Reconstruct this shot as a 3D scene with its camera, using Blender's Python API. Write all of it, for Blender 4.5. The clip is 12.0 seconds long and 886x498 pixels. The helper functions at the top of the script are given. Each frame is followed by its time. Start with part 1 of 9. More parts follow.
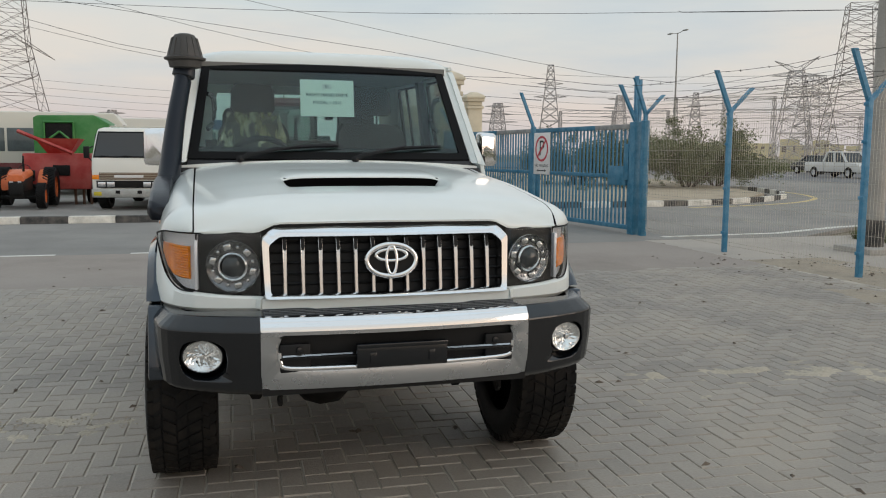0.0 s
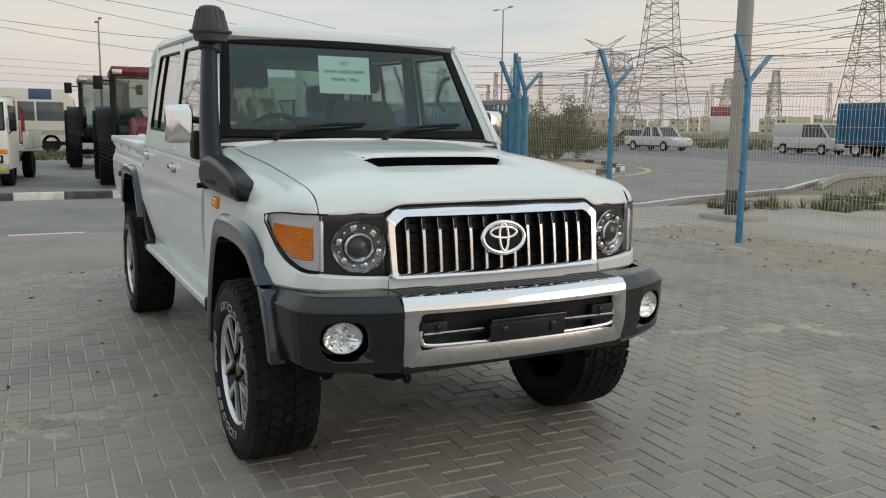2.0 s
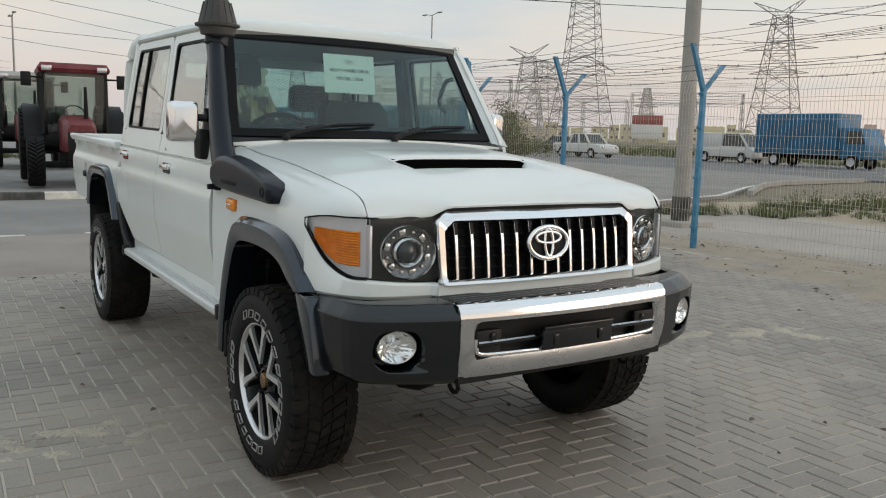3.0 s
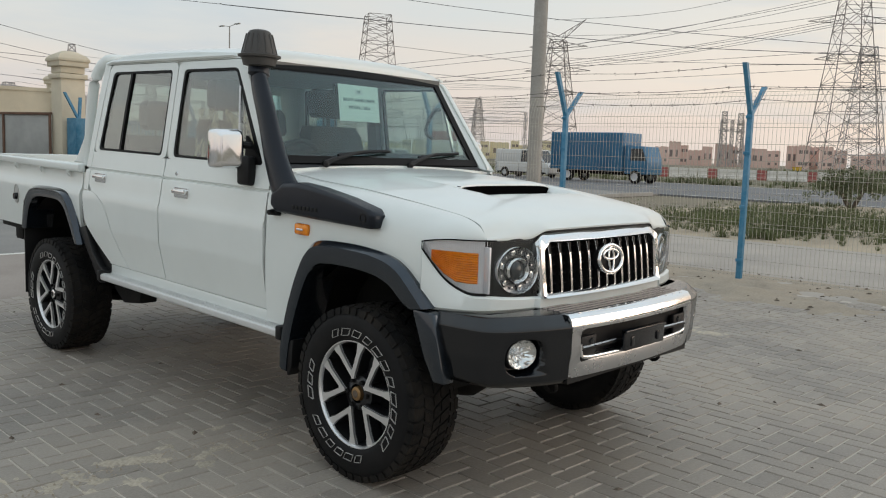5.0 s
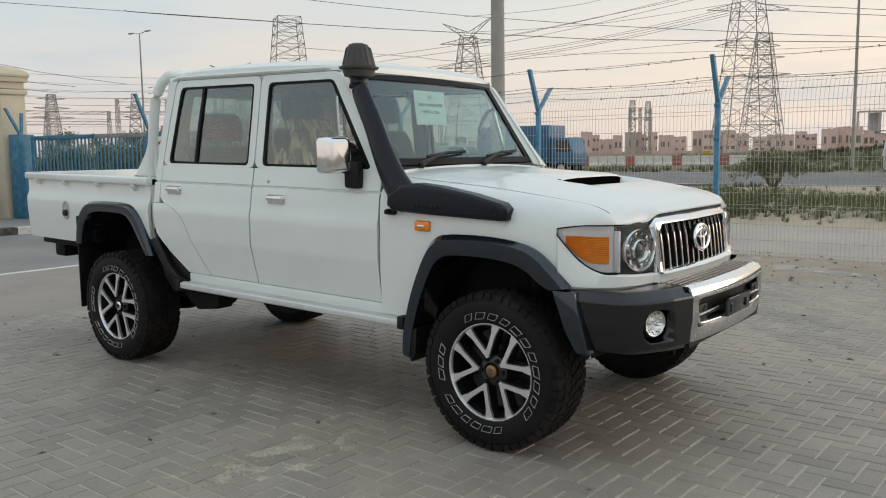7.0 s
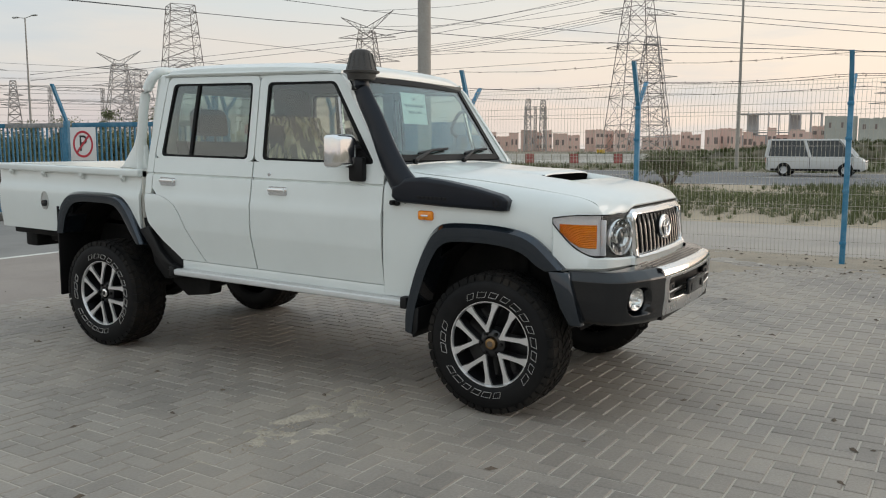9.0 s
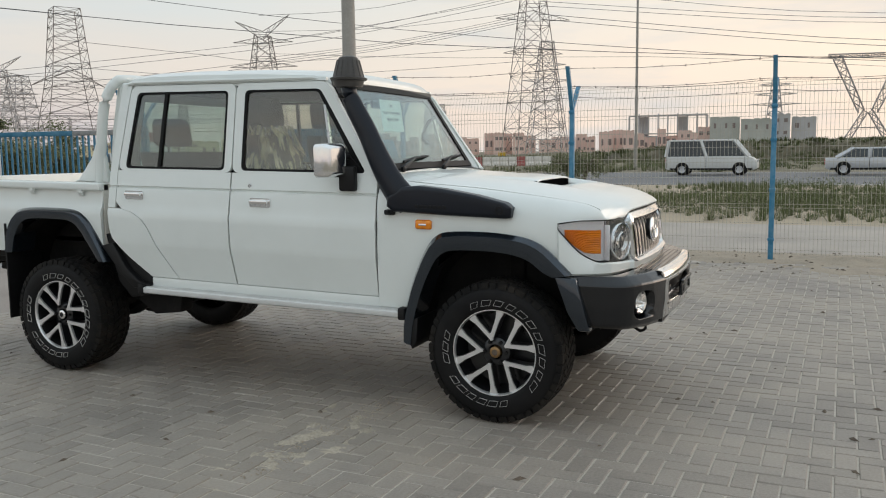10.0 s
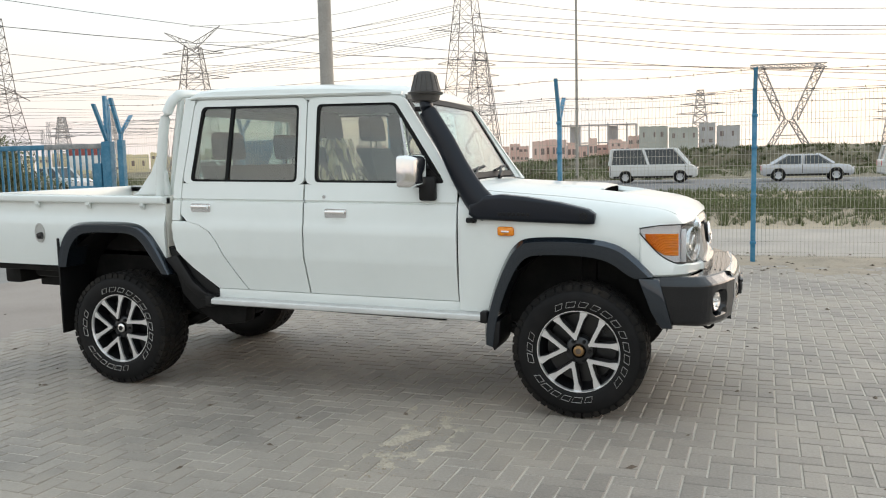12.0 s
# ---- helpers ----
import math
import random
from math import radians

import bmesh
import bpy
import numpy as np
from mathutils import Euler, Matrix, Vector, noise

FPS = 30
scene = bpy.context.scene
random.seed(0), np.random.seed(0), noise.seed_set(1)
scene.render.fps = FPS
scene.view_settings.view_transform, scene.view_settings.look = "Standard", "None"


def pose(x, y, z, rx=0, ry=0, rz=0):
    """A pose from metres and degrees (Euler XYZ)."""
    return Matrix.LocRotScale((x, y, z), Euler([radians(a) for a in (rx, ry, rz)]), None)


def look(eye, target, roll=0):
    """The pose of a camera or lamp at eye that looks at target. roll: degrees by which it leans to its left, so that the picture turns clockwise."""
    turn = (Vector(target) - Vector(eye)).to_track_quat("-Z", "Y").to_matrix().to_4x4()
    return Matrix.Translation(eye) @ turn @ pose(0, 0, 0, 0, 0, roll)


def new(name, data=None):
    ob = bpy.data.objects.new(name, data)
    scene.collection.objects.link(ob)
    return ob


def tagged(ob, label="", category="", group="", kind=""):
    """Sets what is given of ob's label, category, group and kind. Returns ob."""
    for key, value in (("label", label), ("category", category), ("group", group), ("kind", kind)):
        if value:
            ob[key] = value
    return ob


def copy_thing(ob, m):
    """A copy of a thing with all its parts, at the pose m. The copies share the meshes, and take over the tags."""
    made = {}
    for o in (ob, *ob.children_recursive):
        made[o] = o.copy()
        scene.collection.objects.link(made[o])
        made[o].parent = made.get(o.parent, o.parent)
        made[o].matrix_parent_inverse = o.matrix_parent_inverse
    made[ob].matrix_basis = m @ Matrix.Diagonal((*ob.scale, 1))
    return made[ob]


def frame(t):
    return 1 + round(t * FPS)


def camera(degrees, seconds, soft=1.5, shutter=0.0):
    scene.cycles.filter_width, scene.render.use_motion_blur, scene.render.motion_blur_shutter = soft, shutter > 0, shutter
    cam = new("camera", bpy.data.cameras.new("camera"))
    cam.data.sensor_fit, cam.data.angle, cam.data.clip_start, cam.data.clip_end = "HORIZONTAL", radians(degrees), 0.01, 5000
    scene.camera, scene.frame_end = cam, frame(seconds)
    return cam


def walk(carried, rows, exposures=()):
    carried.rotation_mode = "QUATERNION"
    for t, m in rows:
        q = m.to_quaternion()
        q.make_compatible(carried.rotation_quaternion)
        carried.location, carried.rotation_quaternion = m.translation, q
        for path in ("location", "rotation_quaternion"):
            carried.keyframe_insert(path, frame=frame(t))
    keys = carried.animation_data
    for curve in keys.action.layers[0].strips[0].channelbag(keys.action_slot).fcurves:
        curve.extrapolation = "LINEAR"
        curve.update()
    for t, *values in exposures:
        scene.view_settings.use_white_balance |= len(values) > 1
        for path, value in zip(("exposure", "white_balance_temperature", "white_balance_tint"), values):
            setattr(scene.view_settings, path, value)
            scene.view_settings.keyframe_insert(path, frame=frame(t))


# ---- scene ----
cam = camera(55.8, 12.0, soft=1.1)
METRES, EYE, TILT, LEAN, TURN = 6.248, 1.400, 0.0, 0.0, -15.7
ROWS = [
    (0.0, 0.0, 0.0, 0.0, 0.04, -6.49, -0.37),
    (0.5, -0.0419, -0.0043, 0.0007, -2.42, -7.55, -0.46),
    (1.0, -0.0824, 0.0081, 0.0, -6.22, -8.17, -0.21),
    (1.5, -0.1298, 0.0094, 0.0009, -10.39, -8.46, -0.02),
    (2.0, -0.1799, 0.0007, 0.0035, -12.0, -8.23, -0.64),
    (2.5, -0.2122, 0.0159, -0.0001, -13.32, -8.07, -0.9),
    (3.0, -0.2475, 0.0365, 0.0001, -17.12, -7.83, -1.49),
    (5.0, -0.4474, 0.0611, 0.0058, -31.21, -6.47, -1.91),
    (5.5, -0.4893, 0.0692, 0.0057, -33.63, -6.12, -1.25),
    (6.0, -0.5225, 0.0933, 0.0075, -36.08, -5.81, 0.01),
    (6.5, -0.5639, 0.1028, 0.0058, -36.86, -6.14, 0.48),
    (7.0, -0.6056, 0.0952, 0.0047, -37.01, -6.51, 0.75),
    (9.0, -0.7255, 0.0905, 0.0071, -43.98, -6.86, -0.07),
    (9.5, -0.7368, 0.1296, 0.0099, -47.13, -6.5, 0.06),
    (10.0, -0.7762, 0.1604, 0.0105, -50.79, -6.6, 0.79),
    (10.5, -0.81, 0.1868, 0.011, -52.46, -6.76, 0.95),
    (11.0, -0.8291, 0.216, 0.0137, -54.06, -6.38, 1.11),
    (11.5, -0.8472, 0.2363, 0.0144, -55.19, -6.07, 1.29),
    (12.0, -0.8845, 0.2471, 0.0129, -55.31, -5.96, 1.38),
]
walk(cam, [(t, pose(-0.692, -3.80, EYE, TILT, LEAN, TURN) @ pose(METRES * x, METRES * y, METRES * z, 90 + pitch, roll, yaw)) for t, x, y, z, yaw, pitch, roll in ROWS], exposures=((0.0, 0.22), (5.5, 0.28), (9.5, 0.30), (10.5, 0.34), (11.0, 0.40), (11.5, 0.74), (12.0, 0.80)))

# ---- sky and sun ----
SUN_AZ, SUN_EL = -38.0, 4.0      # degrees from +x towards +y; degrees up
sun_dir = Vector((math.cos(radians(SUN_AZ)), math.sin(radians(SUN_AZ)), 0))


def build_world():
    w = bpy.data.worlds.new("dusk_sky")
    scene.world = w
    w.use_nodes = True
    nt = w.node_tree
    nt.nodes.clear()
    N, L = nt.nodes.new, nt.links.new
    out, bg = N("ShaderNodeOutputWorld"), N("ShaderNodeBackground")
    sky = N("ShaderNodeTexSky")
    sky.sky_type, sky.sun_disc = "NISHITA", False
    sky.sun_elevation, sky.sun_rotation = radians(SUN_EL), radians(90 - SUN_AZ)
    sky.air_density, sky.dust_density = 1.5, 3.0
    tc, sep = N("ShaderNodeTexCoord"), N("ShaderNodeSeparateXYZ")
    L(tc.outputs["Generated"], sep.inputs[0])
    # veil of high cloud: pale blue grey overhead, pink and cream towards the horizon
    ramp = N("ShaderNodeValToRGB")
    L(sep.outputs["Z"], ramp.inputs[0])
    e = ramp.color_ramp.elements
    e[0].position, e[0].color = 0.0, (0.58, 0.55, 0.56, 1)
    e[1].position, e[1].color = 1.0, (0.66, 0.81, 0.92, 1)
    for p, c in ((0.045, (0.65, 0.59, 0.57, 1)), (0.09, (0.69, 0.67, 0.635, 1)), (0.17, (0.61, 0.67, 0.69, 1)), (0.27, (0.57, 0.66, 0.72, 1)), (0.5, (0.68, 0.80, 0.88, 1))):
        k = e.new(p)
        k.color = c
    # warm side towards the low sun
    dot = N("ShaderNodeVectorMath")
    dot.operation = "DOT_PRODUCT"
    L(tc.outputs["Generated"], dot.inputs[0])
    dot.inputs[1].default_value = sun_dir
    warm = N("ShaderNodeMapRange")
    L(dot.outputs["Value"], warm.inputs[0])
    warm.inputs[1].default_value, warm.inputs[2].default_value = 0.1, 1.0
    low = N("ShaderNodeMapRange")
    L(sep.outputs["Z"], low.inputs[0])
    low.inputs[1].default_value, low.inputs[2].default_value = 0.45, 0.05
    mul = N("ShaderNodeMath")
    mul.operation = "MULTIPLY"
    L(warm.outputs[0], mul.inputs[0])
    L(low.outputs[0], mul.inputs[1])
    glow = N("ShaderNodeMix")
    glow.data_type, glow.blend_type = "RGBA", "MIX"
    L(mul.outputs[0], glow.inputs[0])
    L(ramp.outputs[0], glow.inputs[6])
    glow.inputs[7].default_value = (1.08, 0.885, 0.705, 1)
    # soft cloud banks, stretched along the horizon
    mp = N("ShaderNodeMapping")
    mp.inputs["Scale"].default_value = (2.2, 2.2, 9.0)
    L(tc.outputs["Generated"], mp.inputs[0])
    no = N("ShaderNodeTexNoise")
    no.inputs["Scale"].default_value, no.inputs["Detail"].default_value, no.inputs["Roughness"].default_value = 1.3, 5.0, 0.5
    L(mp.outputs[0], no.inputs[0])
    nr = N("ShaderNodeMapRange")
    L(no.outputs["Fac"], nr.inputs[0])
    nr.inputs[1].default_value, nr.inputs[2].default_value, nr.inputs[3].default_value, nr.inputs[4].default_value = 0.40, 0.70, 0.0, 0.62
    cl = N("ShaderNodeMix")
    cl.data_type = "RGBA"
    L(nr.outputs[0], cl.inputs[0])
    L(glow.outputs[2], cl.inputs[6])
    cl.inputs[7].default_value = (0.80, 0.70, 0.62, 1)
    # blue-grey streaks between the banks
    mp2, no2, nr2, gap = N("ShaderNodeMapping"), N("ShaderNodeTexNoise"), N("ShaderNodeMapRange"), N("ShaderNodeMix")
    mp2.inputs["Location"].default_value, mp2.inputs["Scale"].default_value = (3.1, 1.7, 0.4), (1.6, 1.6, 11.0)
    no2.inputs["Scale"].default_value, no2.inputs["Detail"].default_value, no2.inputs["Roughness"].default_value = 1.7, 7.0, 0.58
    L(tc.outputs["Generated"], mp2.inputs[0])
    L(mp2.outputs[0], no2.inputs[0])
    L(no2.outputs["Fac"], nr2.inputs[0])
    nr2.inputs[1].default_value, nr2.inputs[2].default_value, nr2.inputs[3].default_value, nr2.inputs[4].default_value = 0.50, 0.72, 0.0, 0.6
    gap.data_type = "RGBA"
    L(nr2.outputs[0], gap.inputs[0])
    L(cl.outputs[2], gap.inputs[6])
    gap.inputs[7].default_value = (0.50, 0.58, 0.65, 1)
    sc = N("ShaderNodeMix")
    sc.data_type, sc.blend_type = "RGBA", "MULTIPLY"
    sc.inputs[0].default_value = 1.0
    L(sky.outputs[0], sc.inputs[6])
    sc.inputs[7].default_value = (0.12, 0.12, 0.12, 1)
    mix = N("ShaderNodeMix")
    mix.data_type = "RGBA"
    mix.inputs[0].default_value = 0.86
    L(sc.outputs[2], mix.inputs[6])
    L(gap.outputs[2], mix.inputs[7])
    L(mix.outputs[2], bg.inputs[0])
    bg.inputs[1].default_value = 1.0
    L(bg.outputs[0], out.inputs[0])


build_world()
sun_lamp = new("sun", bpy.data.lights.new("sun", "SUN"))
sun_lamp.data.energy, sun_lamp.data.angle, sun_lamp.data.color = 0.7, radians(40), (1.0, 0.87, 0.76)
sun_lamp.matrix_basis = look((sun_dir.x * 50, sun_dir.y * 50, 50 * math.tan(radians(12))), (0, 0, 0))

# ---- materials ----
def material(name, color, rough=0.5, metal=0.0, spec=0.5, coat=0.0, var=0.0, scale=8.0, bump=0.0, bscale=60.0, tint=None, rvar=0.0, piece=0.0, island=0.0, coords="Object", stretch=(1, 1, 1), dust=0.0, dust_color=(0.42, 0.36, 0.29)):
    """Principled surface with two scales of variation: broad stains (scale) and grain (bscale)."""
    m = bpy.data.materials.new(name)
    m.use_nodes = True
    nt = m.node_tree
    N, L = nt.nodes.new, nt.links.new
    b = nt.nodes["Principled BSDF"]
    b.inputs["Base Color"].default_value = (*color, 1)
    b.inputs["Roughness"].default_value, b.inputs["Metallic"].default_value = rough, metal
    b.inputs["Specular IOR Level"].default_value, b.inputs["Coat Weight"].default_value = spec, coat
    b.inputs["Coat Roughness"].default_value = 0.06
    tc = N("ShaderNodeTexCoord")
    mp = N("ShaderNodeMapping")
    mp.inputs["Scale"].default_value = stretch
    L(N("ShaderNodeNewGeometry").outputs["Position"] if coords == "World" else tc.outputs[coords], mp.inputs[0])
    col = None
    if var or rvar or dust:
        n1 = N("ShaderNodeTexNoise")
        n1.inputs["Scale"].default_value, n1.inputs["Detail"].default_value, n1.inputs["Roughness"].default_value = scale, 6, 0.6
        L(mp.outputs[0], n1.inputs[0])
    if var:
        mx = N("ShaderNodeMix")
        mx.data_type = "RGBA"
        rg = N("ShaderNodeMapRange")
        rg.inputs[1].default_value, rg.inputs[2].default_value = 0.3, 0.7
        L(n1.outputs["Fac"], rg.inputs[0])
        L(rg.outputs[0], mx.inputs[0])
        lo = [c * (1 - var) for c in color]
        hi = tint if tint else [min(1, c * (1 + var * 0.8)) for c in color]
        mx.inputs[6].default_value, mx.inputs[7].default_value = (*lo, 1), (*hi, 1)
        col = mx.outputs[2]
        n3 = N("ShaderNodeTexNoise")
        n3.inputs["Scale"].default_value, n3.inputs["Detail"].default_value = bscale, 3
        L(mp.outputs[0], n3.inputs[0])
        g = N("ShaderNodeMix")
        g.data_type, g.blend_type = "RGBA", "OVERLAY"
        g.inputs[0].default_value = min(0.6, var * 1.4)
        L(col, g.inputs[6])
        L(n3.outputs["Fac"], g.inputs[7])
        col = g.outputs[2]
    if piece or island:
        src = N("ShaderNodeObjectInfo").outputs["Random"] if piece else N("ShaderNodeNewGeometry").outputs["Random Per Island"]
        hs = N("ShaderNodeHueSaturation")
        vr = N("ShaderNodeMapRange")
        k = piece or island
        vr.inputs[3].default_value, vr.inputs[4].default_value = 1 - k, 1 + k
        L(src, vr.inputs[0])
        L(vr.outputs[0], hs.inputs["Value"])
        if col:
            L(col, hs.inputs["Color"])
        else:
            hs.inputs["Color"].default_value = (*color, 1)
        col = hs.outputs[0]
    if dust:
        du = N("ShaderNodeMix")
        du.data_type = "RGBA"
        dr = N("ShaderNodeMapRange")
        dr.inputs[1].default_value, dr.inputs[2].default_value, dr.inputs[4].default_value = 0.42, 0.72, dust
        L(n1.outputs["Fac"], dr.inputs[0])
        L(dr.outputs[0], du.inputs[0])
        if col:
            L(col, du.inputs[6])
        else:
            du.inputs[6].default_value = (*color, 1)
        du.inputs[7].default_value = (*dust_color, 1)
        col = du.outputs[2]
    if col:
        L(col, b.inputs["Base Color"])
    if rvar:
        rr = N("ShaderNodeMapRange")
        rr.inputs[3].default_value, rr.inputs[4].default_value = max(0.02, rough - rvar), min(1, rough + rvar)
        L(n1.outputs["Fac"], rr.inputs[0])
        L(rr.outputs[0], b.inputs["Roughness"])
    if bump:
        n2 = N("ShaderNodeTexNoise")
        n2.inputs["Scale"].default_value, n2.inputs["Detail"].default_value = bscale, 4
        L(mp.outputs[0], n2.inputs[0])
        bp = N("ShaderNodeBump")
        bp.inputs["Strength"].default_value, bp.inputs["Distance"].default_value = bump, 0.01
        L(n2.outputs["Fac"], bp.inputs["Height"])
        L(bp.outputs[0], b.inputs["Normal"])
    return m


def glass(name, tint, gloss=1.0, ior=1.5, power=4.0):
    """Thin pane: what lies behind shows through, the sky mirrors by Fresnel."""
    m = bpy.data.materials.new(name)
    m.use_nodes = True
    nt = m.node_tree
    nt.nodes.clear()
    N, L = nt.nodes.new, nt.links.new
    out, tr, gl, mx, fr = N("ShaderNodeOutputMaterial"), N("ShaderNodeBsdfTransparent"), N("ShaderNodeBsdfGlossy"), N("ShaderNodeMixShader"), N("ShaderNodeLayerWeight")
    tr.inputs[0].default_value = (*tint, 1)
    gl.inputs["Color"].default_value = (gloss, gloss, gloss, 1)
    gl.inputs["Roughness"].default_value = 0.015
    fr.inputs[0].default_value = 0.5
    pw, sc = N("ShaderNodeMath"), N("ShaderNodeMapRange")
    pw.operation = "POWER"
    pw.inputs[1].default_value = power
    L(fr.outputs["Facing"], pw.inputs[0])
    L(pw.outputs[0], sc.inputs[0])
    sc.inputs[3].default_value, sc.inputs[4].default_value = ((ior - 1) / (ior + 1)) ** 2, 1.0
    L(sc.outputs[0], mx.inputs[0])
    L(tr.outputs[0], mx.inputs[1])
    L(gl.outputs[0], mx.inputs[2])
    L(mx.outputs[0], out.inputs[0])
    return m


M = {}
M["white"] = material("white_car_paint", (0.75, 0.785, 0.76), 0.32, 0, 0.5, 0.6, var=0.035, scale=1.6, bscale=9, rvar=0.06)
M["white_in"] = material("white_paint_inner", (0.72, 0.70, 0.64), 0.5, var=0.1, scale=3, bscale=40, dust=0.25)
M["chrome"] = material("chrome", (0.86, 0.86, 0.86), 0.10, 1.0, rvar=0.04, scale=4)
M["bar_chrome"] = material("dark_chrome", (0.66, 0.65, 0.64), 0.15, 1.0, rvar=0.05, scale=5)
M["satin"] = material("satin_chrome", (0.49, 0.50, 0.51), 0.28, 1.0, rvar=0.07, scale=6, bump=0.03, bscale=300)
M["flare"] = material("grey_flare_paint", (0.024, 0.034, 0.047), 0.20, 0.7, 0.5, 0.9, var=0.12, scale=3, bscale=60, rvar=0.08)
M["plastic"] = material("dark_grey_plastic", (0.0036, 0.0046, 0.0064), 0.17, 0, 0.62, var=0.15, scale=5, bump=0.03, bscale=500, rvar=0.03)
M["black"] = material("matt_black_plastic", (0.006, 0.006, 0.0065), 0.5, 0, 0.3, var=0.2, scale=12, bump=0.06, bscale=400)
M["seal"] = material("black_rubber_seal", (0.005, 0.0053, 0.0056), 0.5, 0, 0.15)
M["snorkel"] = material("snorkel_plastic", (0.0042, 0.0070, 0.0135), 0.30, 0, 0.34, var=0.12, scale=5, bump=0.06, bscale=420)
M["under"] = material("chassis_black", (0.006, 0.006, 0.006), 0.7, 0, 0.25, var=0.3, scale=9, bump=0.1, bscale=90, dust=0.2, dust_color=(0.04, 0.035, 0.03))
M["rubber"] = material("tyre_rubber", (0.0065, 0.0065, 0.007), 0.6, 0, 0.2, var=0.18, scale=7, bump=0.1, bscale=250, dust=0.08, dust_color=(0.06, 0.05, 0.04))
M["tread"] = material("tyre_tread", (0.0075, 0.0072, 0.0070), 0.8, 0, 0.2, var=0.3, scale=7, bump=0.25, bscale=160, dust=0.25, dust_color=(0.07, 0.055, 0.04))
# near-black without reflection: the shade inside gaps and slots as a colour
M["void"] = material("cavity_shade", (0.004, 0.004, 0.004), 1.0, 0, 0.0)
M["head"] = material("faded_grey_plastic", (0.060, 0.056, 0.052), 0.5, 0, 0.4, var=0.2, scale=14, bump=0.1, bscale=300)
M["letter"] = material("white_tyre_letter", (0.42, 0.41, 0.39), 0.7, var=0.2, scale=40)
M["rim_black"] = material("gloss_black_wheel", (0.010, 0.010, 0.011), 0.3, 0.0, coat=0.2, rvar=0.1)
M["rim_cut"] = material("machined_aluminium", (0.78, 0.78, 0.78), 0.34, 0.85, rvar=0.06, scale=12, bump=0.03, bscale=600)
M["gold"] = material("bronze_cap", (0.30, 0.185, 0.085), 0.38, 0.8, var=0.1, scale=60)
M["amber"] = material("amber_lens", (0.92, 0.26, 0.006), 0.16, 0, 0.5, 0.4, var=0.2, scale=30)
M["lamp_in"] = material("headlamp_housing", (0.008, 0.008, 0.0085), 0.35)
M["reflector"] = material("lamp_reflector", (0.70, 0.70, 0.71), 0.2, 1.0, bump=0.15, bscale=40, stretch=(4, 4, 0.4))
M["fog"] = material("fog_lamp_reflector", (0.88, 0.88, 0.87), 0.10, 1.0, var=0.15, scale=25, rvar=0.05)
M["clear"] = glass("clear_lens", (0.95, 0.96, 0.96), 0.65, 1.43, 4.4)
M["glass"] = glass("window_glass", (0.66, 0.77, 0.76))
M["screen"] = glass("windscreen_glass", (0.76, 0.88, 0.87), 1.0, 1.46, 3.5)
M["tinted"] = glass("side_window_glass", (0.80, 0.82, 0.78), 1.0, 1.85, 3.4)
M["seat"] = material("grey_seat_cloth", (0.045, 0.044, 0.043), 0.9, var=0.2, scale=15, bump=0.2, bscale=300)
M["dash"] = material("dark_dashboard", (0.020, 0.022, 0.025), 0.6, var=0.15, scale=12, bump=0.1, bscale=300)
M["liner"] = material("headliner", (0.18, 0.175, 0.16), 0.9, var=0.08, scale=5)


def film(name, color, share):
    """Crumpled clear film: partly see-through, partly pale and glossy."""
    mm = material(name, color, 0.2, 0, 0.8, var=0.35, scale=9, bump=1.0, bscale=14, stretch=(1, 1, 0.35))
    nt = mm.node_tree
    N, L = nt.nodes.new, nt.links.new
    out, b = nt.nodes["Material Output"], nt.nodes["Principled BSDF"]
    tr, mx = N("ShaderNodeBsdfTransparent"), N("ShaderNodeMixShader")
    tc, mp, no, rg = N("ShaderNodeTexCoord"), N("ShaderNodeMapping"), N("ShaderNodeTexNoise"), N("ShaderNodeMapRange")
    mp.inputs["Scale"].default_value = (1, 1, 0.22)
    no.inputs["Scale"].default_value, no.inputs["Detail"].default_value = 22, 3
    L(tc.outputs["Object"], mp.inputs[0])
    L(mp.outputs[0], no.inputs[0])
    L(no.outputs["Fac"], rg.inputs[0])
    rg.inputs[1].default_value, rg.inputs[2].default_value, rg.inputs[3].default_value, rg.inputs[4].default_value = 0.42, 0.66, 0.04, share
    L(rg.outputs[0], mx.inputs[0])
    L(tr.outputs[0], mx.inputs[1])
    L(b.outputs[0], mx.inputs[2])
    L(mx.outputs[0], out.inputs[0])
    return mm


M["wrap_clear"] = film("clear_film", (0.92, 0.80, 0.52), 0.85)
M["busglass"] = material("bus_window_glass", (0.10, 0.12, 0.125), 0.1, 0, 0.6, var=0.3, scale=1.5)
M["path"] = material("pale_concrete_path", (0.385, 0.345, 0.305), 0.85, var=0.14, scale=0.5, bscale=50, bump=0.2, dust=0.3, dust_color=(0.48, 0.42, 0.35))
# distant cables: lighter than the near ones, with haze mixed into the grey
M["cable_hazy"] = material("hazy_cable", (0.32, 0.305, 0.30), 0.6)
M["greyrecess"] = material("grey_recess", (0.45, 0.45, 0.43), 0.5, var=0.05)
M["surround"] = material("lilac_grey_reflector", (0.86, 0.85, 0.89), 0.28, 0.45, bump=0.2, bscale=40, stretch=(6, 6, 0.3))
M["led"] = material("bright_reflector", (0.72, 0.72, 0.73), 0.12, 1.0, var=0.25, scale=25)
M["dish"] = material("chrome_dish", (0.24, 0.24, 0.25), 0.14, 1.0, var=0.2, scale=30)
M["paper"] = material("white_paper", (0.84, 0.86, 0.79), 0.8, var=0.03, scale=12)
M["ink"] = material("ink", (0.10, 0.11, 0.12), 0.8)
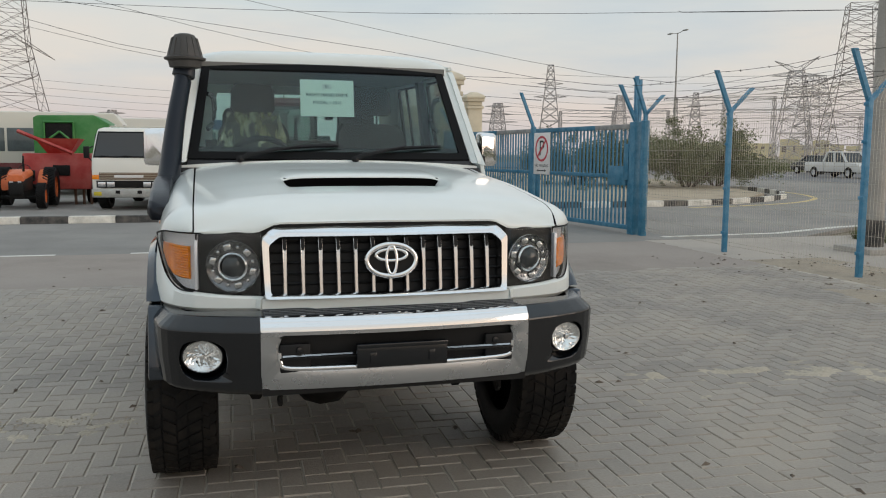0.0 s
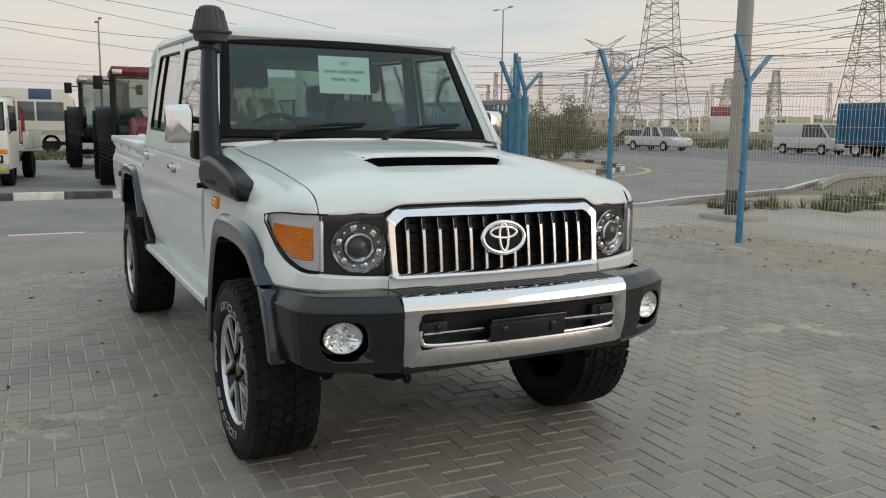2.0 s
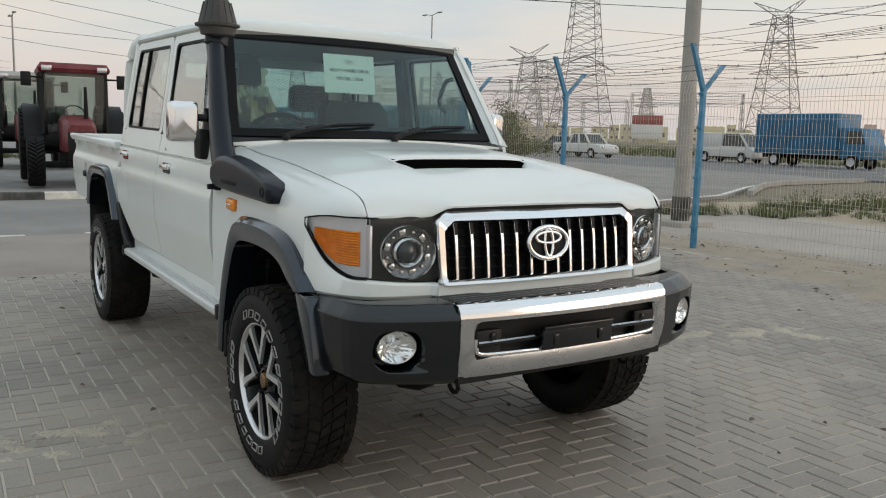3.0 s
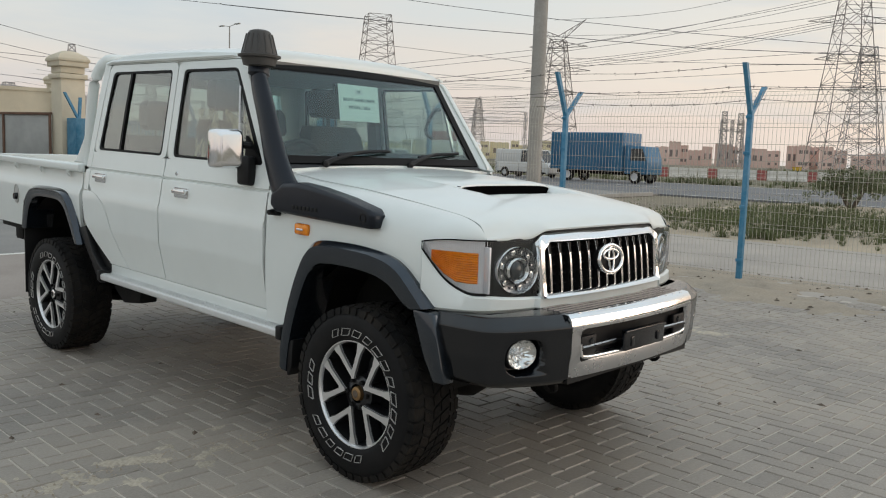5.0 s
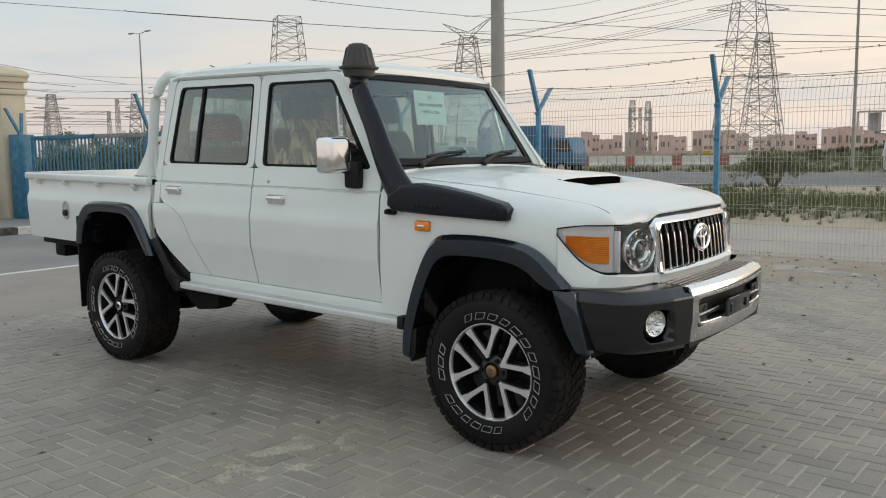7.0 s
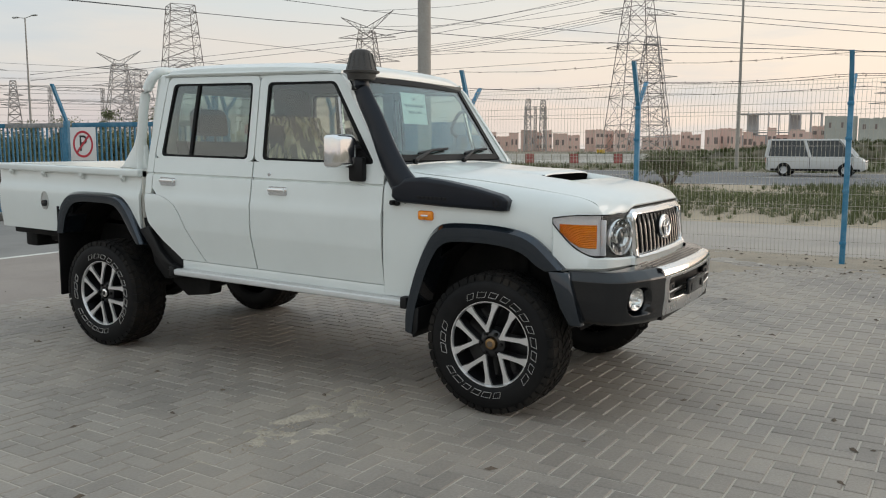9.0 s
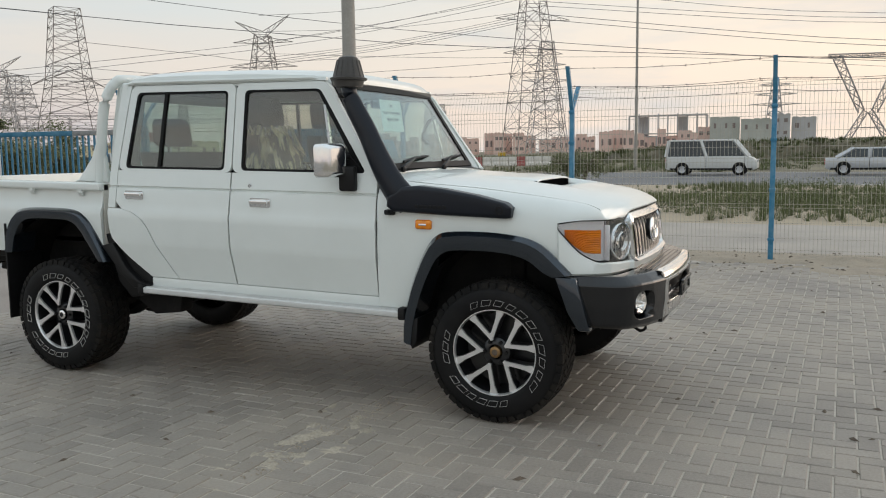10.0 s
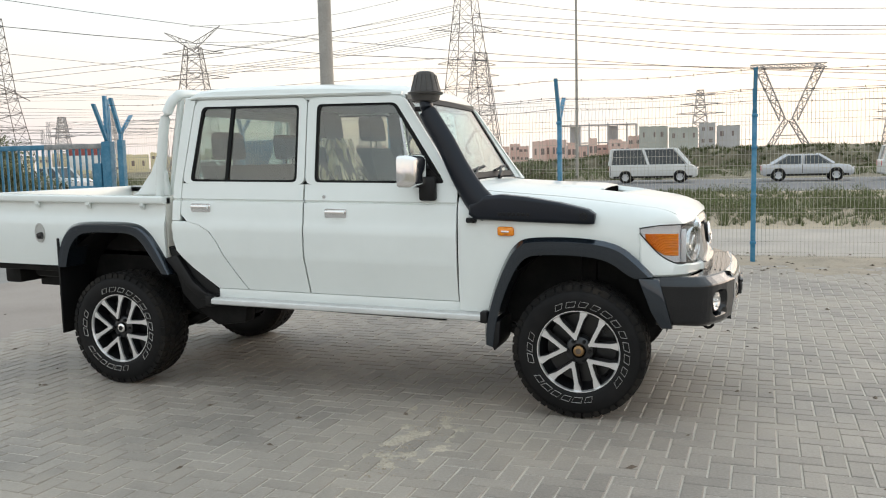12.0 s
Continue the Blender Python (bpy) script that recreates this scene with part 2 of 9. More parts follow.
M["alu"] = material("aluminium_step", (0.66, 0.67, 0.66), 0.4, 0.35, var=0.06, scale=6, rvar=0.08)
M["blue"] = material("blue_gate_paint", (0.024, 0.165, 0.275), 0.5, var=0.22, scale=5, bscale=50, bump=0.1, dust=0.22, dust_color=(0.30, 0.33, 0.34))
M["blue_worn"] = material("worn_grey_primer", (0.27, 0.28, 0.28), 0.7, var=0.3, scale=9, bump=0.15, dust=0.4)
M["post"] = material("blue_post_paint", (0.038, 0.215, 0.37), 0.5, var=0.22, scale=6, bscale=60, bump=0.12, dust=0.3, dust_color=(0.32, 0.35, 0.35))
M["wire"] = material("galvanised_wire", (0.50, 0.47, 0.40), 0.5, 0.5, var=0.15, scale=3)
M["barb"] = material("dark_barbed_wire", (0.06, 0.055, 0.05), 0.6, 0.5)
M["concrete"] = material("concrete", (0.36, 0.34, 0.31), 0.85, var=0.16, scale=1.5, bscale=40, bump=0.25)
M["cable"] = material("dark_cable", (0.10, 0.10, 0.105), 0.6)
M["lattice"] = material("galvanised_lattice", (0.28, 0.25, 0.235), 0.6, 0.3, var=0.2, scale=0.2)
# same steel for distant towers, paled: the haze is put into the colour
M["lattice_hazy"] = material("hazy_lattice", (0.46, 0.43, 0.42), 0.7, 0.2, var=0.2, scale=0.1)
M["cream"] = material("cream_render", (0.62, 0.55, 0.42), 0.9, var=0.12, scale=1.2, bump=0.15, bscale=80)
M["greymetal"] = material("grey_sheet_metal", (0.40, 0.40, 0.38), 0.6, 0.3, var=0.15, scale=2, bump=0.05)
SANDY = dict(coords="World", scale=0.75, dust=0.8, dust_color=(0.345, 0.295, 0.237))
M["paver"] = material("concrete_paver", (0.284, 0.252, 0.217), 0.6, 0, 0.6, var=0.2, bump=0.35, bscale=70, piece=0.13, **SANDY)
M["paver_rest"] = material("concrete_paver_field", (0.284, 0.252, 0.217), 0.6, 0, 0.6, var=0.2, bump=0.35, bscale=70, island=0.13, **SANDY)
M["joint"] = material("joint_sand", (0.55, 0.50, 0.435), 0.95, var=0.2, bump=0.4, bscale=120, **SANDY)
M["dust"] = material("packed_dust", (0.315, 0.272, 0.238), 0.9, var=0.22, scale=0.6, bump=0.3, bscale=80, dust=0.45, dust_color=(0.265, 0.237, 0.215))
M["asphalt"] = material("worn_asphalt", (0.235, 0.225, 0.21), 0.85, var=0.2, scale=0.5, bump=0.3, bscale=90, dust=0.35, dust_color=(0.30, 0.275, 0.245))
M["road"] = material("highway_asphalt", (0.15, 0.15, 0.155), 0.8, var=0.15, scale=0.2, bump=0.2, bscale=60)
M["sand"] = material("desert_sand", (0.225, 0.188, 0.132), 0.95, var=0.3, scale=0.12, bscale=6, bump=0.4, dust=0.75, dust_color=(0.125, 0.118, 0.07))
M["scrub_soil"] = material("scrub_soil", (0.150, 0.132, 0.082), 0.95, var=0.4, scale=0.35, bscale=5, bump=0.5, dust=0.45, dust_color=(0.30, 0.255, 0.18))
M["verge"] = material("sandy_verge", (0.43, 0.355, 0.26), 0.95, var=0.28, scale=0.8, bump=0.5, bscale=40, dust=0.4, dust_color=(0.29, 0.235, 0.165))
M["drift"] = material("drift_sand", (0.37, 0.318, 0.25), 0.95, var=0.3, scale=2.5, bump=0.7, bscale=50, dust=0.45, dust_color=(0.24, 0.18, 0.12))
M["pale_sand"] = material("pale_drift_sand", (0.47, 0.41, 0.325), 0.95, var=0.3, scale=3, bump=0.7, bscale=60, dust=0.4, dust_color=(0.33, 0.28, 0.22))
M["paint_line"] = material("road_line_white", (0.66, 0.65, 0.60), 0.8, var=0.2, scale=6)
M["paint_yellow"] = material("road_line_yellow", (0.60, 0.47, 0.22), 0.8, var=0.2, scale=6)
M["kerb_w"] = material("kerb_white", (0.70, 0.67, 0.60), 0.85, var=0.3, scale=4, bump=0.2)
M["kerb_k"] = material("kerb_black", (0.05, 0.05, 0.05), 0.85, var=0.3, scale=4, bump=0.2, dust=0.3)
M["leaf"] = material("scrub_leaf", (0.15, 0.165, 0.085), 0.8, island=0.35, var=0.2, scale=0.8)
M["grass"] = material("dry_grass", (0.118, 0.135, 0.055), 0.85, island=0.4, var=0.3, scale=0.4)
M["bark"] = material("bark", (0.13, 0.10, 0.075), 0.9, var=0.3, scale=8, bump=0.5)
M["sign_white"] = material("sign_white", (0.74, 0.72, 0.70), 0.5, var=0.05, scale=5)
M["sign_red"] = material("sign_red", (0.52, 0.04, 0.06), 0.5, var=0.08, scale=9)
M["sign_black"] = material("sign_black", (0.02, 0.02, 0.02), 0.5)
M["bld_pink"] = material("pink_render", (0.74, 0.54, 0.47), 0.9, var=0.1, scale=0.05)
M["bld_yellow"] = material("yellow_render", (0.74, 0.66, 0.44), 0.9, var=0.1, scale=0.05)
M["bld_grey"] = material("bare_concrete_far", (0.50, 0.49, 0.49), 0.9, var=0.12, scale=0.1)
M["bld_green"] = material("grey_green_concrete", (0.46, 0.47, 0.43), 0.9, var=0.12, scale=0.1)
M["bld_dark"] = material("window_opening", (0.22, 0.175, 0.16), 0.4)
M["red"] = material("red_machine_paint", (0.40, 0.028, 0.022), 0.5, var=0.2, scale=2, dust=0.2)
M["dred"] = material("dark_red_paint", (0.15, 0.014, 0.018), 0.45, var=0.2, scale=2, dust=0.15)
M["orange"] = material("orange_tractor_paint", (0.62, 0.12, 0.02), 0.5, var=0.18, scale=3, dust=0.2)
M["green"] = material("green_machine_paint", (0.035, 0.20, 0.04), 0.5, var=0.18, scale=1.2, dust=0.15)
M["beige"] = material("beige_van_paint", (0.66, 0.63, 0.55), 0.45, coat=0.2, var=0.06, scale=1.5, dust=0.12)
M["silver"] = material("silver_car_paint", (0.52, 0.53, 0.55), 0.35, 0.4, coat=0.4, var=0.04, scale=1)
M["dkcar"] = material("dark_car_paint", (0.025, 0.025, 0.028), 0.35, coat=0.5)
M["truckblue"] = material("blue_box_body", (0.012, 0.13, 0.25), 0.5, var=0.12, scale=0.8)
M["silver_white"] = material("white_vehicle_paint", (0.62, 0.62, 0.60), 0.4, coat=0.3, var=0.04, scale=1)
M["truckblue_flat"] = material("blue_panel_paint", (0.05, 0.10, 0.20), 0.5, var=0.1, scale=2)
M["bld_yellow_sat"] = material("yellow_cabinet_paint", (0.60, 0.38, 0.03), 0.5, var=0.1, scale=2)
M["carglass"] = material("dark_car_glass", (0.035, 0.04, 0.043), 0.08, 0, 0.6)
M["trac_glass"] = glass("tractor_glass", (0.70, 0.75, 0.73))
M["bar_red"] = material("barrier_red", (0.34, 0.09, 0.08), 0.6, var=0.2, scale=2)
M["bar_white"] = material("barrier_white", (0.66, 0.63, 0.58), 0.6, var=0.15, scale=2)
M["lorry_paint"] = material("off_white_lorry_paint", (0.80, 0.78, 0.71), 0.4, coat=0.3, var=0.06, scale=1.5, dust=0.1)
M["slat"] = material("grille_slat_paint", (0.36, 0.31, 0.23), 0.5, var=0.15, scale=4)
M["bumper_grey"] = material("dull_steel_bumper", (0.42, 0.42, 0.40), 0.4, 0.5, var=0.2, scale=5)
M["fog_yellow"] = material("yellow_fog_glass", (0.55, 0.45, 0.04), 0.2, var=0.15, scale=20)
M["rust"] = material("rusty_brown_metal", (0.16, 0.09, 0.06), 0.8, var=0.3, scale=3, bump=0.2)

# ---- mesh helpers ----
def thing(name, label, category, group="", m=None):
    ob = new(name)
    ob.empty_display_size = 0.2
    if m is not None:
        ob.matrix_basis = m
    return tagged(ob, label, category, group)


def mesh_ob(name, bm, mat, smooth=38):
    bmesh.ops.recalc_face_normals(bm, faces=bm.faces)
    me = bpy.data.meshes.new(name)
    bm.to_mesh(me)
    bm.free()
    me.materials.append(mat)
    if smooth:
        me.polygons.foreach_set("use_smooth", [True] * len(me.polygons))
        me.set_sharp_from_angle(angle=radians(smooth))
    return new(name, me)


def part(name, bm, mat, parent, label="", smooth=38):
    ob = mesh_ob(name, bm, mat, smooth)
    ob.parent = parent
    return tagged(ob, label)


def structure(name, bm, mat, label, category, smooth=38):
    return tagged(mesh_ob(name, bm, mat, smooth), label, category, kind="structure")


def stuff(name, bm, mat, label, category, smooth=0):
    return tagged(mesh_ob(name, bm, mat, smooth), label, category, kind="stuff")


def bevel(bm, edges, w, seg=2):
    bmesh.ops.bevel(bm, geom=edges, offset=w, segments=seg, profile=0.5, affect="EDGES", clamp_overlap=True)


def box(bm, x0, y0, z0, x1, y1, z1, bev=0.0, seg=2, m=None):
    t = bmesh.new()
    v = [t.verts.new((x, y, z)) for z in (z0, z1) for y in (y0, y1) for x in (x0, x1)]
    for f in ((0, 2, 3, 1), (4, 5, 7, 6), (0, 1, 5, 4), (2, 6, 7, 3), (0, 4, 6, 2), (1, 3, 7, 5)):
        t.faces.new([v[i] for i in f])
    if bev:
        bevel(t, t.edges[:], bev, seg)
    merge(bm, t, m)


def merge(bm, t, m=None):
    """Adds the mesh t to bm."""
    if m is not None:
        t.transform(m)
    vs = [bm.verts.new(v.co) for v in t.verts]
    t.verts.index_update()
    for f in t.faces:
        bm.faces.new([vs[v.index] for v in f.verts])
    t.free()


def prism(bm, pts, axis, a, b, bev=0.0, seg=2, m=None):
    """A polygon of two coordinates, drawn out along axis from a to b."""
    t = bmesh.new()
    def at(p, k):
        return {"x": (k, p[0], p[1]), "y": (p[0], k, p[1]), "z": (p[0], p[1], k)}[axis]
    lo = [t.verts.new(at(p, a)) for p in pts]
    hi = [t.verts.new(at(p, b)) for p in pts]
    n = len(pts)
    t.faces.new(lo)
    t.faces.new(hi[::-1])
    for i in range(n):
        t.faces.new((lo[i], lo[(i + 1) % n], hi[(i + 1) % n], hi[i]))
    if bev:
        bmesh.ops.recalc_face_normals(t, faces=t.faces)
        bevel(t, t.edges[:], bev, seg)
    merge(bm, t, m)


def loft(bm, rings, closed=True, caps=True):
    rows = [[bm.verts.new(p) for p in r] for r in rings]
    n = len(rows[0])
    for a, b in zip(rows, rows[1:]):
        for i in range(n if closed else n - 1):
            j = (i + 1) % n
            bm.faces.new((a[i], a[j], b[j], b[i]))
    if caps and closed:
        bm.faces.new(rows[0][::-1])
        bm.faces.new(rows[-1])
    return rows


def tube(bm, pts, r, n=8, caps=True, flat=None):
    """A round bar along pts; r one radius or one for each point; flat: (sx, sy) squash."""
    pts = [Vector(p) for p in pts]
    rs = r if isinstance(r, (list, tuple)) else [r] * len(pts)
    rings = []
    up = Vector((0, 0, 1))
    for i, p in enumerate(pts):
        d = (pts[min(i + 1, len(pts) - 1)] - pts[max(i - 1, 0)]).normalized()
        ref = up if abs(d.dot(up)) < 0.95 else Vector((1, 0, 0))
        s = d.cross(ref).normalized()
        u = s.cross(d)
        fx, fy = flat if flat else (1, 1)
        rings.append([p + s * rs[i] * fx * math.cos(k * math.tau / n) + u * rs[i] * fy * math.sin(k * math.tau / n) for k in range(n)])
    loft(bm, rings, True, caps)


def lathe(bm, prof, axis="x", c=(0, 0, 0), n=48, caps=False):
    """Turns a profile of (radius, along) round an axis through c."""
    rings = []
    for r, a in prof:
        ring = []
        for k in range(n):
            p, q = r * math.cos(k * math.tau / n), r * math.sin(k * math.tau / n)
            v = {"x": (a, p, q), "y": (p, a, q), "z": (p, q, a)}[axis]
            ring.append((c[0] + v[0], c[1] + v[1], c[2] + v[2]))
        rings.append(ring)
    loft(bm, rings, True, caps)


def bar(bm, a, b, w, h=None):
    """A square bar between two points."""
    tube(bm, [a, b], w * 0.7071, 4, True)


def interp(x, table):
    """Piecewise line through (x, value...) pairs."""
    if x <= table[0][0]:
        return table[0][1]
    for (a, p), (b, q) in zip(table, table[1:]):
        if x <= b:
            return p + (q - p) * (x - a) / (b - a)
    return table[-1][1]


def smooth_line(pts, n):
    """Resamples a polyline into n points by a Catmull-Rom curve."""
    P = [Vector(p) for p in pts]
    out = []
    for i in range(n):
        u = i / (n - 1) * (len(P) - 1)
        k = min(int(u), len(P) - 2)
        t = u - k
        p0, p1, p2, p3 = P[max(k - 1, 0)], P[k], P[k + 1], P[min(k + 2, len(P) - 1)]
        out.append(0.5 * ((2 * p1) + (p2 - p0) * t + (2 * p0 - 5 * p1 + 4 * p2 - p3) * t * t + (3 * p1 - p0 - 3 * p2 + p3) * t ** 3))
    return out


def sheet(bm, rows, thick, inward, skip=None):
    """A grid of points with thickness: a second layer is set off by inward(point), and the rim closed."""
    t = bmesh.new()
    A = [[t.verts.new(p) for p in r] for r in rows]
    B = [[t.verts.new(Vector(p) + Vector(inward(p)) * thick) for p in r] for r in rows]
    R, C = len(A), len(A[0])
    for i in range(R - 1):
        for j in range(C - 1):
            if skip and skip(i, j):
                continue
            t.faces.new((A[i][j], A[i][j + 1], A[i + 1][j + 1], A[i + 1][j]))
            t.faces.new((B[i][j], B[i + 1][j], B[i + 1][j + 1], B[i][j + 1]))
    for j in range(C - 1):
        t.faces.new((A[0][j], B[0][j], B[0][j + 1], A[0][j + 1]))
        t.faces.new((A[-1][j], A[-1][j + 1], B[-1][j + 1], B[-1][j]))
    for i in range(R - 1):
        t.faces.new((A[i][0], A[i + 1][0], B[i + 1][0], B[i][0]))
        t.faces.new((A[i][-1], B[i][-1], B[i + 1][-1], A[i + 1][-1]))
    merge(bm, t)


def ring_plate(bm, outer, inner, f_out, f_in=None):
    """Bridges two outlines with the same number of points; f_out maps to the front, f_in to the back layer."""
    layers = [[f_out(p) for p in outer], [f_out(p) for p in inner]]
    if f_in:
        layers += [[f_in(p) for p in inner], [f_in(p) for p in outer]]
    V = [[bm.verts.new(p) for p in l] for l in layers]
    n, k = len(outer), len(V)
    for a in range(k if f_in else 1):
        for i in range(n):
            j = (i + 1) % n
            bm.faces.new((V[a][i], V[a][j], V[(a + 1) % k][j], V[(a + 1) % k][i]))


def text_mesh(body, size, mat, parent, name, m, label=""):
    """Letters as thin raised geometry."""
    cu = bpy.data.curves.new(name, "FONT")
    cu.body, cu.size, cu.align_x, cu.align_y, cu.extrude = body, size, "CENTER", "CENTER", 0.0006
    ob = bpy.data.objects.new(name, cu)
    scene.collection.objects.link(ob)
    me = bpy.data.meshes.new_from_object(ob.evaluated_get(bpy.context.evaluated_depsgraph_get()))
    bpy.data.objects.remove(ob)
    bpy.data.curves.remove(cu)
    me.transform(m)
    me.materials.clear()
    me.materials.append(mat)
    o = new(name, me)
    o.parent = parent
    return tagged(o, label)

# ---- ground, road, kerbs ----
bm = bmesh.new()
box(bm, -3000, -3000, -0.4, 3000, 3000, -0.10)
structure("ground", bm, M["sand"], "flat sandy desert ground with sparse scrub", "ground", 0)
bm = bmesh.new()
box(bm, -14, -12, -0.09, 6.3, 8.40, -0.0055)
yard = structure("pavement", bm, M["joint"], "yard of grey concrete pavers in herringbone with sandy joints", "pavement", 0)
bm = bmesh.new()
box(bm, 6.3, -30, -0.09, 12.3, 8.7, -0.016)
structure("footpath", bm, M["path"], "pale sandy concrete footpath outside the mesh fence", "footpath", 0)
bm = bmesh.new()
prism(bm, [(-40, 8.40), (6.3, 8.40), (6.3, 8.70), (9.5, 8.7), (11.5, 10.0), (16.0, 11.2), (20.5, 13.8), (25, 15.5), (31.0, 16.0), (31.0, 60), (24, 40), (20.5, 26), (18.6, 21.4), (15.5, 18.6), (11.2, 17.1), (6.3, 16.8), (6.3, 14.0), (-40, 14.0)], "z", -0.09, -0.012)
structure("road", bm, M["asphalt"], "dusty grey asphalt yard road leading through the gate", "road", 0)
bm = bmesh.new()
box(bm, 31.0, -400, -0.099, 50.0, 500, -0.020)
structure("highway", bm, M["road"], "straight grey asphalt highway", "road", 0)
bm = bmesh.new()
box(bm, 50.0, -300, -0.0995, 92.0, 75, -0.060)
structure("scrub_plain", bm, M["scrub_soil"], "olive brown scrub soil beyond the highway", "ground", 0)
bm = bmesh.new()
box(bm, -60, 14.163, -0.09, 6.3, 90, 0.03)
structure("parking_lot", bm, M["asphalt"], "dusty asphalt parking lot behind a kerb", "parking lot", 0)
# sandy verge between footpath and highway, slightly uneven
bm = bmesh.new()
rows = []
for i in range(41):
    x = 12.3 + 18.7 * i / 40
    row = []
    for j in range(61):
        y = -60 + 69.5 * j / 60
        edge = min(1, (x - 12.3) / 1.5, (31 - x) / 1.5)
        row.append((x, y, -0.03 + edge * (0.03 + 0.05 * noise.noise((x * 0.35, y * 0.35, 0)))))
    rows.append(row)
sheet(bm, rows, 0.1, lambda p: (0, 0, -1))
structure("verge", bm, M["verge"], "sandy verge with tufts of dry grass", "verge", 0)


def strip(pts, w, mat, name, label, z=-0.006):
    bm = bmesh.new()
    P = [Vector((x, y, 0)) for x, y in pts]
    L, R = [], []
    for i, p in enumerate(P):
        d = (P[min(i + 1, len(P) - 1)] - P[max(i - 1, 0)]).normalized()
        n = Vector((-d.y, d.x, 0)) * w / 2
        L.append((p.x + n.x, p.y + n.y, z))
        R.append((p.x - n.x, p.y - n.y, z))
    sheet(bm, [L, R], 0.004, lambda p: (0, 0, -1))
    structure(name, bm, M[mat], label, "road marking", 0)


strip([(-30, 8.53), (-2.72, 8.53)], 0.12, "paint_line", "road_line", "worn white painted road line")
strip([(-1.75, 8.53), (-0.84, 8.53)], 0.12, "paint_line", "road_line", "worn white painted road line")
strip([(-0.12, 8.53), (2.5, 8.53)], 0.12, "paint_line", "road_line", "worn white painted road line")
strip([(6.9, 9.1), (9.4, 9.3), (11.4, 10.15), (16.0, 11.4), (20.6, 14.0), (25, 15.7)], 0.16, "paint_line", "road_edge_line", "white painted road edge line")
curve = [(11.2, 16.7), (14.0, 17.5), (16.2, 18.6), (18.4, 20.6), (20.0, 23.5), (20.8, 26.5)]
strip([tuple(p)[:2] for p in smooth_line([(x + 0.7, y - 0.5, 0) for x, y in curve], 20)], 0.18, "paint_yellow", "road_edge_line", "yellow painted road edge line")
for yy in (40.5,):
    for k in range(24):
        strip([(yy, -60 + 9 * k), (yy, -57 + 9 * k)], 0.15, "paint_line", "lane_line", "white dashed lane line", -0.014)
strip([(31.5, -200), (31.5, 15)], 0.15, "paint_line", "road_edge_line", "white highway edge line", -0.014)
strip([(49.5, -200), (49.5, 300)], 0.15, "paint_line", "road_edge_line", "white highway edge line", -0.014)


def kerb_run(name, pts, label, w=0.17, h=0.15, step=1.0, phase=0, plain=False):
    """A kerb of painted stones along pts."""
    par = tagged(new(name), label, "kerb", kind="structure")
    P = [Vector((x, y, 0)) for x, y in pts]
    k = phase
    for a, b in zip(P, P[1:]):
        n = max(1, round((b - a).length / step))
        for i in range(n):
            p, q = a.lerp(b, (i + 0.004) / n), a.lerp(b, (i + 0.996) / n)
            d = (q - p).normalized()
            nn = Vector((-d.y, d.x, 0)) * w / 2
            bm = bmesh.new()
            lo = [p - nn, q - nn, q + nn, p + nn]
            t = bmesh.new()
            vs = [t.verts.new((v.x, v.y, -0.08)) for v in lo] + [t.verts.new((v.x, v.y, h)) for v in lo]
            for f in ((3, 2, 1, 0), (4, 5, 6, 7), (0, 1, 5, 4), (1, 2, 6, 5), (2, 3, 7, 6), (3, 0, 4, 7)):
                t.faces.new([vs[j] for j in f])
            bevel(t, [e for e in t.edges if e.verts[0].co.z > 0 and e.verts[1].co.z > 0], 0.02, 2)
            merge(bm, t)
            part("kerb_stone", bm, M["kerb_k"] if (k // 2) % 2 and not plain else M["concrete" if plain else "kerb_w"], par)
            k += 1


kerb_run("lot_kerb", [(-19.0, 14.08), (6.21, 14.08)], "black and white painted concrete kerb", step=0.4375, phase=0, h=0.13)
kerb_run("corner_kerb", [tuple(p)[:2] for p in smooth_line([(7.2, 16.85, 0)] + [(x, y + 0.1, 0) for x, y in curve], 9)], "black and white painted corner kerb", step=0.45)
kerb_run("island_kerb", [tuple(p)[:2] for p in smooth_line([(17.5, 11.6, 0), (20.6, 13.6, 0), (24, 15.2, 0), (30, 15.8, 0)], 7)], "pale concrete kerb of the verge", step=1.2, h=0.08, plain=True)
# paved corner behind the kerb
bm = bmesh.new()
prism(bm, [(7.0, 16.95), (11.2, 17.3), (15.5, 18.8), (18.2, 21.6), (19.9, 26), (22, 34), (29, 60), (7.0, 60)], "z", -0.05, 0.10)
structure("corner_pavement", bm, M["verge"], "sandy paved corner with scrub behind the kerb", "pavement", 0)

# sand drifted over the pavers along the fence and in thin patches
def drift(x0, y0, x1, y1, n, m, height, seed, scale=1.2, name="sand_drift", mat="drift"):
    bm = bmesh.new()
    rows = []
    for i in range(n + 1):
        row = []
        for j in range(m + 1):
            u, v = i / n, j / m
            x, y = x0 + (x1 - x0) * u, y0 + (y1 - y0) * v
            e = min(1, 2.6 * min(u, 1 - u), 3.5 * min(v, 1 - v)) * (0.75 + 0.9 * noise.noise((x * 0.7, y * 0.7, seed + 3)))
            row.append((x, y, -0.014 + e * height * (0.55 + 1.3 * noise.noise((x * scale, y * scale, seed)) + 0.5 * noise.noise((x * scale * 4, y * scale * 4, seed)))))
        rows.append(row)
    sheet(bm, rows, 0.02, lambda p: (0, 0, -1))
    stuff(name, bm, M[mat], "brown sand and dirt drifted over the pavers", "sand", 60)


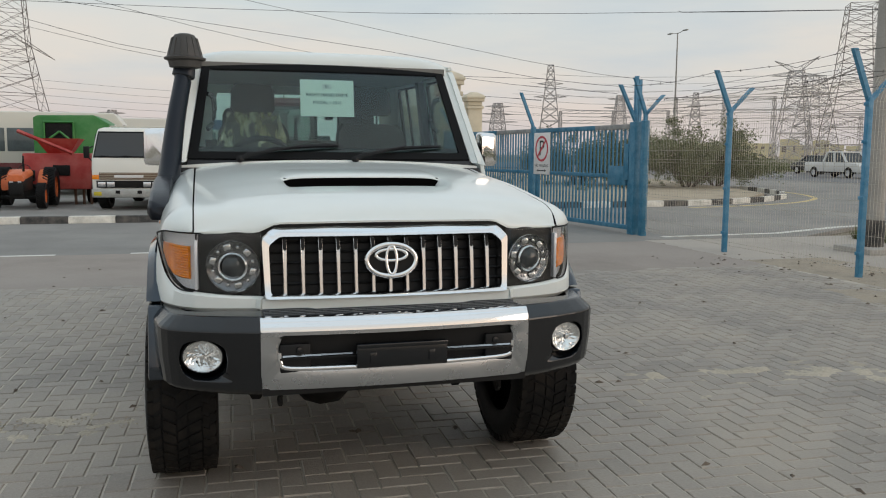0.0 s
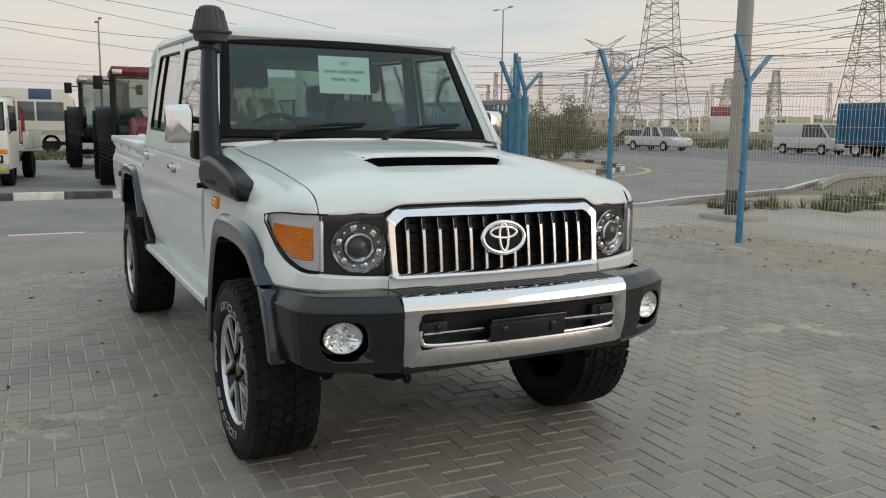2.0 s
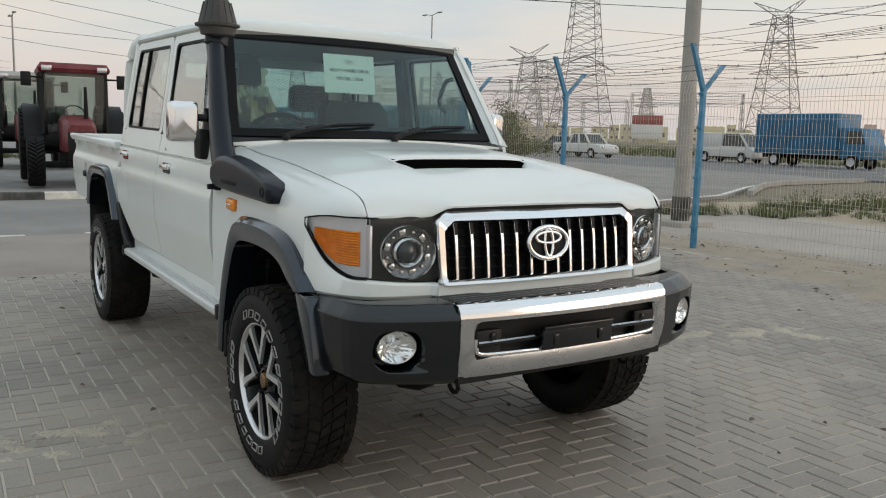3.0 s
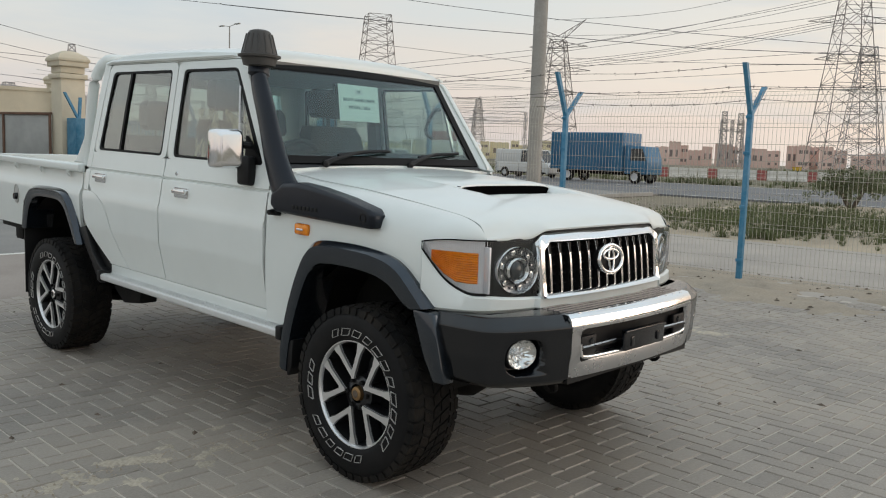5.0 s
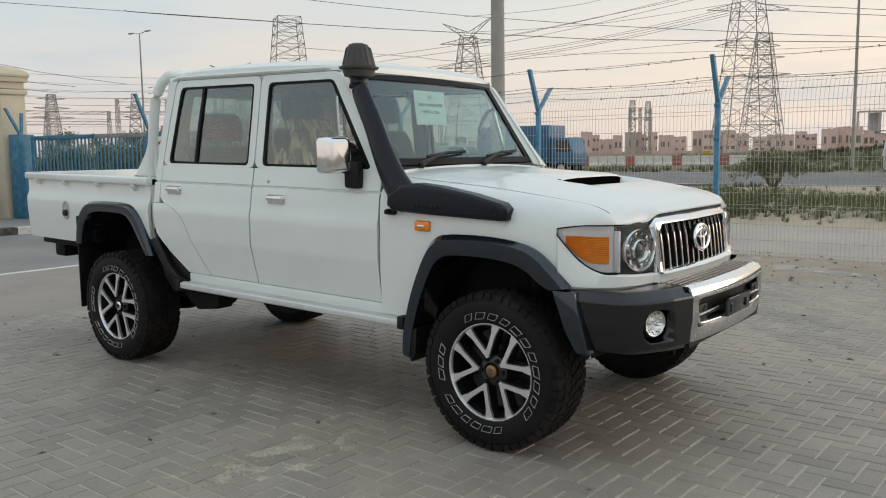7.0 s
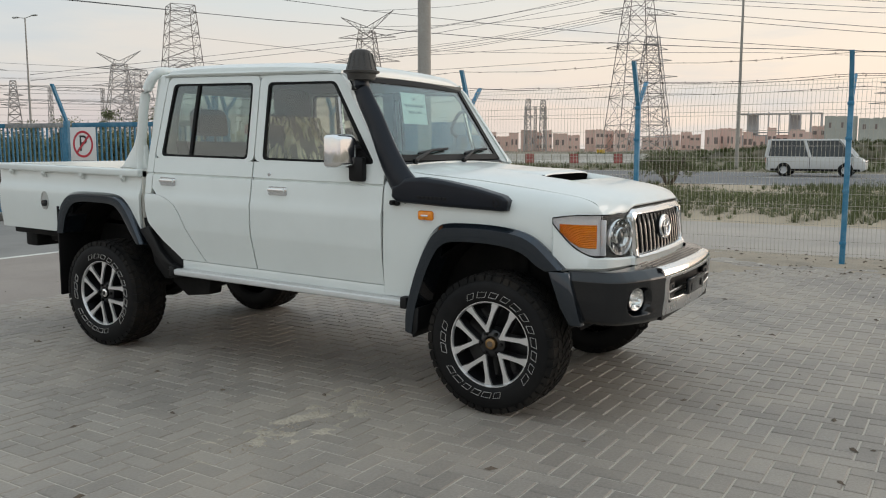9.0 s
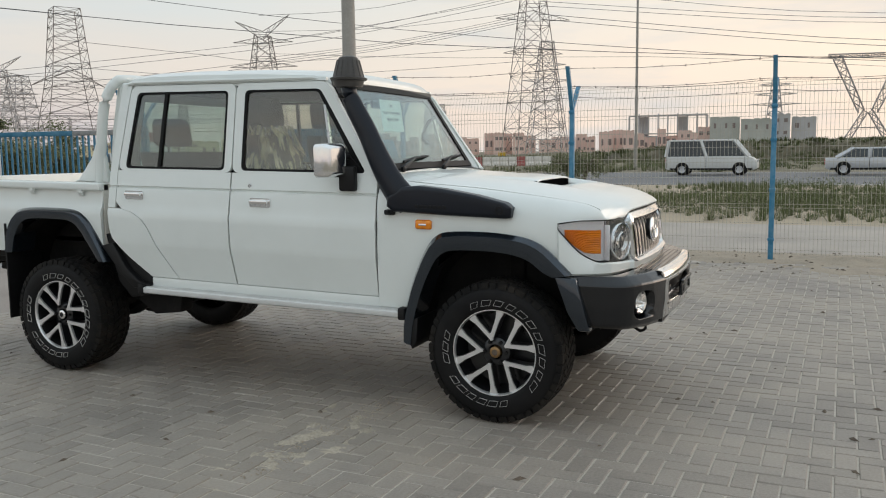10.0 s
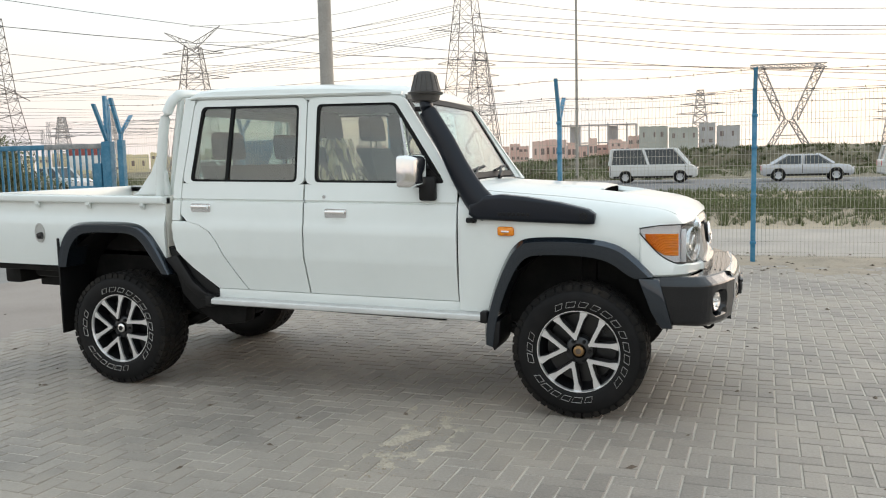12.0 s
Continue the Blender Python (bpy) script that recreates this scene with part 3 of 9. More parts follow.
drift(4.7, -9, 7.6, 6.0, 60, 220, 0.044, 1.5, 1.5)
drift(0.9, 0.10, 4.4, 1.15, 160, 60, 0.0215, 4.5, 5.5, mat="pale_sand")
drift(-2.9, 0.40, -0.3, 1.12, 130, 44, 0.0172, 9.1, 6.5, mat="pale_sand")

# packed dust that swallows the pavers towards the road
bm = bmesh.new()
rows = []
for i in range(261):
    x = -13.9 + 20.15 * i / 260
    row = []
    for j in range(41):
        y = 4.7 + 3.69 * (j / 40) ** 1.5
        e = max(0, min(1, (y - 4.95 - 0.22 * noise.noise((x * 0.8, 2.0, 7.0))) / 0.75))
        row.append((x, y, -0.0085 + 0.0120 * e * e * (3 - 2 * e) + 0.0018 * noise.noise((x * 3.0, y * 3.0, 4.0))))
    rows.append(row)
sheet(bm, rows, 0.02, lambda p: (0, 0, -1))
stuff("dust_film", bm, M["dust"], "packed pinkish dust lying over the pavers", "dust", 60)

# ---- the white double-cab pickup ----
RAKE = 0.022
truck = thing("pickup_truck", "white double-cab off-road pickup with black snorkel, parked on pavers", "pickup truck", m=pose(-0.02, 0, -0.025))


def tp(name, bm, mat, parent=None, label="", smooth=38):
    """A truck part, set at the body's nose-down rake."""
    for v in bm.verts:
        v.co.z += RAKE * v.co.y
    return part(name, bm, M[mat], parent or truck, label, smooth)


def side_x(z):
    return interp(z, [(0.60, 0.846), (0.66, 0.857), (0.856, 0.8875), (0.870, 0.8897), (0.95, 0.8907), (1.072, 0.892), (1.086, 0.884), (1.222, 0.863), (1.229, 0.861), (1.233, 0.846), (1.241, 0.846), (1.246, 0.857), (1.345, 0.838), (1.62, 0.800), (1.905, 0.752), (1.95, 0.73)])


def band(bm, zs, yl, yr, s, cols=8, thick=0.022, off=0.0):
    """A side panel between two upright edges, following the body's section; s is -1 (right) or 1."""
    rows = []
    for z in zs:
        a, b = yl(z), yr(z)
        rows.append([(s * (side_x(z) + off), a + (b - a) * k / cols, z) for k in range(cols + 1)])
    sheet(bm, rows, thick, lambda p: (-s, 0, 0))


def frame_ring(bm, outer, inner, s, off_o=0.0, off_i=-0.006, depth=0.03):
    ring_plate(bm, outer, inner, lambda p: (s * (side_x(p[1]) + off_o), p[0], p[1]), lambda p: (s * (side_x(p[1]) - depth), p[0], p[1]))


def round_poly(pts, r, seg=4):
    """Rounds the corners of a closed polygon."""
    out = []
    n = len(pts)
    for i in range(n):
        a, b, c = Vector(pts[i - 1]), Vector(pts[i]), Vector(pts[(i + 1) % n])
        u, v = (a - b), (c - b)
        k = min(r, u.length * 0.45, v.length * 0.45)
        p, q = b + u.normalized() * k, b + v.normalized() * k
        for j in range(seg + 1):
            t = j / seg
            out.append(((1 - t) ** 2 * p + 2 * t * (1 - t) * b + t * t * q)[:])
    return out


ZS_LOW = [0.655, 0.70, 0.78, 0.856, 0.870, 0.90, 0.97, 1.03, 1.075, 1.095, 1.14, 1.19, 1.222, 1.229, 1.233, 1.241, 1.246, 1.30, 1.345]

for s in (-1, 1):
    # front door
    bm = bmesh.new()
    band(bm, ZS_LOW, lambda z: 0.725, lambda z: 1.737 + (0.0 if z > 0.9 else -0.10 * (0.9 - z)), s, 10)
    o = round_poly([(0.722, 1.345), (1.738, 1.345), (1.735, 1.893), (1.09, 1.893)], 0.05)
    i = round_poly([(0.80, 1.358), (1.675, 1.358), (1.672, 1.850), (1.135, 1.850)], 0.035)
    frame_ring(bm, o, i, s)
    door_f = tp("front_door", bm, "white", label="white steel front door")
    bm = bmesh.new()
    o2 = round_poly([(0.812, 1.352), (1.682, 1.352), (1.679, 1.857), (1.130, 1.857)], 0.035)
    i2 = round_poly([(0.850, 1.372), (1.658, 1.372), (1.655, 1.838), (1.155, 1.838)], 0.03)
    frame_ring(bm, o2, i2, s, -0.003, -0.003, 0.025)
    tp("window_seal", bm, "seal", door_f)
    bm = bmesh.new()
    gz = [1.36, 1.5, 1.64, 1.78, 1.845]
    band(bm, gz, lambda z: interp(z, [(1.36, 0.83), (1.845, 1.14)]), lambda z: 1.667, s, 3, 0.004, -0.012)
    g = tp("window_pane", bm, "tinted", door_f, "tinted side window glass", 0)
    g.visible_shadow = False
    # quarter light bar and mirror triangle
    bm = bmesh.new()
    band(bm, [1.368, 1.5, 1.64, 1.755], lambda z: interp(z, [(1.368, 1.012), (1.755, 1.094)]), lambda z: interp(z, [(1.368, 1.028), (1.755, 1.110)]), s, 1, 0.02, -0.004)
    tp("quarter_light_bar", bm, "satin", door_f)
    bm = bmesh.new()
    prism(bm, [(0.80, 1.352), (0.965, 1.352), (0.955, 1.50)], "x", s * 0.835, s * 0.815)
    tp("mirror_triangle", bm, "black", door_f)
    # rear door
    bm = bmesh.new()
    rear_edge = lambda z: interp(z, [(0.655, 2.165), (0.72, 2.22), (0.88, 2.33), (1.0, 2.40), (1.06, 2.46), (1.09, 2.56), (1.10, 2.655), (1.4, 2.655)])
    band(bm, ZS_LOW, lambda z: 1.748 + (0.0 if z > 0.9 else -0.10 * (0.9 - z)), rear_edge, s, 10)
    o = round_poly([(1.746, 1.345), (2.655, 1.345), (2.575, 1.893), (1.743, 1.893)], 0.05)
    i = round_poly([(1.800, 1.358), (2.598, 1.358), (2.525, 1.850), (1.797, 1.850)], 0.035)
    frame_ring(bm, o, i, s)
    door_r = tp("rear_door", bm, "white", label="white steel rear door")
    bm = bmesh.new()
    o2 = round_poly([(1.793, 1.352), (2.606, 1.352), (2.532, 1.857), (1.790, 1.857)], 0.035)
    i2 = round_poly([(1.818, 1.372), (2.580, 1.372), (2.508, 1.838), (1.815, 1.838)], 0.03)
    frame_ring(bm, o2, i2, s, -0.003, -0.003, 0.025)
    tp("window_seal", bm, "seal", door_r)
    bm = bmesh.new()
    band(bm, gz, lambda z: 1.805, lambda z: interp(z, [(1.36, 2.59), (1.845, 2.52)]), s, 3, 0.004, -0.012)
    g = tp("window_pane", bm, "tinted", door_r, "tinted side window glass", 0)
    g.visible_shadow = False
    # divider of the rear window, following the glass
    bm = bmesh.new()
    band(bm, gz, lambda z: interp(z, [(1.36, 2.308), (1.845, 2.276)]), lambda z: interp(z, [(1.36, 2.332), (1.845, 2.300)]), s, 1, 0.02, -0.002)
    tp("window_divider", bm, "seal", door_r)
    # quarter panel behind the rear door
    bm = bmesh.new()
    band(bm, [z for z in ZS_LOW if z < 1.10], lambda z: rear_edge(z) + 0.009, lambda z: max(rear_edge(z) + 0.012, interp(z, [(0.655, 2.40), (0.80, 2.60), (0.92, 2.715), (1.1, 2.722)])), s, 5)
    band(bm, [1.10, 1.14, 1.19, 1.222, 1.229, 1.233, 1.241, 1.246, 1.30, 1.345, 1.5, 1.7, 1.80, 1.893], lambda z: interp(z, [(1.1, 2.661), (1.345, 2.661), (1.893, 2.581)]), lambda z: interp(z, [(1.1, 2.722), (1.345, 2.722), (1.893, 2.66)]), s, 3)
    # roof rail above the doors, and the A-pillar
    band(bm, [1.897, 1.915], lambda z: 1.10, lambda z: 2.66, s, 10)
    tp("quarter_panel", bm, "white")
    bm = bmesh.new()
    lo = [(s * 0.845, 0.715, 1.345), (s * 0.778, 0.775, 1.36), (s * 0.770, 0.80, 1.36), (s * 0.80, 0.80, 1.345)]
    hi = [(s * 0.735, 1.112, 1.885), (s * 0.686, 1.098, 1.885), (s * 0.680, 1.12, 1.885), (s * 0.70, 1.17, 1.885)]
    loft(bm, [[tuple(Vector(a).lerp(Vector(b), t)) for a, b in zip(lo, hi)] for t in (0, 0.25, 0.5, 0.75, 1)])
    tp("windscreen_pillar", bm, "white")
    # door handles
    for hy, hz in ((1.515, 1.168), (2.500, 1.186)):
        d = door_f if hy < 2 else door_r
        bm = bmesh.new()
        x = side_x(hz)
        prism(bm, round_poly([(hy - 0.075, hz - 0.028), (hy + 0.075, hz - 0.028), (hy + 0.075, hz + 0.028), (hy - 0.075, hz + 0.028)], 0.012, 3), "x", s * (x - 0.004), s * (x + 0.006))
        cup = tp("handle_cup", bm, "chrome", d)
        bm = bmesh.new()
        box(bm, min(s * (x + 0.004), s * (x + 0.03)), hy - 0.066, hz - 0.006, max(s * (x + 0.004), s * (x + 0.03)), hy + 0.066, hz + 0.020, 0.008)
        tp("handle", bm, "chrome", d, "chrome pull handle")
    bm = bmesh.new()
    lathe(bm, [(0.0, s * (side_x(1.268) + 0.004)), (0.011, s * (side_x(1.268) + 0.004)), (0.013, s * side_x(1.268))], "x", (0, 1.60, 1.268), 16)
    tp("key_lock", bm, "chrome", door_f)
    # front wing with the wheel opening
    arch = [(-0.42, 0.875), (-0.33, 0.86), (-0.26, 0.925), (-0.13, 0.98), (0.04, 0.99), (0.20, 0.985), (0.30, 0.95), (0.38, 0.87), (0.45, 0.70), (0.49, 0.60), (0.716, 0.60)]
    ys = [-0.335, -0.31, -0.28, -0.25, -0.18, -0.08, 0.04, 0.16, 0.25, 0.31, 0.37, 0.42, 0.46, 0.50, 0.58, 0.65, 0.716]
    rows = []
    for y in ys:
        zl = interp(y, arch)
        zt = interp(y, [(-0.55, 1.16), (-0.44, 1.223), (-0.335, 1.237), (-0.22, 1.250), (0.11, 1.284), (0.5, 1.307), (0.72, 1.33)])
        xs = interp(y, [(-0.43, 0.842), (-0.30, 0.858), (0.0, 0.868), (0.72, 0.868)])
        zs = interp(y, [(-0.43, 1.115), (-0.30, 1.125), (0.1, 1.17), (0.72, 1.19)])
        row = [(s * (xs - 0.004), y, zl)]
        for t in (0.3, 0.6, 0.85, 1.0):
            row.append((s * (xs + 0.012 * math.sin(t * 3.1)), y, zl + (zs - zl) * t))
        xe = interp(y, [(-0.55, 0.7305), (0.72, 0.7375)])
        for t in (0.125, 0.25, 0.375, 0.5, 0.625, 0.75, 0.875, 1.0):
            a = t * math.pi / 2
            row.append((s * (xe + (xs - xe) * math.cos(a) * (1 - 0.25 * t)), y, zs + (zt - zs) * math.sin(a) ** 0.9))
        row[-1] = (s * xe, y, zt)
        rows.append(row)
    edge = [Vector(p) for p in rows[0][4:]]
    bm = bmesh.new()
    loft(bm, rows, False, False)
    # nose of the wing, running round over the lamp
    lo_c = [tuple(edge[0]), (s * 0.850, -0.41, 1.135), (s * 0.822, -0.468, 1.139), (s * 0.785, -0.520, 1.140), (s * 0.734, -0.562, 1.141)]
    hi_c = [tuple(edge[-1]), (s * 0.7310, -0.43, 1.224), (s * 0.7305, -0.49, 1.207), (s * 0.7305, -0.535, 1.182), (s * 0.731, -0.562, 1.146)]
    nose = [edge]
    for a, b in list(zip(smooth_line(lo_c, 15), smooth_line(hi_c, 15)))[1:]:
        row = [a]
        for t in (0.125, 0.25, 0.375, 0.5, 0.625, 0.75, 0.875, 1.0):
            w = t * math.pi / 2
            row.append(Vector((b.x + (a.x - b.x) * math.cos(w) * (1 - 0.25 * t), a.y + (b.y - a.y) * t, a.z + (b.z - a.z) * math.sin(w) ** 0.9)))
        nose.append(row)
    loft(bm, nose, False, False)
    bmesh.ops.remove_doubles(bm, verts=bm.verts[:], dist=0.0002)
    tp("front_wing", bm, "white", label="white front wing", smooth=60)
    # wheel-arch flares
    def flare(outer, inner, lab):
        n = 36
        O, I = smooth_line([(0, *p) for p in outer], n), smooth_line([(0, *p) for p in inner], n)
        rings = []
        for a, b in zip(O, I):
            q = a.lerp(b, 0.24)
            c = a.lerp(b, 0.62)
            rings.append([(s * 0.850, a.y, a.z), (s * 0.886, a.y, a.z), (s * 0.914, q.y, q.z), (s * 0.916, c.y, c.z), (s * 0.906, b.y, b.z), (s * 0.894, b.y, b.z), (s * 0.72, b.y, b.z), (s * 0.72, b.y + (a.y - b.y) * 0.3, b.z + 0.01), (s * 0.85, q.y, q.z)])
        bm = bmesh.new()
        loft(bm, rings)
        tp("wheel_arch_flare", bm, "flare", label=lab)
    flare([(0.555, 0.42), (0.552, 0.54), (0.50, 0.74), (0.42, 0.93), (0.35, 1.022), (0.26, 1.053), (0.04, 1.060), (-0.14, 1.045), (-0.25, 1.008), (-0.345, 0.93), (-0.415, 0.858)],
          [(0.505, 0.40), (0.485, 0.54), (0.43, 0.72), (0.36, 0.87), (0.30, 0.935), (0.22, 0.955), (0.04, 0.960), (-0.10, 0.948), (-0.19, 0.92), (-0.26, 0.87), (-0.315, 0.842)], "dark grey wheel-arch flare")
    flare([(3.70, 0.752), (3.665, 0.92), (3.59, 1.025), (3.48, 1.068), (3.24, 1.078), (3.03, 1.070), (2.925, 1.02), (2.84, 0.91), (2.745, 0.735)],
          [(3.62, 0.750), (3.58, 0.88), (3.51, 0.965), (3.42, 0.998), (3.23, 1.005), (3.06, 0.998), (2.975, 0.95), (2.905, 0.86), (2.815, 0.735)], "dark grey wheel-arch flare")
    # black splash shields: behind the front wheel, ahead of and behind the rear one
    bm = bmesh.new()
    prism(bm, [(0.55, 0.52), (0.50, 0.375), (0.47, 0.42), (0.46, 0.56)], "x", s * 0.90, s * 0.62, 0.006)
    tp("front_mudflap", bm, "black")
    bm = bmesh.new()
    prism(bm, [(2.80, 0.92), (2.70, 0.60), (2.60, 0.50), (2.38, 0.54), (2.40, 0.63), (2.68, 0.88)], "x", s * 0.843, s * 0.60, 0.006)
    prism(bm, [(2.80, 0.84), (2.64, 0.66), (2.54, 0.575), (2.40, 0.575), (2.395, 0.602), (2.49, 0.622), (2.59, 0.700), (2.70, 0.865)], "x", s * 0.886, s * 0.83, 0.008)
    tp("splash_shield", bm, "black")
    bm = bmesh.new()
    box(bm, min(s * 0.89, s * 0.60), 3.690, 0.27, max(s * 0.89, s * 0.60), 3.705, 0.95, 0.004)
    tp("rear_mudflap", bm, "black", label="black rubber mud flap")
    # leaf spring and its hanger ahead of the rear axle
    bm = bmesh.new()
    prism(bm, [(3.10, 0.47), (2.62, 0.40), (2.40, 0.42), (2.05, 0.53), (2.00, 0.60), (2.80, 0.62), (3.10, 0.56)], "x", s * 0.50, s * 0.60, 0.008)
    prism(bm, [(2.66, 0.46), (2.52, 0.37), (2.30, 0.40), (2.28, 0.52), (2.60, 0.56)], "x", s * 0.60, s * 0.72, 0.010)
    tp("leaf_spring", bm, "under")
    # inner wheel houses
    for yc, R in ((0.02, 0.50), (3.22, 0.53)):
        bm = bmesh.new()
        rings = []
        for k in range(13):
            a = math.pi * (0.02 + 0.96 * k / 12)
            rings.append([(s * x, yc + R * math.cos(a), 0.50 + (0.49 if yc < 1 else 0.525) * math.sin(a)) for x in (0.80 if yc < 1 else 0.848, 0.50)])
        loft(bm, rings, False, False)
        box(bm, min(s * 0.5, s * 0.48), yc - R, 0.50, max(s * 0.5, s * 0.48), yc + R, 1.0)
        tp("wheel_house", bm, "under")
    # side step
    bm = bmesh.new()
    prism(bm, [(s * 0.79, 0.600), (s * 0.906, 0.590), (s * 0.914, 0.584), (s * 0.914, 0.556), (s * 0.906, 0.550), (s * 0.79, 0.556)], "y", 0.575, 2.43, 0.003)
    step = tp("side_step", bm, "alu", label="brushed aluminium side step")
    for k in range(8):
        x0 = 0.803 + k * 0.0130
        zr = 0.600 - (x0 - 0.79) * 0.0862
        bm = bmesh.new()
        box(bm, min(s * x0, s * (x0 + 0.007)), 0.585, zr - 0.003, max(s * x0, s * (x0 + 0.007)), 2.42, zr + 0.0035)
        tp("tread_rib", bm, "alu", step)
    for y in (0.535, 2.43):
        bm = bmesh.new()
        box(bm, min(s * 0.74, s * 0.918), y, 0.540, max(s * 0.74, s * 0.918), y + 0.045, 0.61, 0.01)
        tp("step_end", bm, "black", step)
    for y in (0.8, 1.5, 2.2):
        bm = bmesh.new()
        box(bm, min(s * 0.45, s * 0.80), y, 0.53, max(s * 0.45, s * 0.80), y + 0.05, 0.555)
        tp("step_bracket", bm, "black", step)
    bm = bmesh.new()
    box(bm, min(s * 0.80, s * 0.855), 0.50, 0.585, max(s * 0.80, s * 0.855), 2.40, 0.652, 0.006)
    tp("sill", bm, "white")
    # mirrors
    bm = bmesh.new()
    cx = s * 0.934
    skew = lambda p: (p[0], p[1] + 0.42 * (abs(p[0]) - 0.934), p[2])
    rings = []
    for t, dy in ((0.70, -0.062), (0.80, -0.060), (0.94, -0.046), (1.0, -0.022), (1.0, 0.030), (0.95, 0.040)):
        rings.append([skew((cx + s * px * t, 0.985 + dy, 1.431 + pz * t)) for px, pz in round_poly([(-0.063, -0.100), (0.064, -0.098), (0.062, 0.096), (-0.060, 0.102)], 0.024)])
    loft(bm, rings)
    mir = tp("wing_mirror", bm, "chrome", label="chrome wing mirror on black arm")
    bm = bmesh.new()
    prism(bm, [(cx + s * px * 0.86, 1.431 + pz * 0.86) for px, pz in round_poly([(-0.063, -0.100), (0.064, -0.098), (0.062, 0.096), (-0.060, 0.102)], 0.024)], "y", 1.024, 1.029)
    for v in bm.verts:
        v.co.y += 0.42 * (abs(v.co.x) - 0.934)
    tp("mirror_glass", bm, "chrome", mir)
    bm = bmesh.new()
    tube(bm, [(s * 0.915, 0.975, 1.40), (s * 0.885, 0.945, 1.375), (s * 0.86, 0.91, 1.36)], 0.022)
    tube(bm, [(s * 0.915, 0.975, 1.46), (s * 0.88, 0.935, 1.455), (s * 0.835, 0.91, 1.45)], 0.018)
    box(bm, min(s * 0.84, s * 0.892), 0.85, 1.255, max(s * 0.84, s * 0.892), 0.955, 1.40, 0.015)
    tp("mirror_arm", bm, "black", mir)
    # amber side repeater
    bm = bmesh.new()
    box(bm, min(s * 0.868, s * 0.897), 0.372, 1.058, max(s * 0.868, s * 0.897), 0.472, 1.112, 0.014, 3)
    rep = tp("side_repeater", bm, "amber", label="amber side repeater lamp")
    bm = bmesh.new()
    box(bm, min(s * 0.895, s * 0.902), 0.398, 1.079, max(s * 0.895, s * 0.902), 0.446, 1.091, 0.003)
    tp("repeater_lens", bm, "chrome", rep)

# ---- cab shell, roof, glass ----
bm = bmesh.new()
rows = []
for y, dz, w in ((1.090, -0.058, 0.695), (1.094, -0.034, 0.715), (1.115, -0.014, 0.730), (1.20, 0.004, 0.737), (1.6, 0.022, 0.738), (2.1, 0.028, 0.738), (2.45, 0.024, 0.736), (2.60, 0.012, 0.730), (2.66, -0.01, 0.72), (2.675, -0.05, 0.70)):
    row = []
    for k in range(25):
        v = -1 + k / 12
        u = math.copysign(1 - (1 - abs(v)) ** 1.7, v)
        row.append((w * u, y, 1.966 + dz - 0.046 * abs(u) ** 8 - (0.036 if abs(u) > 0.999 else 0.0) + 0.011 * (1 - u * u)))
    rows.append(row)
sheet(bm, rows, 0.03, lambda p: (0, 0, -1))
tp("roof", bm, "white", label="white steel cab roof")
for s in (-1, 1):
    bm = bmesh.new()
    tube(bm, [(s * 0.725, 1.12, 1.902), (s * 0.753, 1.2, 1.914), (s * 0.757, 1.9, 1.914), (s * 0.755, 2.55, 1.914), (s * 0.74, 2.66, 1.90)], 0.012, 6)
    tp("roof_gutter", bm, "white")
bm = bmesh.new()
box(bm, -0.70, 1.08, 1.86, 0.70, 2.64, 1.90)
tp("headliner", bm, "liner")
# rear wall of the cab with its window
bm = bmesh.new()
o = [(-0.83, 0.66), (0.83, 0.66), (0.845, 1.10), (0.83, 1.345), (0.755, 1.90), (-0.755, 1.90), (-0.83, 1.345), (-0.845, 1.10)]
i = [(-0.62, 1.37), (0.62, 1.37), (0.63, 1.45), (0.625, 1.60), (0.59, 1.80), (-0.59, 1.80), (-0.625, 1.60), (-0.63, 1.45)]
ry = lambda z: interp(z, [(1.345, 2.715), (1.9, 2.655)])
ring_plate(bm, o, i, lambda p: (p[0], ry(p[1]), p[1]), lambda p: (p[0], ry(p[1]) - 0.04, p[1]))
tp("cab_rear_wall", bm, "white")
bm = bmesh.new()
prism(bm, [(2.69, 1.36), (2.695, 1.36), (2.648, 1.81), (2.643, 1.81)], "x", -0.63, 0.63)
g = tp("rear_window", bm, "glass", label="clear rear cab window", smooth=0)
g.visible_shadow = False
# floor and bulkhead
bm = bmesh.new()
box(bm, -0.80, 0.70, 0.60, 0.80, 2.66, 0.66)
box(bm, -0.80, 0.70, 0.66, 0.80, 0.74, 1.33)
box(bm, -0.82, 2.62, 0.66, 0.82, 2.66, 1.36)
for s in (-1, 1):
    box(bm, min(s * 0.79, s * 0.81), 0.74, 0.62, max(s * 0.79, s * 0.81), 2.64, 1.33)
tp("cab_floor", bm, "dash")
# B pillars inside
for s in (-1, 1):
    bm = bmesh.new()
    loft(bm, [[(s * 0.80, 1.70, 1.34), (s * 0.80, 1.79, 1.34), (s * 0.75, 1.79, 1.34), (s * 0.75, 1.70, 1.34)], [(s * 0.735, 1.70, 1.89), (s * 0.735, 1.79, 1.89), (s * 0.69, 1.79, 1.89), (s * 0.69, 1.70, 1.89)]])
    tp("door_pillar", bm, "dash")


def ws(u, v, out=0.0):
    """A point of the windscreen: u across, -1 to 1; v up, 0 to 1."""
    w = 0.770 + (0.685 - 0.770) * v
    bow = 0.014 * (1 - u * u)
    return (u * w, 0.790 + 0.31 * v - bow - out * 0.86, 1.373 + 0.522 * v + out * 0.5 + 0.004 * v * (1 - u * u))


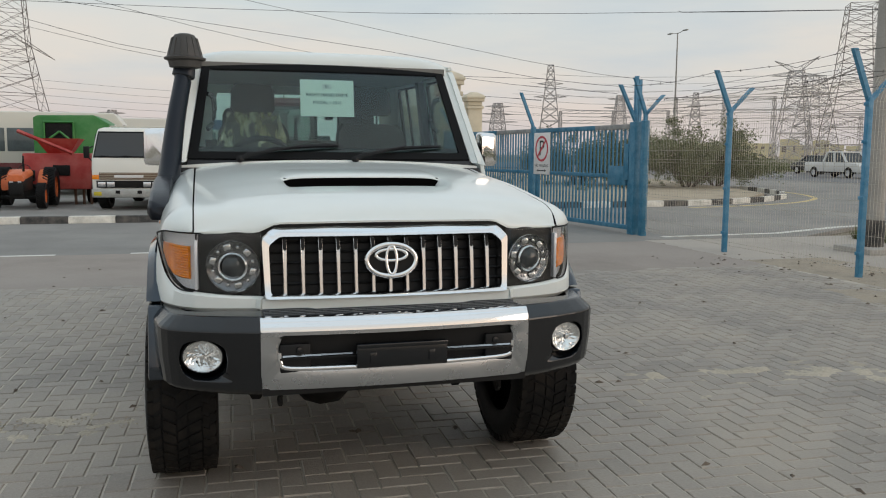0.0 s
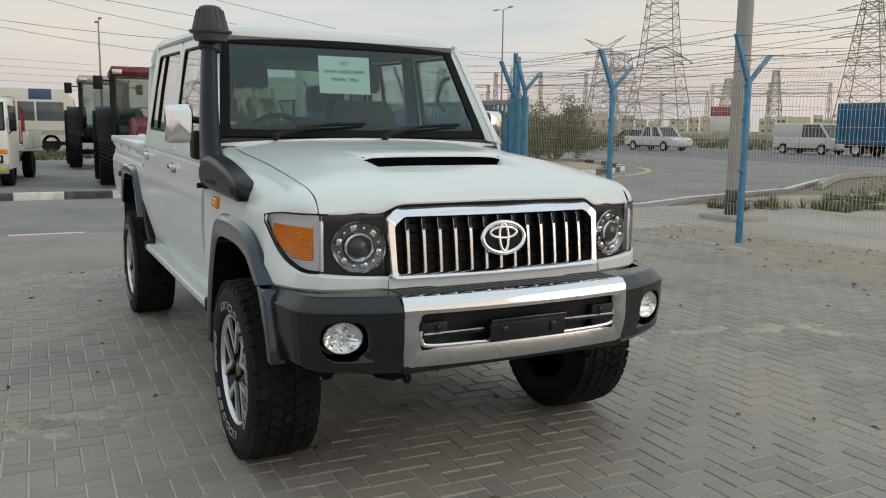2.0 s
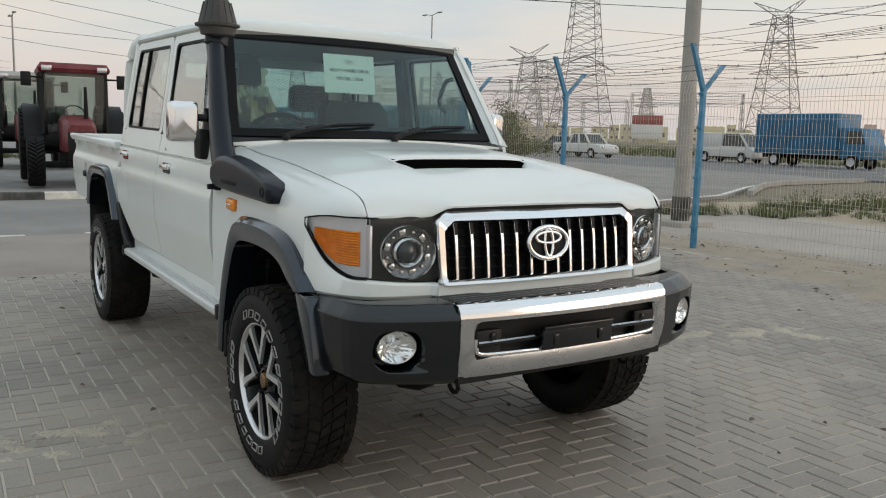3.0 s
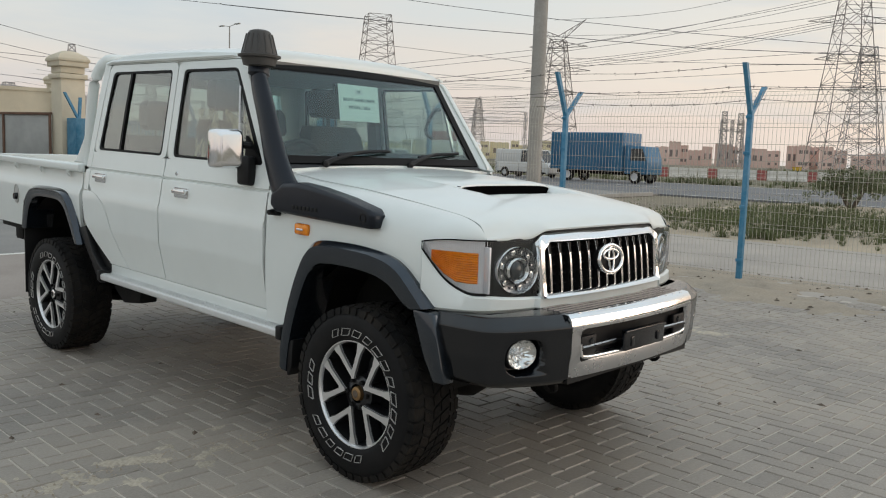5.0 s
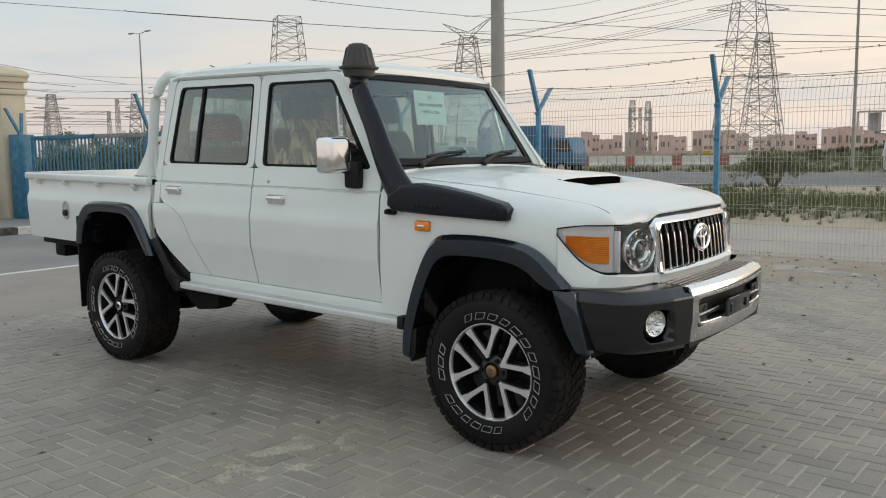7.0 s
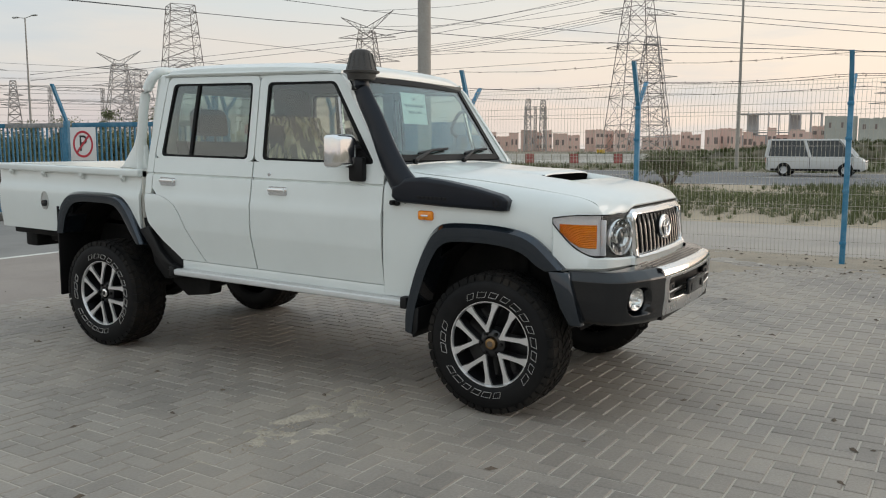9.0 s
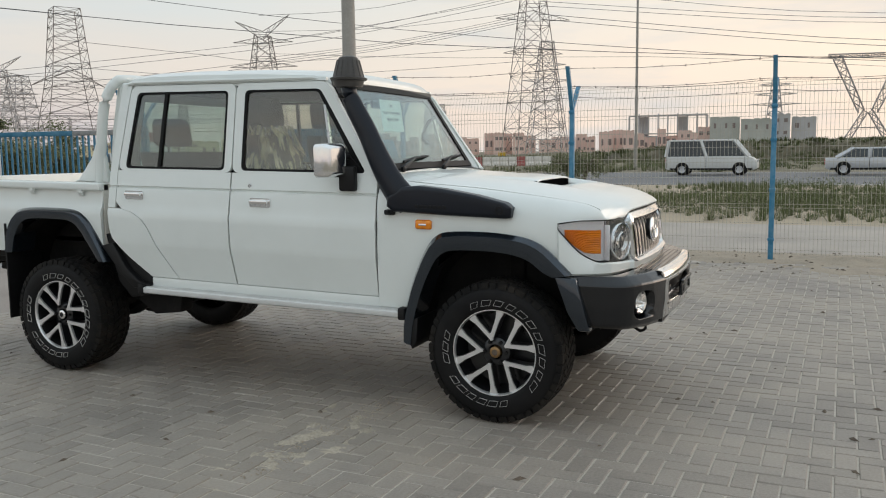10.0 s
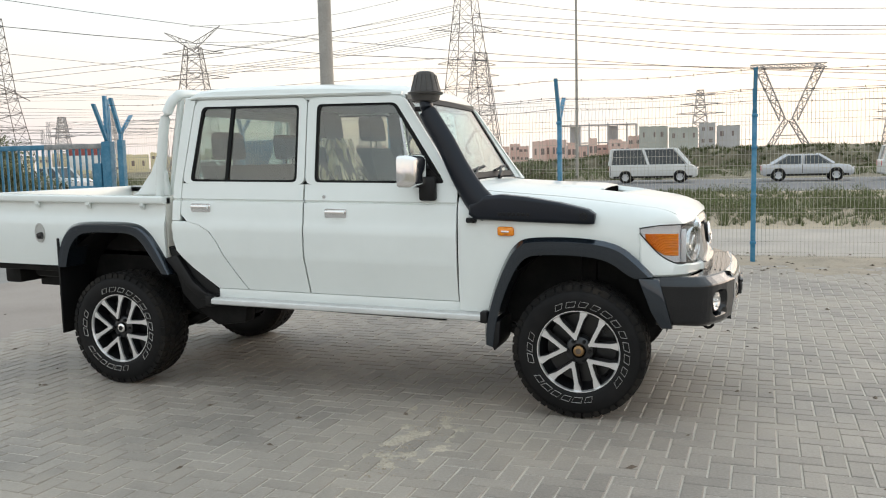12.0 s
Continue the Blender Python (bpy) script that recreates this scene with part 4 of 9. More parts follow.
def ws_patch(bm, u0, u1, v0, v1, out, thick, nu=10, nv=4):
    rows = [[ws(u0 + (u1 - u0) * i / nu, v0 + (v1 - v0) * j / nv, out) for i in range(nu + 1)] for j in range(nv + 1)]
    sheet(bm, rows, thick, lambda p: (0, 0.86, -0.5))


bm = bmesh.new()
ws_patch(bm, -0.985, 0.985, 0.02, 0.98, 0.0, 0.005)
g = tp("windscreen", bm, "screen", label="clear laminated windscreen", smooth=60)
g.visible_shadow = False
bm = bmesh.new()
ws_patch(bm, -1.0, 1.0, 0.0, 0.07, 0.006, 0.02, 12, 1)
ws_patch(bm, -1.0, 1.0, 0.93, 1.0, 0.006, 0.02, 12, 1)
ws_patch(bm, -1.0, -0.935, 0.0, 1.0, 0.006, 0.02, 1, 6)
ws_patch(bm, 0.935, 1.0, 0.0, 1.0, 0.006, 0.02, 1, 6)
tp("windscreen_seal", bm, "seal", label="black rubber windscreen seal")
bm = bmesh.new()
ws_patch(bm, -0.95, 0.95, 0.045, 0.13, -0.008, 0.002, 12, 1)
tp("windscreen_band", bm, "seal")
# paper notice behind the glass
PY_ = 1.050
notice = thing("paper_notice", "white A4 sale notice taped inside the windscreen", "notice", m=pose(-0.022, PY_, 1.711, 82, 0, 0))
bm = bmesh.new()
rows = [[(-0.153 + 0.306 * i / 6, -0.105 + 0.21 * j / 4, 0.0008 * math.sin(i * 0.9) * (1 - j / 4)) for i in range(7)] for j in range(5)]
sheet(bm, rows, 0.0006, lambda p: (0, 0, -1))
sheet_ob = part("sheet", bm, M["paper"], notice)
for body, v in (("RIGHT HAND DRIVE", 0.018), ("MODEL / 2016", -0.026)):
    text_mesh(body, 0.0265, M["ink"], sheet_ob, "printed_line", Matrix.Translation((0, v, 0.0014)))
bm = bmesh.new()
box(bm, -0.030, 0.052, 0.0010, 0.030, 0.080, 0.0020)
tag = part("number_tag", bm, M["sign_white"], sheet_ob)
text_mesh("51", 0.024, M["ink"], tag, "tag_number", Matrix.Translation((0, 0.066, 0.0028)))
# interior: dashboard, steering wheel, seats
bm = bmesh.new()
prism(bm, [(0.76, 1.36), (0.80, 1.375), (1.02, 1.36), (1.10, 1.31), (1.10, 1.0), (0.76, 1.0)], "x", -0.78, 0.78, 0.02)
tp("dashboard", bm, "dash")
bm = bmesh.new()
n = 32
c = Vector((-0.37, 1.21, 1.32))
ax = Vector((0, -0.85, -0.52)).normalized()
e1, e2 = Vector((1, 0, 0)), ax.cross(Vector((1, 0, 0)))
tube(bm, [c + e1 * 0.19 * math.cos(k * math.tau / n) + e2 * 0.19 * math.sin(k * math.tau / n) for k in range(n + 1)], 0.016, 8)
for a in (0.0, math.pi, -math.pi / 2, math.pi * 1.5):
    tube(bm, [c - ax * -0.03, c + e1 * 0.18 * math.cos(a) + e2 * 0.18 * math.sin(a)], 0.016, 6)
tube(bm, [c + ax * 0.01, c + ax * 0.25], 0.04, 10)
tp("steering_wheel", bm, "black", label="black steering wheel")


def seat(x, y, w, zb, zt, wrap=False):
    bm = bmesh.new()
    box(bm, x - w, y - 0.45, 0.92, x + w, y + 0.05, 1.07, 0.04)
    st = tp("seat", bm, "seat", label="grey cloth seat")
    bm = bmesh.new()
    loft(bm, [[(x + px * k, y + 0.0 + t * 0.16 + py, zb + t * (zt - zb)) for px, py in ((-w, -0.05), (w, -0.05), (w, 0.07), (-w, 0.07))] for t, k in ((0, 0.95), (0.5, 1.0), (0.9, 0.9), (1, 0.75))])
    tp("seat_back", bm, "seat", st)
    return st


def headrest(x, y, z, st, w=0.14):
    bm = bmesh.new()
    rings = []
    for t, k in ((0, 0.85), (0.15, 1.0), (0.75, 0.97), (0.93, 0.86), (1, 0.7)):
        rings.append([(x + px * w * k, y + 0.02 * t + py * (0.55 + 0.45 * k), z + 0.19 * t) for px, py in round_poly([(-1, -0.05), (1, -0.05), (1, 0.05), (-1, 0.05)], 0.03, 3)])
    loft(bm, rings)
    for d in (-0.05, 0.05):
        tube(bm, [(x + d, y, z - 0.08), (x + d, y, z + 0.03)], 0.007, 6)
    tp("headrest", bm, "seat", st)


for x in (-0.38, 0.38):
    st = seat(x, 1.62, 0.24, 1.0, 1.58)
    headrest(x, 1.79, 1.635, st)
    if x < 0:
        bm = bmesh.new()
        rings = []
        rnd = random.Random(4)
        for t in range(9):
            k = 1.08 - 0.45 * max(0, t - 3) / 5
            rings.append([(x + (0.25 * px) * k + rnd.uniform(-0.012, 0.012), 1.60 + t * 0.022 + py + rnd.uniform(-0.012, 0.012), 1.05 + t * 0.074) for px, py in ((-1, -0.09), (-0.4, -0.10), (0.4, -0.10), (1, -0.09), (1.02, 0.0), (1, 0.11), (0, 0.12), (-1, 0.11), (-1.02, 0))])
        loft(bm, rings)
        fm = M["wrap_clear"]
        for v in bm.verts:
            v.co.z += RAKE * v.co.y
        part("seat_film", bm, fm, st, "crumpled clear protective film", 60)
bm = bmesh.new()
box(bm, -0.68, 2.05, 0.92, 0.68, 2.50, 1.07, 0.04)
bench = tp("rear_bench", bm, "seat", label="grey cloth rear bench")
bm = bmesh.new()
loft(bm, [[(px, 2.44 + t * 0.13 + py, 1.0 + t * 0.46) for px, py in ((-0.68, -0.06), (0.68, -0.06), (0.68, 0.05), (-0.68, 0.05))] for t in (0, 0.5, 1)])
tp("bench_back", bm, "seat", bench)
for x in (-0.42, 0.42):
    headrest(x, 2.55, 1.50, bench, 0.14)
for s in (-1, 1):
    bm = bmesh.new()
    tube(bm, smooth_line([(s * 0.66, 1.02, 1.72), (s * 0.63, 1.06, 1.70), (s * 0.63, 1.12, 1.58), (s * 0.665, 1.09, 1.53)], 9), 0.014, 6)
    tp("grab_handle", bm, "dash")
bm = bmesh.new()
box(bm, -0.13, 1.12, 1.76, 0.10, 1.15, 1.82, 0.015)
tp("rear_view_mirror", bm, "black")

# ---- bonnet with scoop, cowl, wipers ----
NOSE = [(0, 0.095), (0.42, 0.074), (0.5, 0.050), (0.60, 0.028), (0.728, 0.0)]
LIP = [(0, 1.185), (0.432, 1.180), (0.50, 1.146), (0.73, 1.142)]


def hood_z(x, y):
    zc = interp(y, [(-0.66, 1.180), (-0.615, 1.216), (-0.58, 1.232), (-0.53, 1.248), (-0.47, 1.263), (-0.2, 1.306), (0.0, 1.327), (0.4, 1.352), (0.75, 1.364)])
    ze = interp(y, [(-0.560, 1.142), (-0.548, 1.168), (-0.525, 1.193), (-0.485, 1.212), (-0.43, 1.225), (-0.22, 1.251), (0.11, 1.286), (0.5, 1.309), (0.75, 1.33)])
    u = abs(x) / 0.73
    return zc + (ze - zc) * min(1, u) ** 3.0


bm = bmesh.new()
rows = []
ysh = [-0.562, -0.558, -0.549, -0.537, -0.522, -0.50, -0.465, -0.41, -0.34, -0.24, -0.17, -0.135, -0.102, -0.036, -0.030, 0.03, 0.16, 0.30, 0.45, 0.60, 0.735]
for k, y in enumerate(ysh):
    row = []
    for i in range(57):
        x = -0.726 + 1.452 * i / 56
        fwd = interp(abs(x), NOSE) * max(0, (0.05 - y) / 0.63)
        yy = y - fwd
        z = hood_z(x, yy)
        if -0.25 < y < -0.033:
            z -= 0.034 * min(1, (y + 0.24) / 0.138) * min(1, max(0, (0.365 - abs(x)) / 0.03))
        if k < 4:
            lip = interp(abs(x), LIP)
            z = lip + (max(z, lip) - lip) * (0.0, 0.28, 0.62, 0.88)[k]
        row.append((x * interp(y, [(-0.56, 0.9985), (0.7, 1.004)]), yy, z))
    rows.append(row)
slot = ysh.index(-0.102)
sheet(bm, rows, 0.007, lambda p: (0, 0.2, -1), lambda i, j: i == slot and 15 <= j < 41)
hood = tp("bonnet", bm, "white", label="white bonnet with air scoop", smooth=50)
# black strip behind the lip, standing for the dark gap over the grille
bm = bmesh.new()
rows = []
for dy, dz in ((0.012, -0.030), (0.008, -0.003)):
    rows.append([(x, -0.562 - interp(abs(x), NOSE) * 0.97 + dy, dz + interp(abs(x), LIP)) for x in [-0.71 + 1.42 * i / 40 for i in range(41)]])
sheet(bm, rows, 0.006, lambda p: (0, 1, 0))
tp("bonnet_seal", bm, "black", hood)
# near-black strips just under the shut lines draw the shade between bonnet and wings
for s in (-1, 1):
    bm = bmesh.new()
    sheet(bm, [[(s * x, y, hood_z(0.728, y) - interp(y, [(-0.5, 0.011), (-0.25, 0.0045)])) for y in (-0.552, -0.545, -0.525, -0.485, -0.43, -0.22, 0.11, 0.5, 0.735)] for x in (0.7265, 0.740)], 0.004, lambda p: (0, 0, -1))
    tp("bonnet_channel", bm, "void", hood, smooth=0)
bm = bmesh.new()
# scoop: a flat raised lip over a straight slot, fading into the bonnet behind
rows = []
for y, w, h in ((-0.069, 0.345, 0.004), (-0.063, 0.348, 0.008), (0.0, 0.36, 0.010), (0.10, 0.37, 0.008), (0.24, 0.365, 0.002), (0.40, 0.33, -0.006)):
    prof = []
    for i in range(29):
        u = -1 + i / 14
        lift = h * (1 - abs(u) ** 14) if abs(u) < 0.99 else -0.008
        prof.append((u * w * (1.0 if abs(u) < 0.99 else 1.06), y, hood_z(u * w, y) + lift))
    rows.append(prof)
sheet(bm, rows, 0.006, lambda p: (0, 0, -1))
tp("bonnet_scoop", bm, "white", hood, smooth=60)
# lining of the slot, coloured near-black for the shade inside it
bm = bmesh.new()
rows = []
for y, dz in ((-0.134, -0.042), (-0.122, -0.075), (-0.072, -0.075), (-0.066, 0.0005), (-0.050, 0.0005)):
    rows.append([(u / 10 * 0.350, y, hood_z(u / 10 * 0.350, y) + dz) for u in range(-10, 11)])
sheet(bm, rows, 0.003, lambda p: (0, 0.3, -1))
tp("scoop_opening", bm, "void", hood, smooth=0)
bm = bmesh.new()
rows = [[(u * 0.1 * 0.80, 0.735 + 0.03 * v, 1.372 - 0.03 * (u * 0.1) ** 2 - 0.008 * v) for u in range(-10, 11)] for v in range(3)]
sheet(bm, rows, 0.02, lambda p: (0, 0, -1))
tp("cowl", bm, "white")
for x0, x1 in ((-0.50, 0.02), (0.10, 0.58)):
    bm = bmesh.new()
    a = Vector(ws(x0 / 0.76, 0.0, 0.03)) + Vector((0, -0.03, -0.012))
    b = Vector(ws((x0 + (x1 - x0) * 0.62) / 0.76, 0.115, 0.028))
    tube(bm, [a, a.lerp(b, 0.15) + Vector((0, -0.01, 0.012)), a.lerp(b, 0.6) + Vector((0, -0.006, 0.006)), b], [0.016, 0.012, 0.008, 0.006], 6)
    lathe(bm, [(0, 0.02), (0.018, 0.018), (0.02, 0.0), (0.0, -0.01)], "y", (a.x, a.y - 0.01, a.z), 12)
    w = tp("wiper", bm, "black", label="black windscreen wiper")
    bm = bmesh.new()
    c0, c1 = Vector(ws((x0 + 0.13) / 0.76, 0.075, 0.016)), Vector(ws(x1 / 0.76 if x1 < 0.5 else 0.80, 0.13, 0.016))
    tube(bm, [c0, c0.lerp(c1, 0.5) + Vector((0, -0.008, 0.006)), c1], 0.009, 4)
    tp("wiper_blade", bm, "black", w)

# ---- grille ----
def gy(x, z=1.03):
    """Face of the grille: bowed in plan, its top leaning back."""
    return -0.625 - 0.030 * (1 - (x / 0.5) ** 2) - 0.11 * (1.165 - z)


outer = round_poly([(-0.480, 0.896), (0.480, 0.896), (0.490, 1.122), (0.436, 1.171), (-0.436, 1.171), (-0.490, 1.122)], 0.016, 3)
inner = round_poly([(-0.452, 0.915), (0.452, 0.915), (0.456, 1.092), (0.418, 1.123), (-0.418, 1.123), (-0.456, 1.092)], 0.014, 3)


def dense(poly, k=4):
    return [tuple(Vector(poly[i]).lerp(Vector(poly[(i + 1) % len(poly)]), j / k)) for i in range(len(poly)) for j in range(k)]


outer, inner = dense(outer), dense(inner)
bm = bmesh.new()
rim_o = [tuple(Vector(a).lerp(Vector(b), 0.16)) for a, b in zip(outer, inner)]
rim_i = [tuple(Vector(a).lerp(Vector(b), 0.90)) for a, b in zip(outer, inner)]
tip_back = lambda z: 0.55 * max(0, z - 1.118) + 0.8 * min(0, z - 0.917)
L3 = [[(p[0], gy(*p) + d + tip_back(p[1]), p[1]) for p in l] for l, d in ((outer, 0.03), (outer, 0.0), (rim_o, -0.012), (rim_i, -0.010), (inner, 0.000), (inner, 0.035))]
loft(bm, L3, True, False)
grille = tp("grille", bm, "chrome", label="chrome-framed grille with upright bars", smooth=40)
bm = bmesh.new()
rows = [[(x * 0.0495, gy(x * 0.0495, z) + 0.050, z) for x in range(-10, 11)] for z in (0.89, 1.0, 1.16)]
sheet(bm, rows, 0.01, lambda p: (0, 1, 0))
for z in (0.945, 0.985, 1.025, 1.065, 1.10):
    tube(bm, [(x * 0.05, gy(x * 0.05, z) + 0.040, z) for x in range(-9, 10)], 0.006, 4)
tp("grille_mesh", bm, "black", grille)
for k in range(13):
    x = -0.400 + k * 0.0667
    z0, z1 = 0.909, 1.117
    bm = bmesh.new()
    loft(bm, [[(x + px, gy(x, z) + py + 0.012, z) for px, py in ((-0.0062, 0.034), (-0.0062, 0.0), (0.0062, 0.0), (0.0062, 0.034))] for z in (z0, z1)])
    tp("grille_bar", bm, "black", grille)
    bm = bmesh.new()
    loft(bm, [[(x + px * (0.66 + 0.14 * u), gy(x, z0 + (z1 - z0) * u) + 0.012 + py + 0.036 * max(0, u - 0.62) ** 1.5, z0 + (z1 - z0) * u) for px, py in ((-0.0104, 0.006), (-0.0094, -0.0025), (-0.0076, -0.0035), (-0.0058, -0.0026), (0.0058, -0.0026), (0.0076, -0.0035), (0.0094, -0.0025), (0.0104, 0.006))] for u in (0, 0.15, 0.35, 0.55, 0.7, 0.8, 0.9, 1)])
    tp("bar_edge", bm, "bar_chrome", grille, "dark chrome bar face", smooth=30)
# oval badge: plain chrome rings on a dark plate
BZ = 1.034


def oval(bm, cx, cz, a, b, r, y):
    """A rounded elliptical ring, leaning with the grille."""
    rings = []
    for k in range(48):
        t = k * math.tau / 48
        c, s_ = math.cos(t), math.sin(t)
        out = Vector((c / a, 0, s_ / b)).normalized()
        p = Vector((cx + a * c, y + 0.11 * (cz + b * s_ - BZ), cz + b * s_))
        rings.append([tuple(p + out * r * math.cos(q * math.tau / 10) + Vector((0, r * math.sin(q * math.tau / 10), 0))) for q in range(10)])
    rings.append(rings[0])
    loft(bm, rings, True, False)
    bmesh.ops.remove_doubles(bm, verts=bm.verts[:], dist=0.00005)


bm = bmesh.new()
BY = gy(0, BZ) - 0.012
oval(bm, 0, BZ, 0.0955, 0.0605, 0.0105, BY)
oval(bm, 0, BZ + 0.020, 0.0600, 0.0215, 0.0068, BY - 0.002)
oval(bm, 0, BZ + 0.001, 0.0200, 0.0535, 0.0068, BY - 0.003)
badge = tp("badge", bm, "chrome", grille, "oval chrome badge", smooth=60)
bm = bmesh.new()
prism(bm, [(0.098 * math.cos(k * math.tau / 40), BZ + 0.063 * math.sin(k * math.tau / 40)) for k in range(40)], "y", BY + 0.002, BY + 0.030)
tp("badge_plate", bm, "black", badge)

# ---- headlamps ----
for s in (-1, 1):
    plan = [(0.488, -0.638), (0.56, -0.627), (0.64, -0.608), (0.70, -0.588), (0.732, -0.572), (0.788, -0.518), (0.836, -0.435), (0.866, -0.338)]
    zt = [1.138, 1.138, 1.138, 1.138, 1.138, 1.137, 1.135, 1.118]
    zb = [0.908, 0.910, 0.914, 0.919, 0.922, 0.928, 0.982, 1.092]
    zt = [q.z for q in smooth_line([(*p, z) for p, z in zip(plan, zt)], 29)]
    zb = [q.z for q in smooth_line([(*p, z) for p, z in zip(plan, zb)], 29)]
    plan = [(q.x, q.y) for q in smooth_line([(*p, 0) for p in plan], 29)]

    def lamp_row(z, back=0.0):
        return [(s * (p[0] - back * (0.0 if p[0] < 0.73 else 0.8)), p[1] + back * (1.0 if p[0] < 0.73 else 0.5), z) for p in plan]
    bm = bmesh.new()
    rows = [[(p[0], p[1], zb[i] - 0.004) for i, p in enumerate(lamp_row(0, 0.03))], [(p[0], p[1], zt[i] + 0.004) for i, p in enumerate(lamp_row(0, 0.03))]]
    sheet(bm, rows, 0.03, lambda p: (-s * 0.5, 0.8, 0))
    lamp = tp("headlamp", bm, "lamp_in", label="headlamp with projector ring and amber indicator")
    # rim of the lens and the clear lens
    bm = bmesh.new()
    rows = []
    for t in (0, 0.2, 0.5, 0.8, 1):
        rows.append([(p[0] + s * 0.003 * math.sin(t * 3.14), p[1] - 0.004 * math.sin(t * 3.14), zb[i] + (zt[i] - zb[i]) * t) for i, p in enumerate(lamp_row(0, -0.002))])
    sheet(bm, rows, 0.003, lambda p: (-s * 0.4, 0.9, 0))
    g = tp("lens", bm, "clear", lamp, "clear headlamp lens", 60)
    g.visible_shadow = False
    # black gasket round the outer half of the lens
    bm = bmesh.new()
    row = lamp_row(0, -0.003)
    tube(bm, [(row[i][0], row[i][1], zt[i] + 0.001) for i in range(12, 29)] + [(row[i][0], row[i][1], zb[i] - 0.001) for i in range(28, 15, -1)], 0.0032, 5)
    tp("lens_gasket", bm, "seal", lamp)
    # projector and ring
    c = (s * 0.590, -0.612, 1.016)
    bm = bmesh.new()
    lathe(bm, [(0.097, 0.020), (0.099, 0.000), (0.097, -0.005), (0.094, 0.000), (0.093, 0.015)], "y", c, 40)
    lathe(bm, [(0.052, 0.020), (0.053, -0.004), (0.047, -0.010), (0.039, -0.002), (0.038, 0.015)], "y", c, 32)
    for v in bm.verts:
        v.co.y += (abs(v.co.x) - 0.592) * 0.28
    ring = tp("lamp_ring", bm, "chrome", lamp, "chrome projector ring")
    bm = bmesh.new()
    lathe(bm, [(0.094, 0.004), (0.075, 0.014), (0.055, 0.012)], "y", c, 32)
    for v in bm.verts:
        v.co.y += (abs(v.co.x) - 0.592) * 0.28
    tp("lamp_dish", bm, "dish", ring)
    bm = bmesh.new()
    prof = [(0.040, 0.002), (0.032, -0.006), (0.016, -0.012), (0.0, -0.014)]
    lathe(bm, prof, "y", c, 24)
    tp("projector_lens", bm, "carglass", ring)
    for k in range(12):
        bm = bmesh.new()
        a = k * math.tau / 12 + 0.26
        px = c[0] + 0.074 * math.cos(a)
        hw, hh = (0.0135, 0.0110) if k % 2 else (0.0055, 0.0055)
        box(bm, -hw, -0.003, -hh, hw, 0.003, hh, 0.003 if k % 2 else 0.006, 2, pose(px, c[1] + 0.004 + (abs(px) - 0.592) * 0.28, c[2] + 0.074 * math.sin(a), 0, 90 - math.degrees(a), 0))
        tp("lamp_led", bm, "led", ring)
    # amber indicator, ribbed
    bm = bmesh.new()
    sel = [plan[18], plan[20], plan[22], plan[24], plan[26]]
    rows = []
    zt2 = [1.086, 1.086, 1.087, 1.088, 1.088]
    zb2 = [0.962, 0.963, 0.968, 0.996, 1.048]
    nrib = 13
    for j in range(nrib * 2 + 1):
        t = j / (nrib * 2)
        d = 0.004 if j % 2 else 0.0
        rr = []
        for i, p in enumerate(sel):
            q = Vector((s * (p[0] - 0.012), p[1] + 0.012, zb2[i] + (zt2[i] - zb2[i]) * t)) + Vector((s * d, -d * 0.5, 0))
            rr.append(tuple(q))
        rows.append(rr)
    sheet(bm, rows, 0.01, lambda p: (-s * 0.8, 0.5, 0))
    tp("indicator", bm, "amber", lamp, "ribbed amber indicator", 20)
    bm = bmesh.new()
    rows = [[(s * (p[0] - 0.018), p[1] + 0.018, zb[i + 16] + 0.002 + (zt[i + 16] - zb[i + 16] - 0.004) * k) for i, p in enumerate(plan[16:])] for k in (0, 0.5, 1)]
    sheet(bm, rows, 0.004, lambda p: (-s * 0.8, 0.5, 0))
    box(bm, min(s * 0.716, s * 0.728), -0.578, 0.925, max(s * 0.716, s * 0.728), -0.55, 1.112, 0.003)
    tp("indicator_surround", bm, "surround", lamp)
    # white strip below the lamp
    bm = bmesh.new()
    pl = [(0.484, -0.655)] + plan[1:]
    rows = [[(s * p[0], p[1] - 0.002, (zb[i] - 0.004)) for i, p in enumerate(pl)], [(s * (p[0] + 0.008), p[1] - 0.010, min(zb[i] - 0.012, 0.905 + 0.6 * (zb[i] - 0.912))) for i, p in enumerate(pl)], [(s * (p[0] + 0.012), p[1] - 0.010, 0.862) for i, p in enumerate(pl)], [(s * (p[0] + 0.002), p[1] + 0.0, 0.848) for p in pl]]
    sheet(bm, rows, 0.015, lambda p: (-s * 0.5, 0.8, 0))
    tp("lamp_valance", bm, "white")
bm = bmesh.new()
rows = [[(x * 0.0487, gy(x * 0.0487, 0.9) - 0.004, z) for x in range(-10, 11)] for z in (0.898, 0.892, 0.866, 0.848)]
sheet(bm, rows, 0.02, lambda p: (0, 1, 0))
tp("grille_valance", bm, "white")

# ---- front bumper ----
def bplan(u):
    """Outline of the bumper in plan, u from 0 (centre) to 1 (end at the wheel arch)."""
    return interp(u, [(0, Vector((0, -0.868))), (0.3, Vector((0.30, -0.858))), (0.5, Vector((0.505, -0.837))), (0.62, Vector((0.635, -0.797))), (0.72, Vector((0.740, -0.752))), (0.77, Vector((0.795, -0.722))), (0.80, Vector((0.825, -0.698))), (0.83, Vector((0.848, -0.668))), (0.86, Vector((0.862, -0.630))), (0.93, Vector((0.880, -0.530))), (1.0, Vector((0.886, -0.425)))])


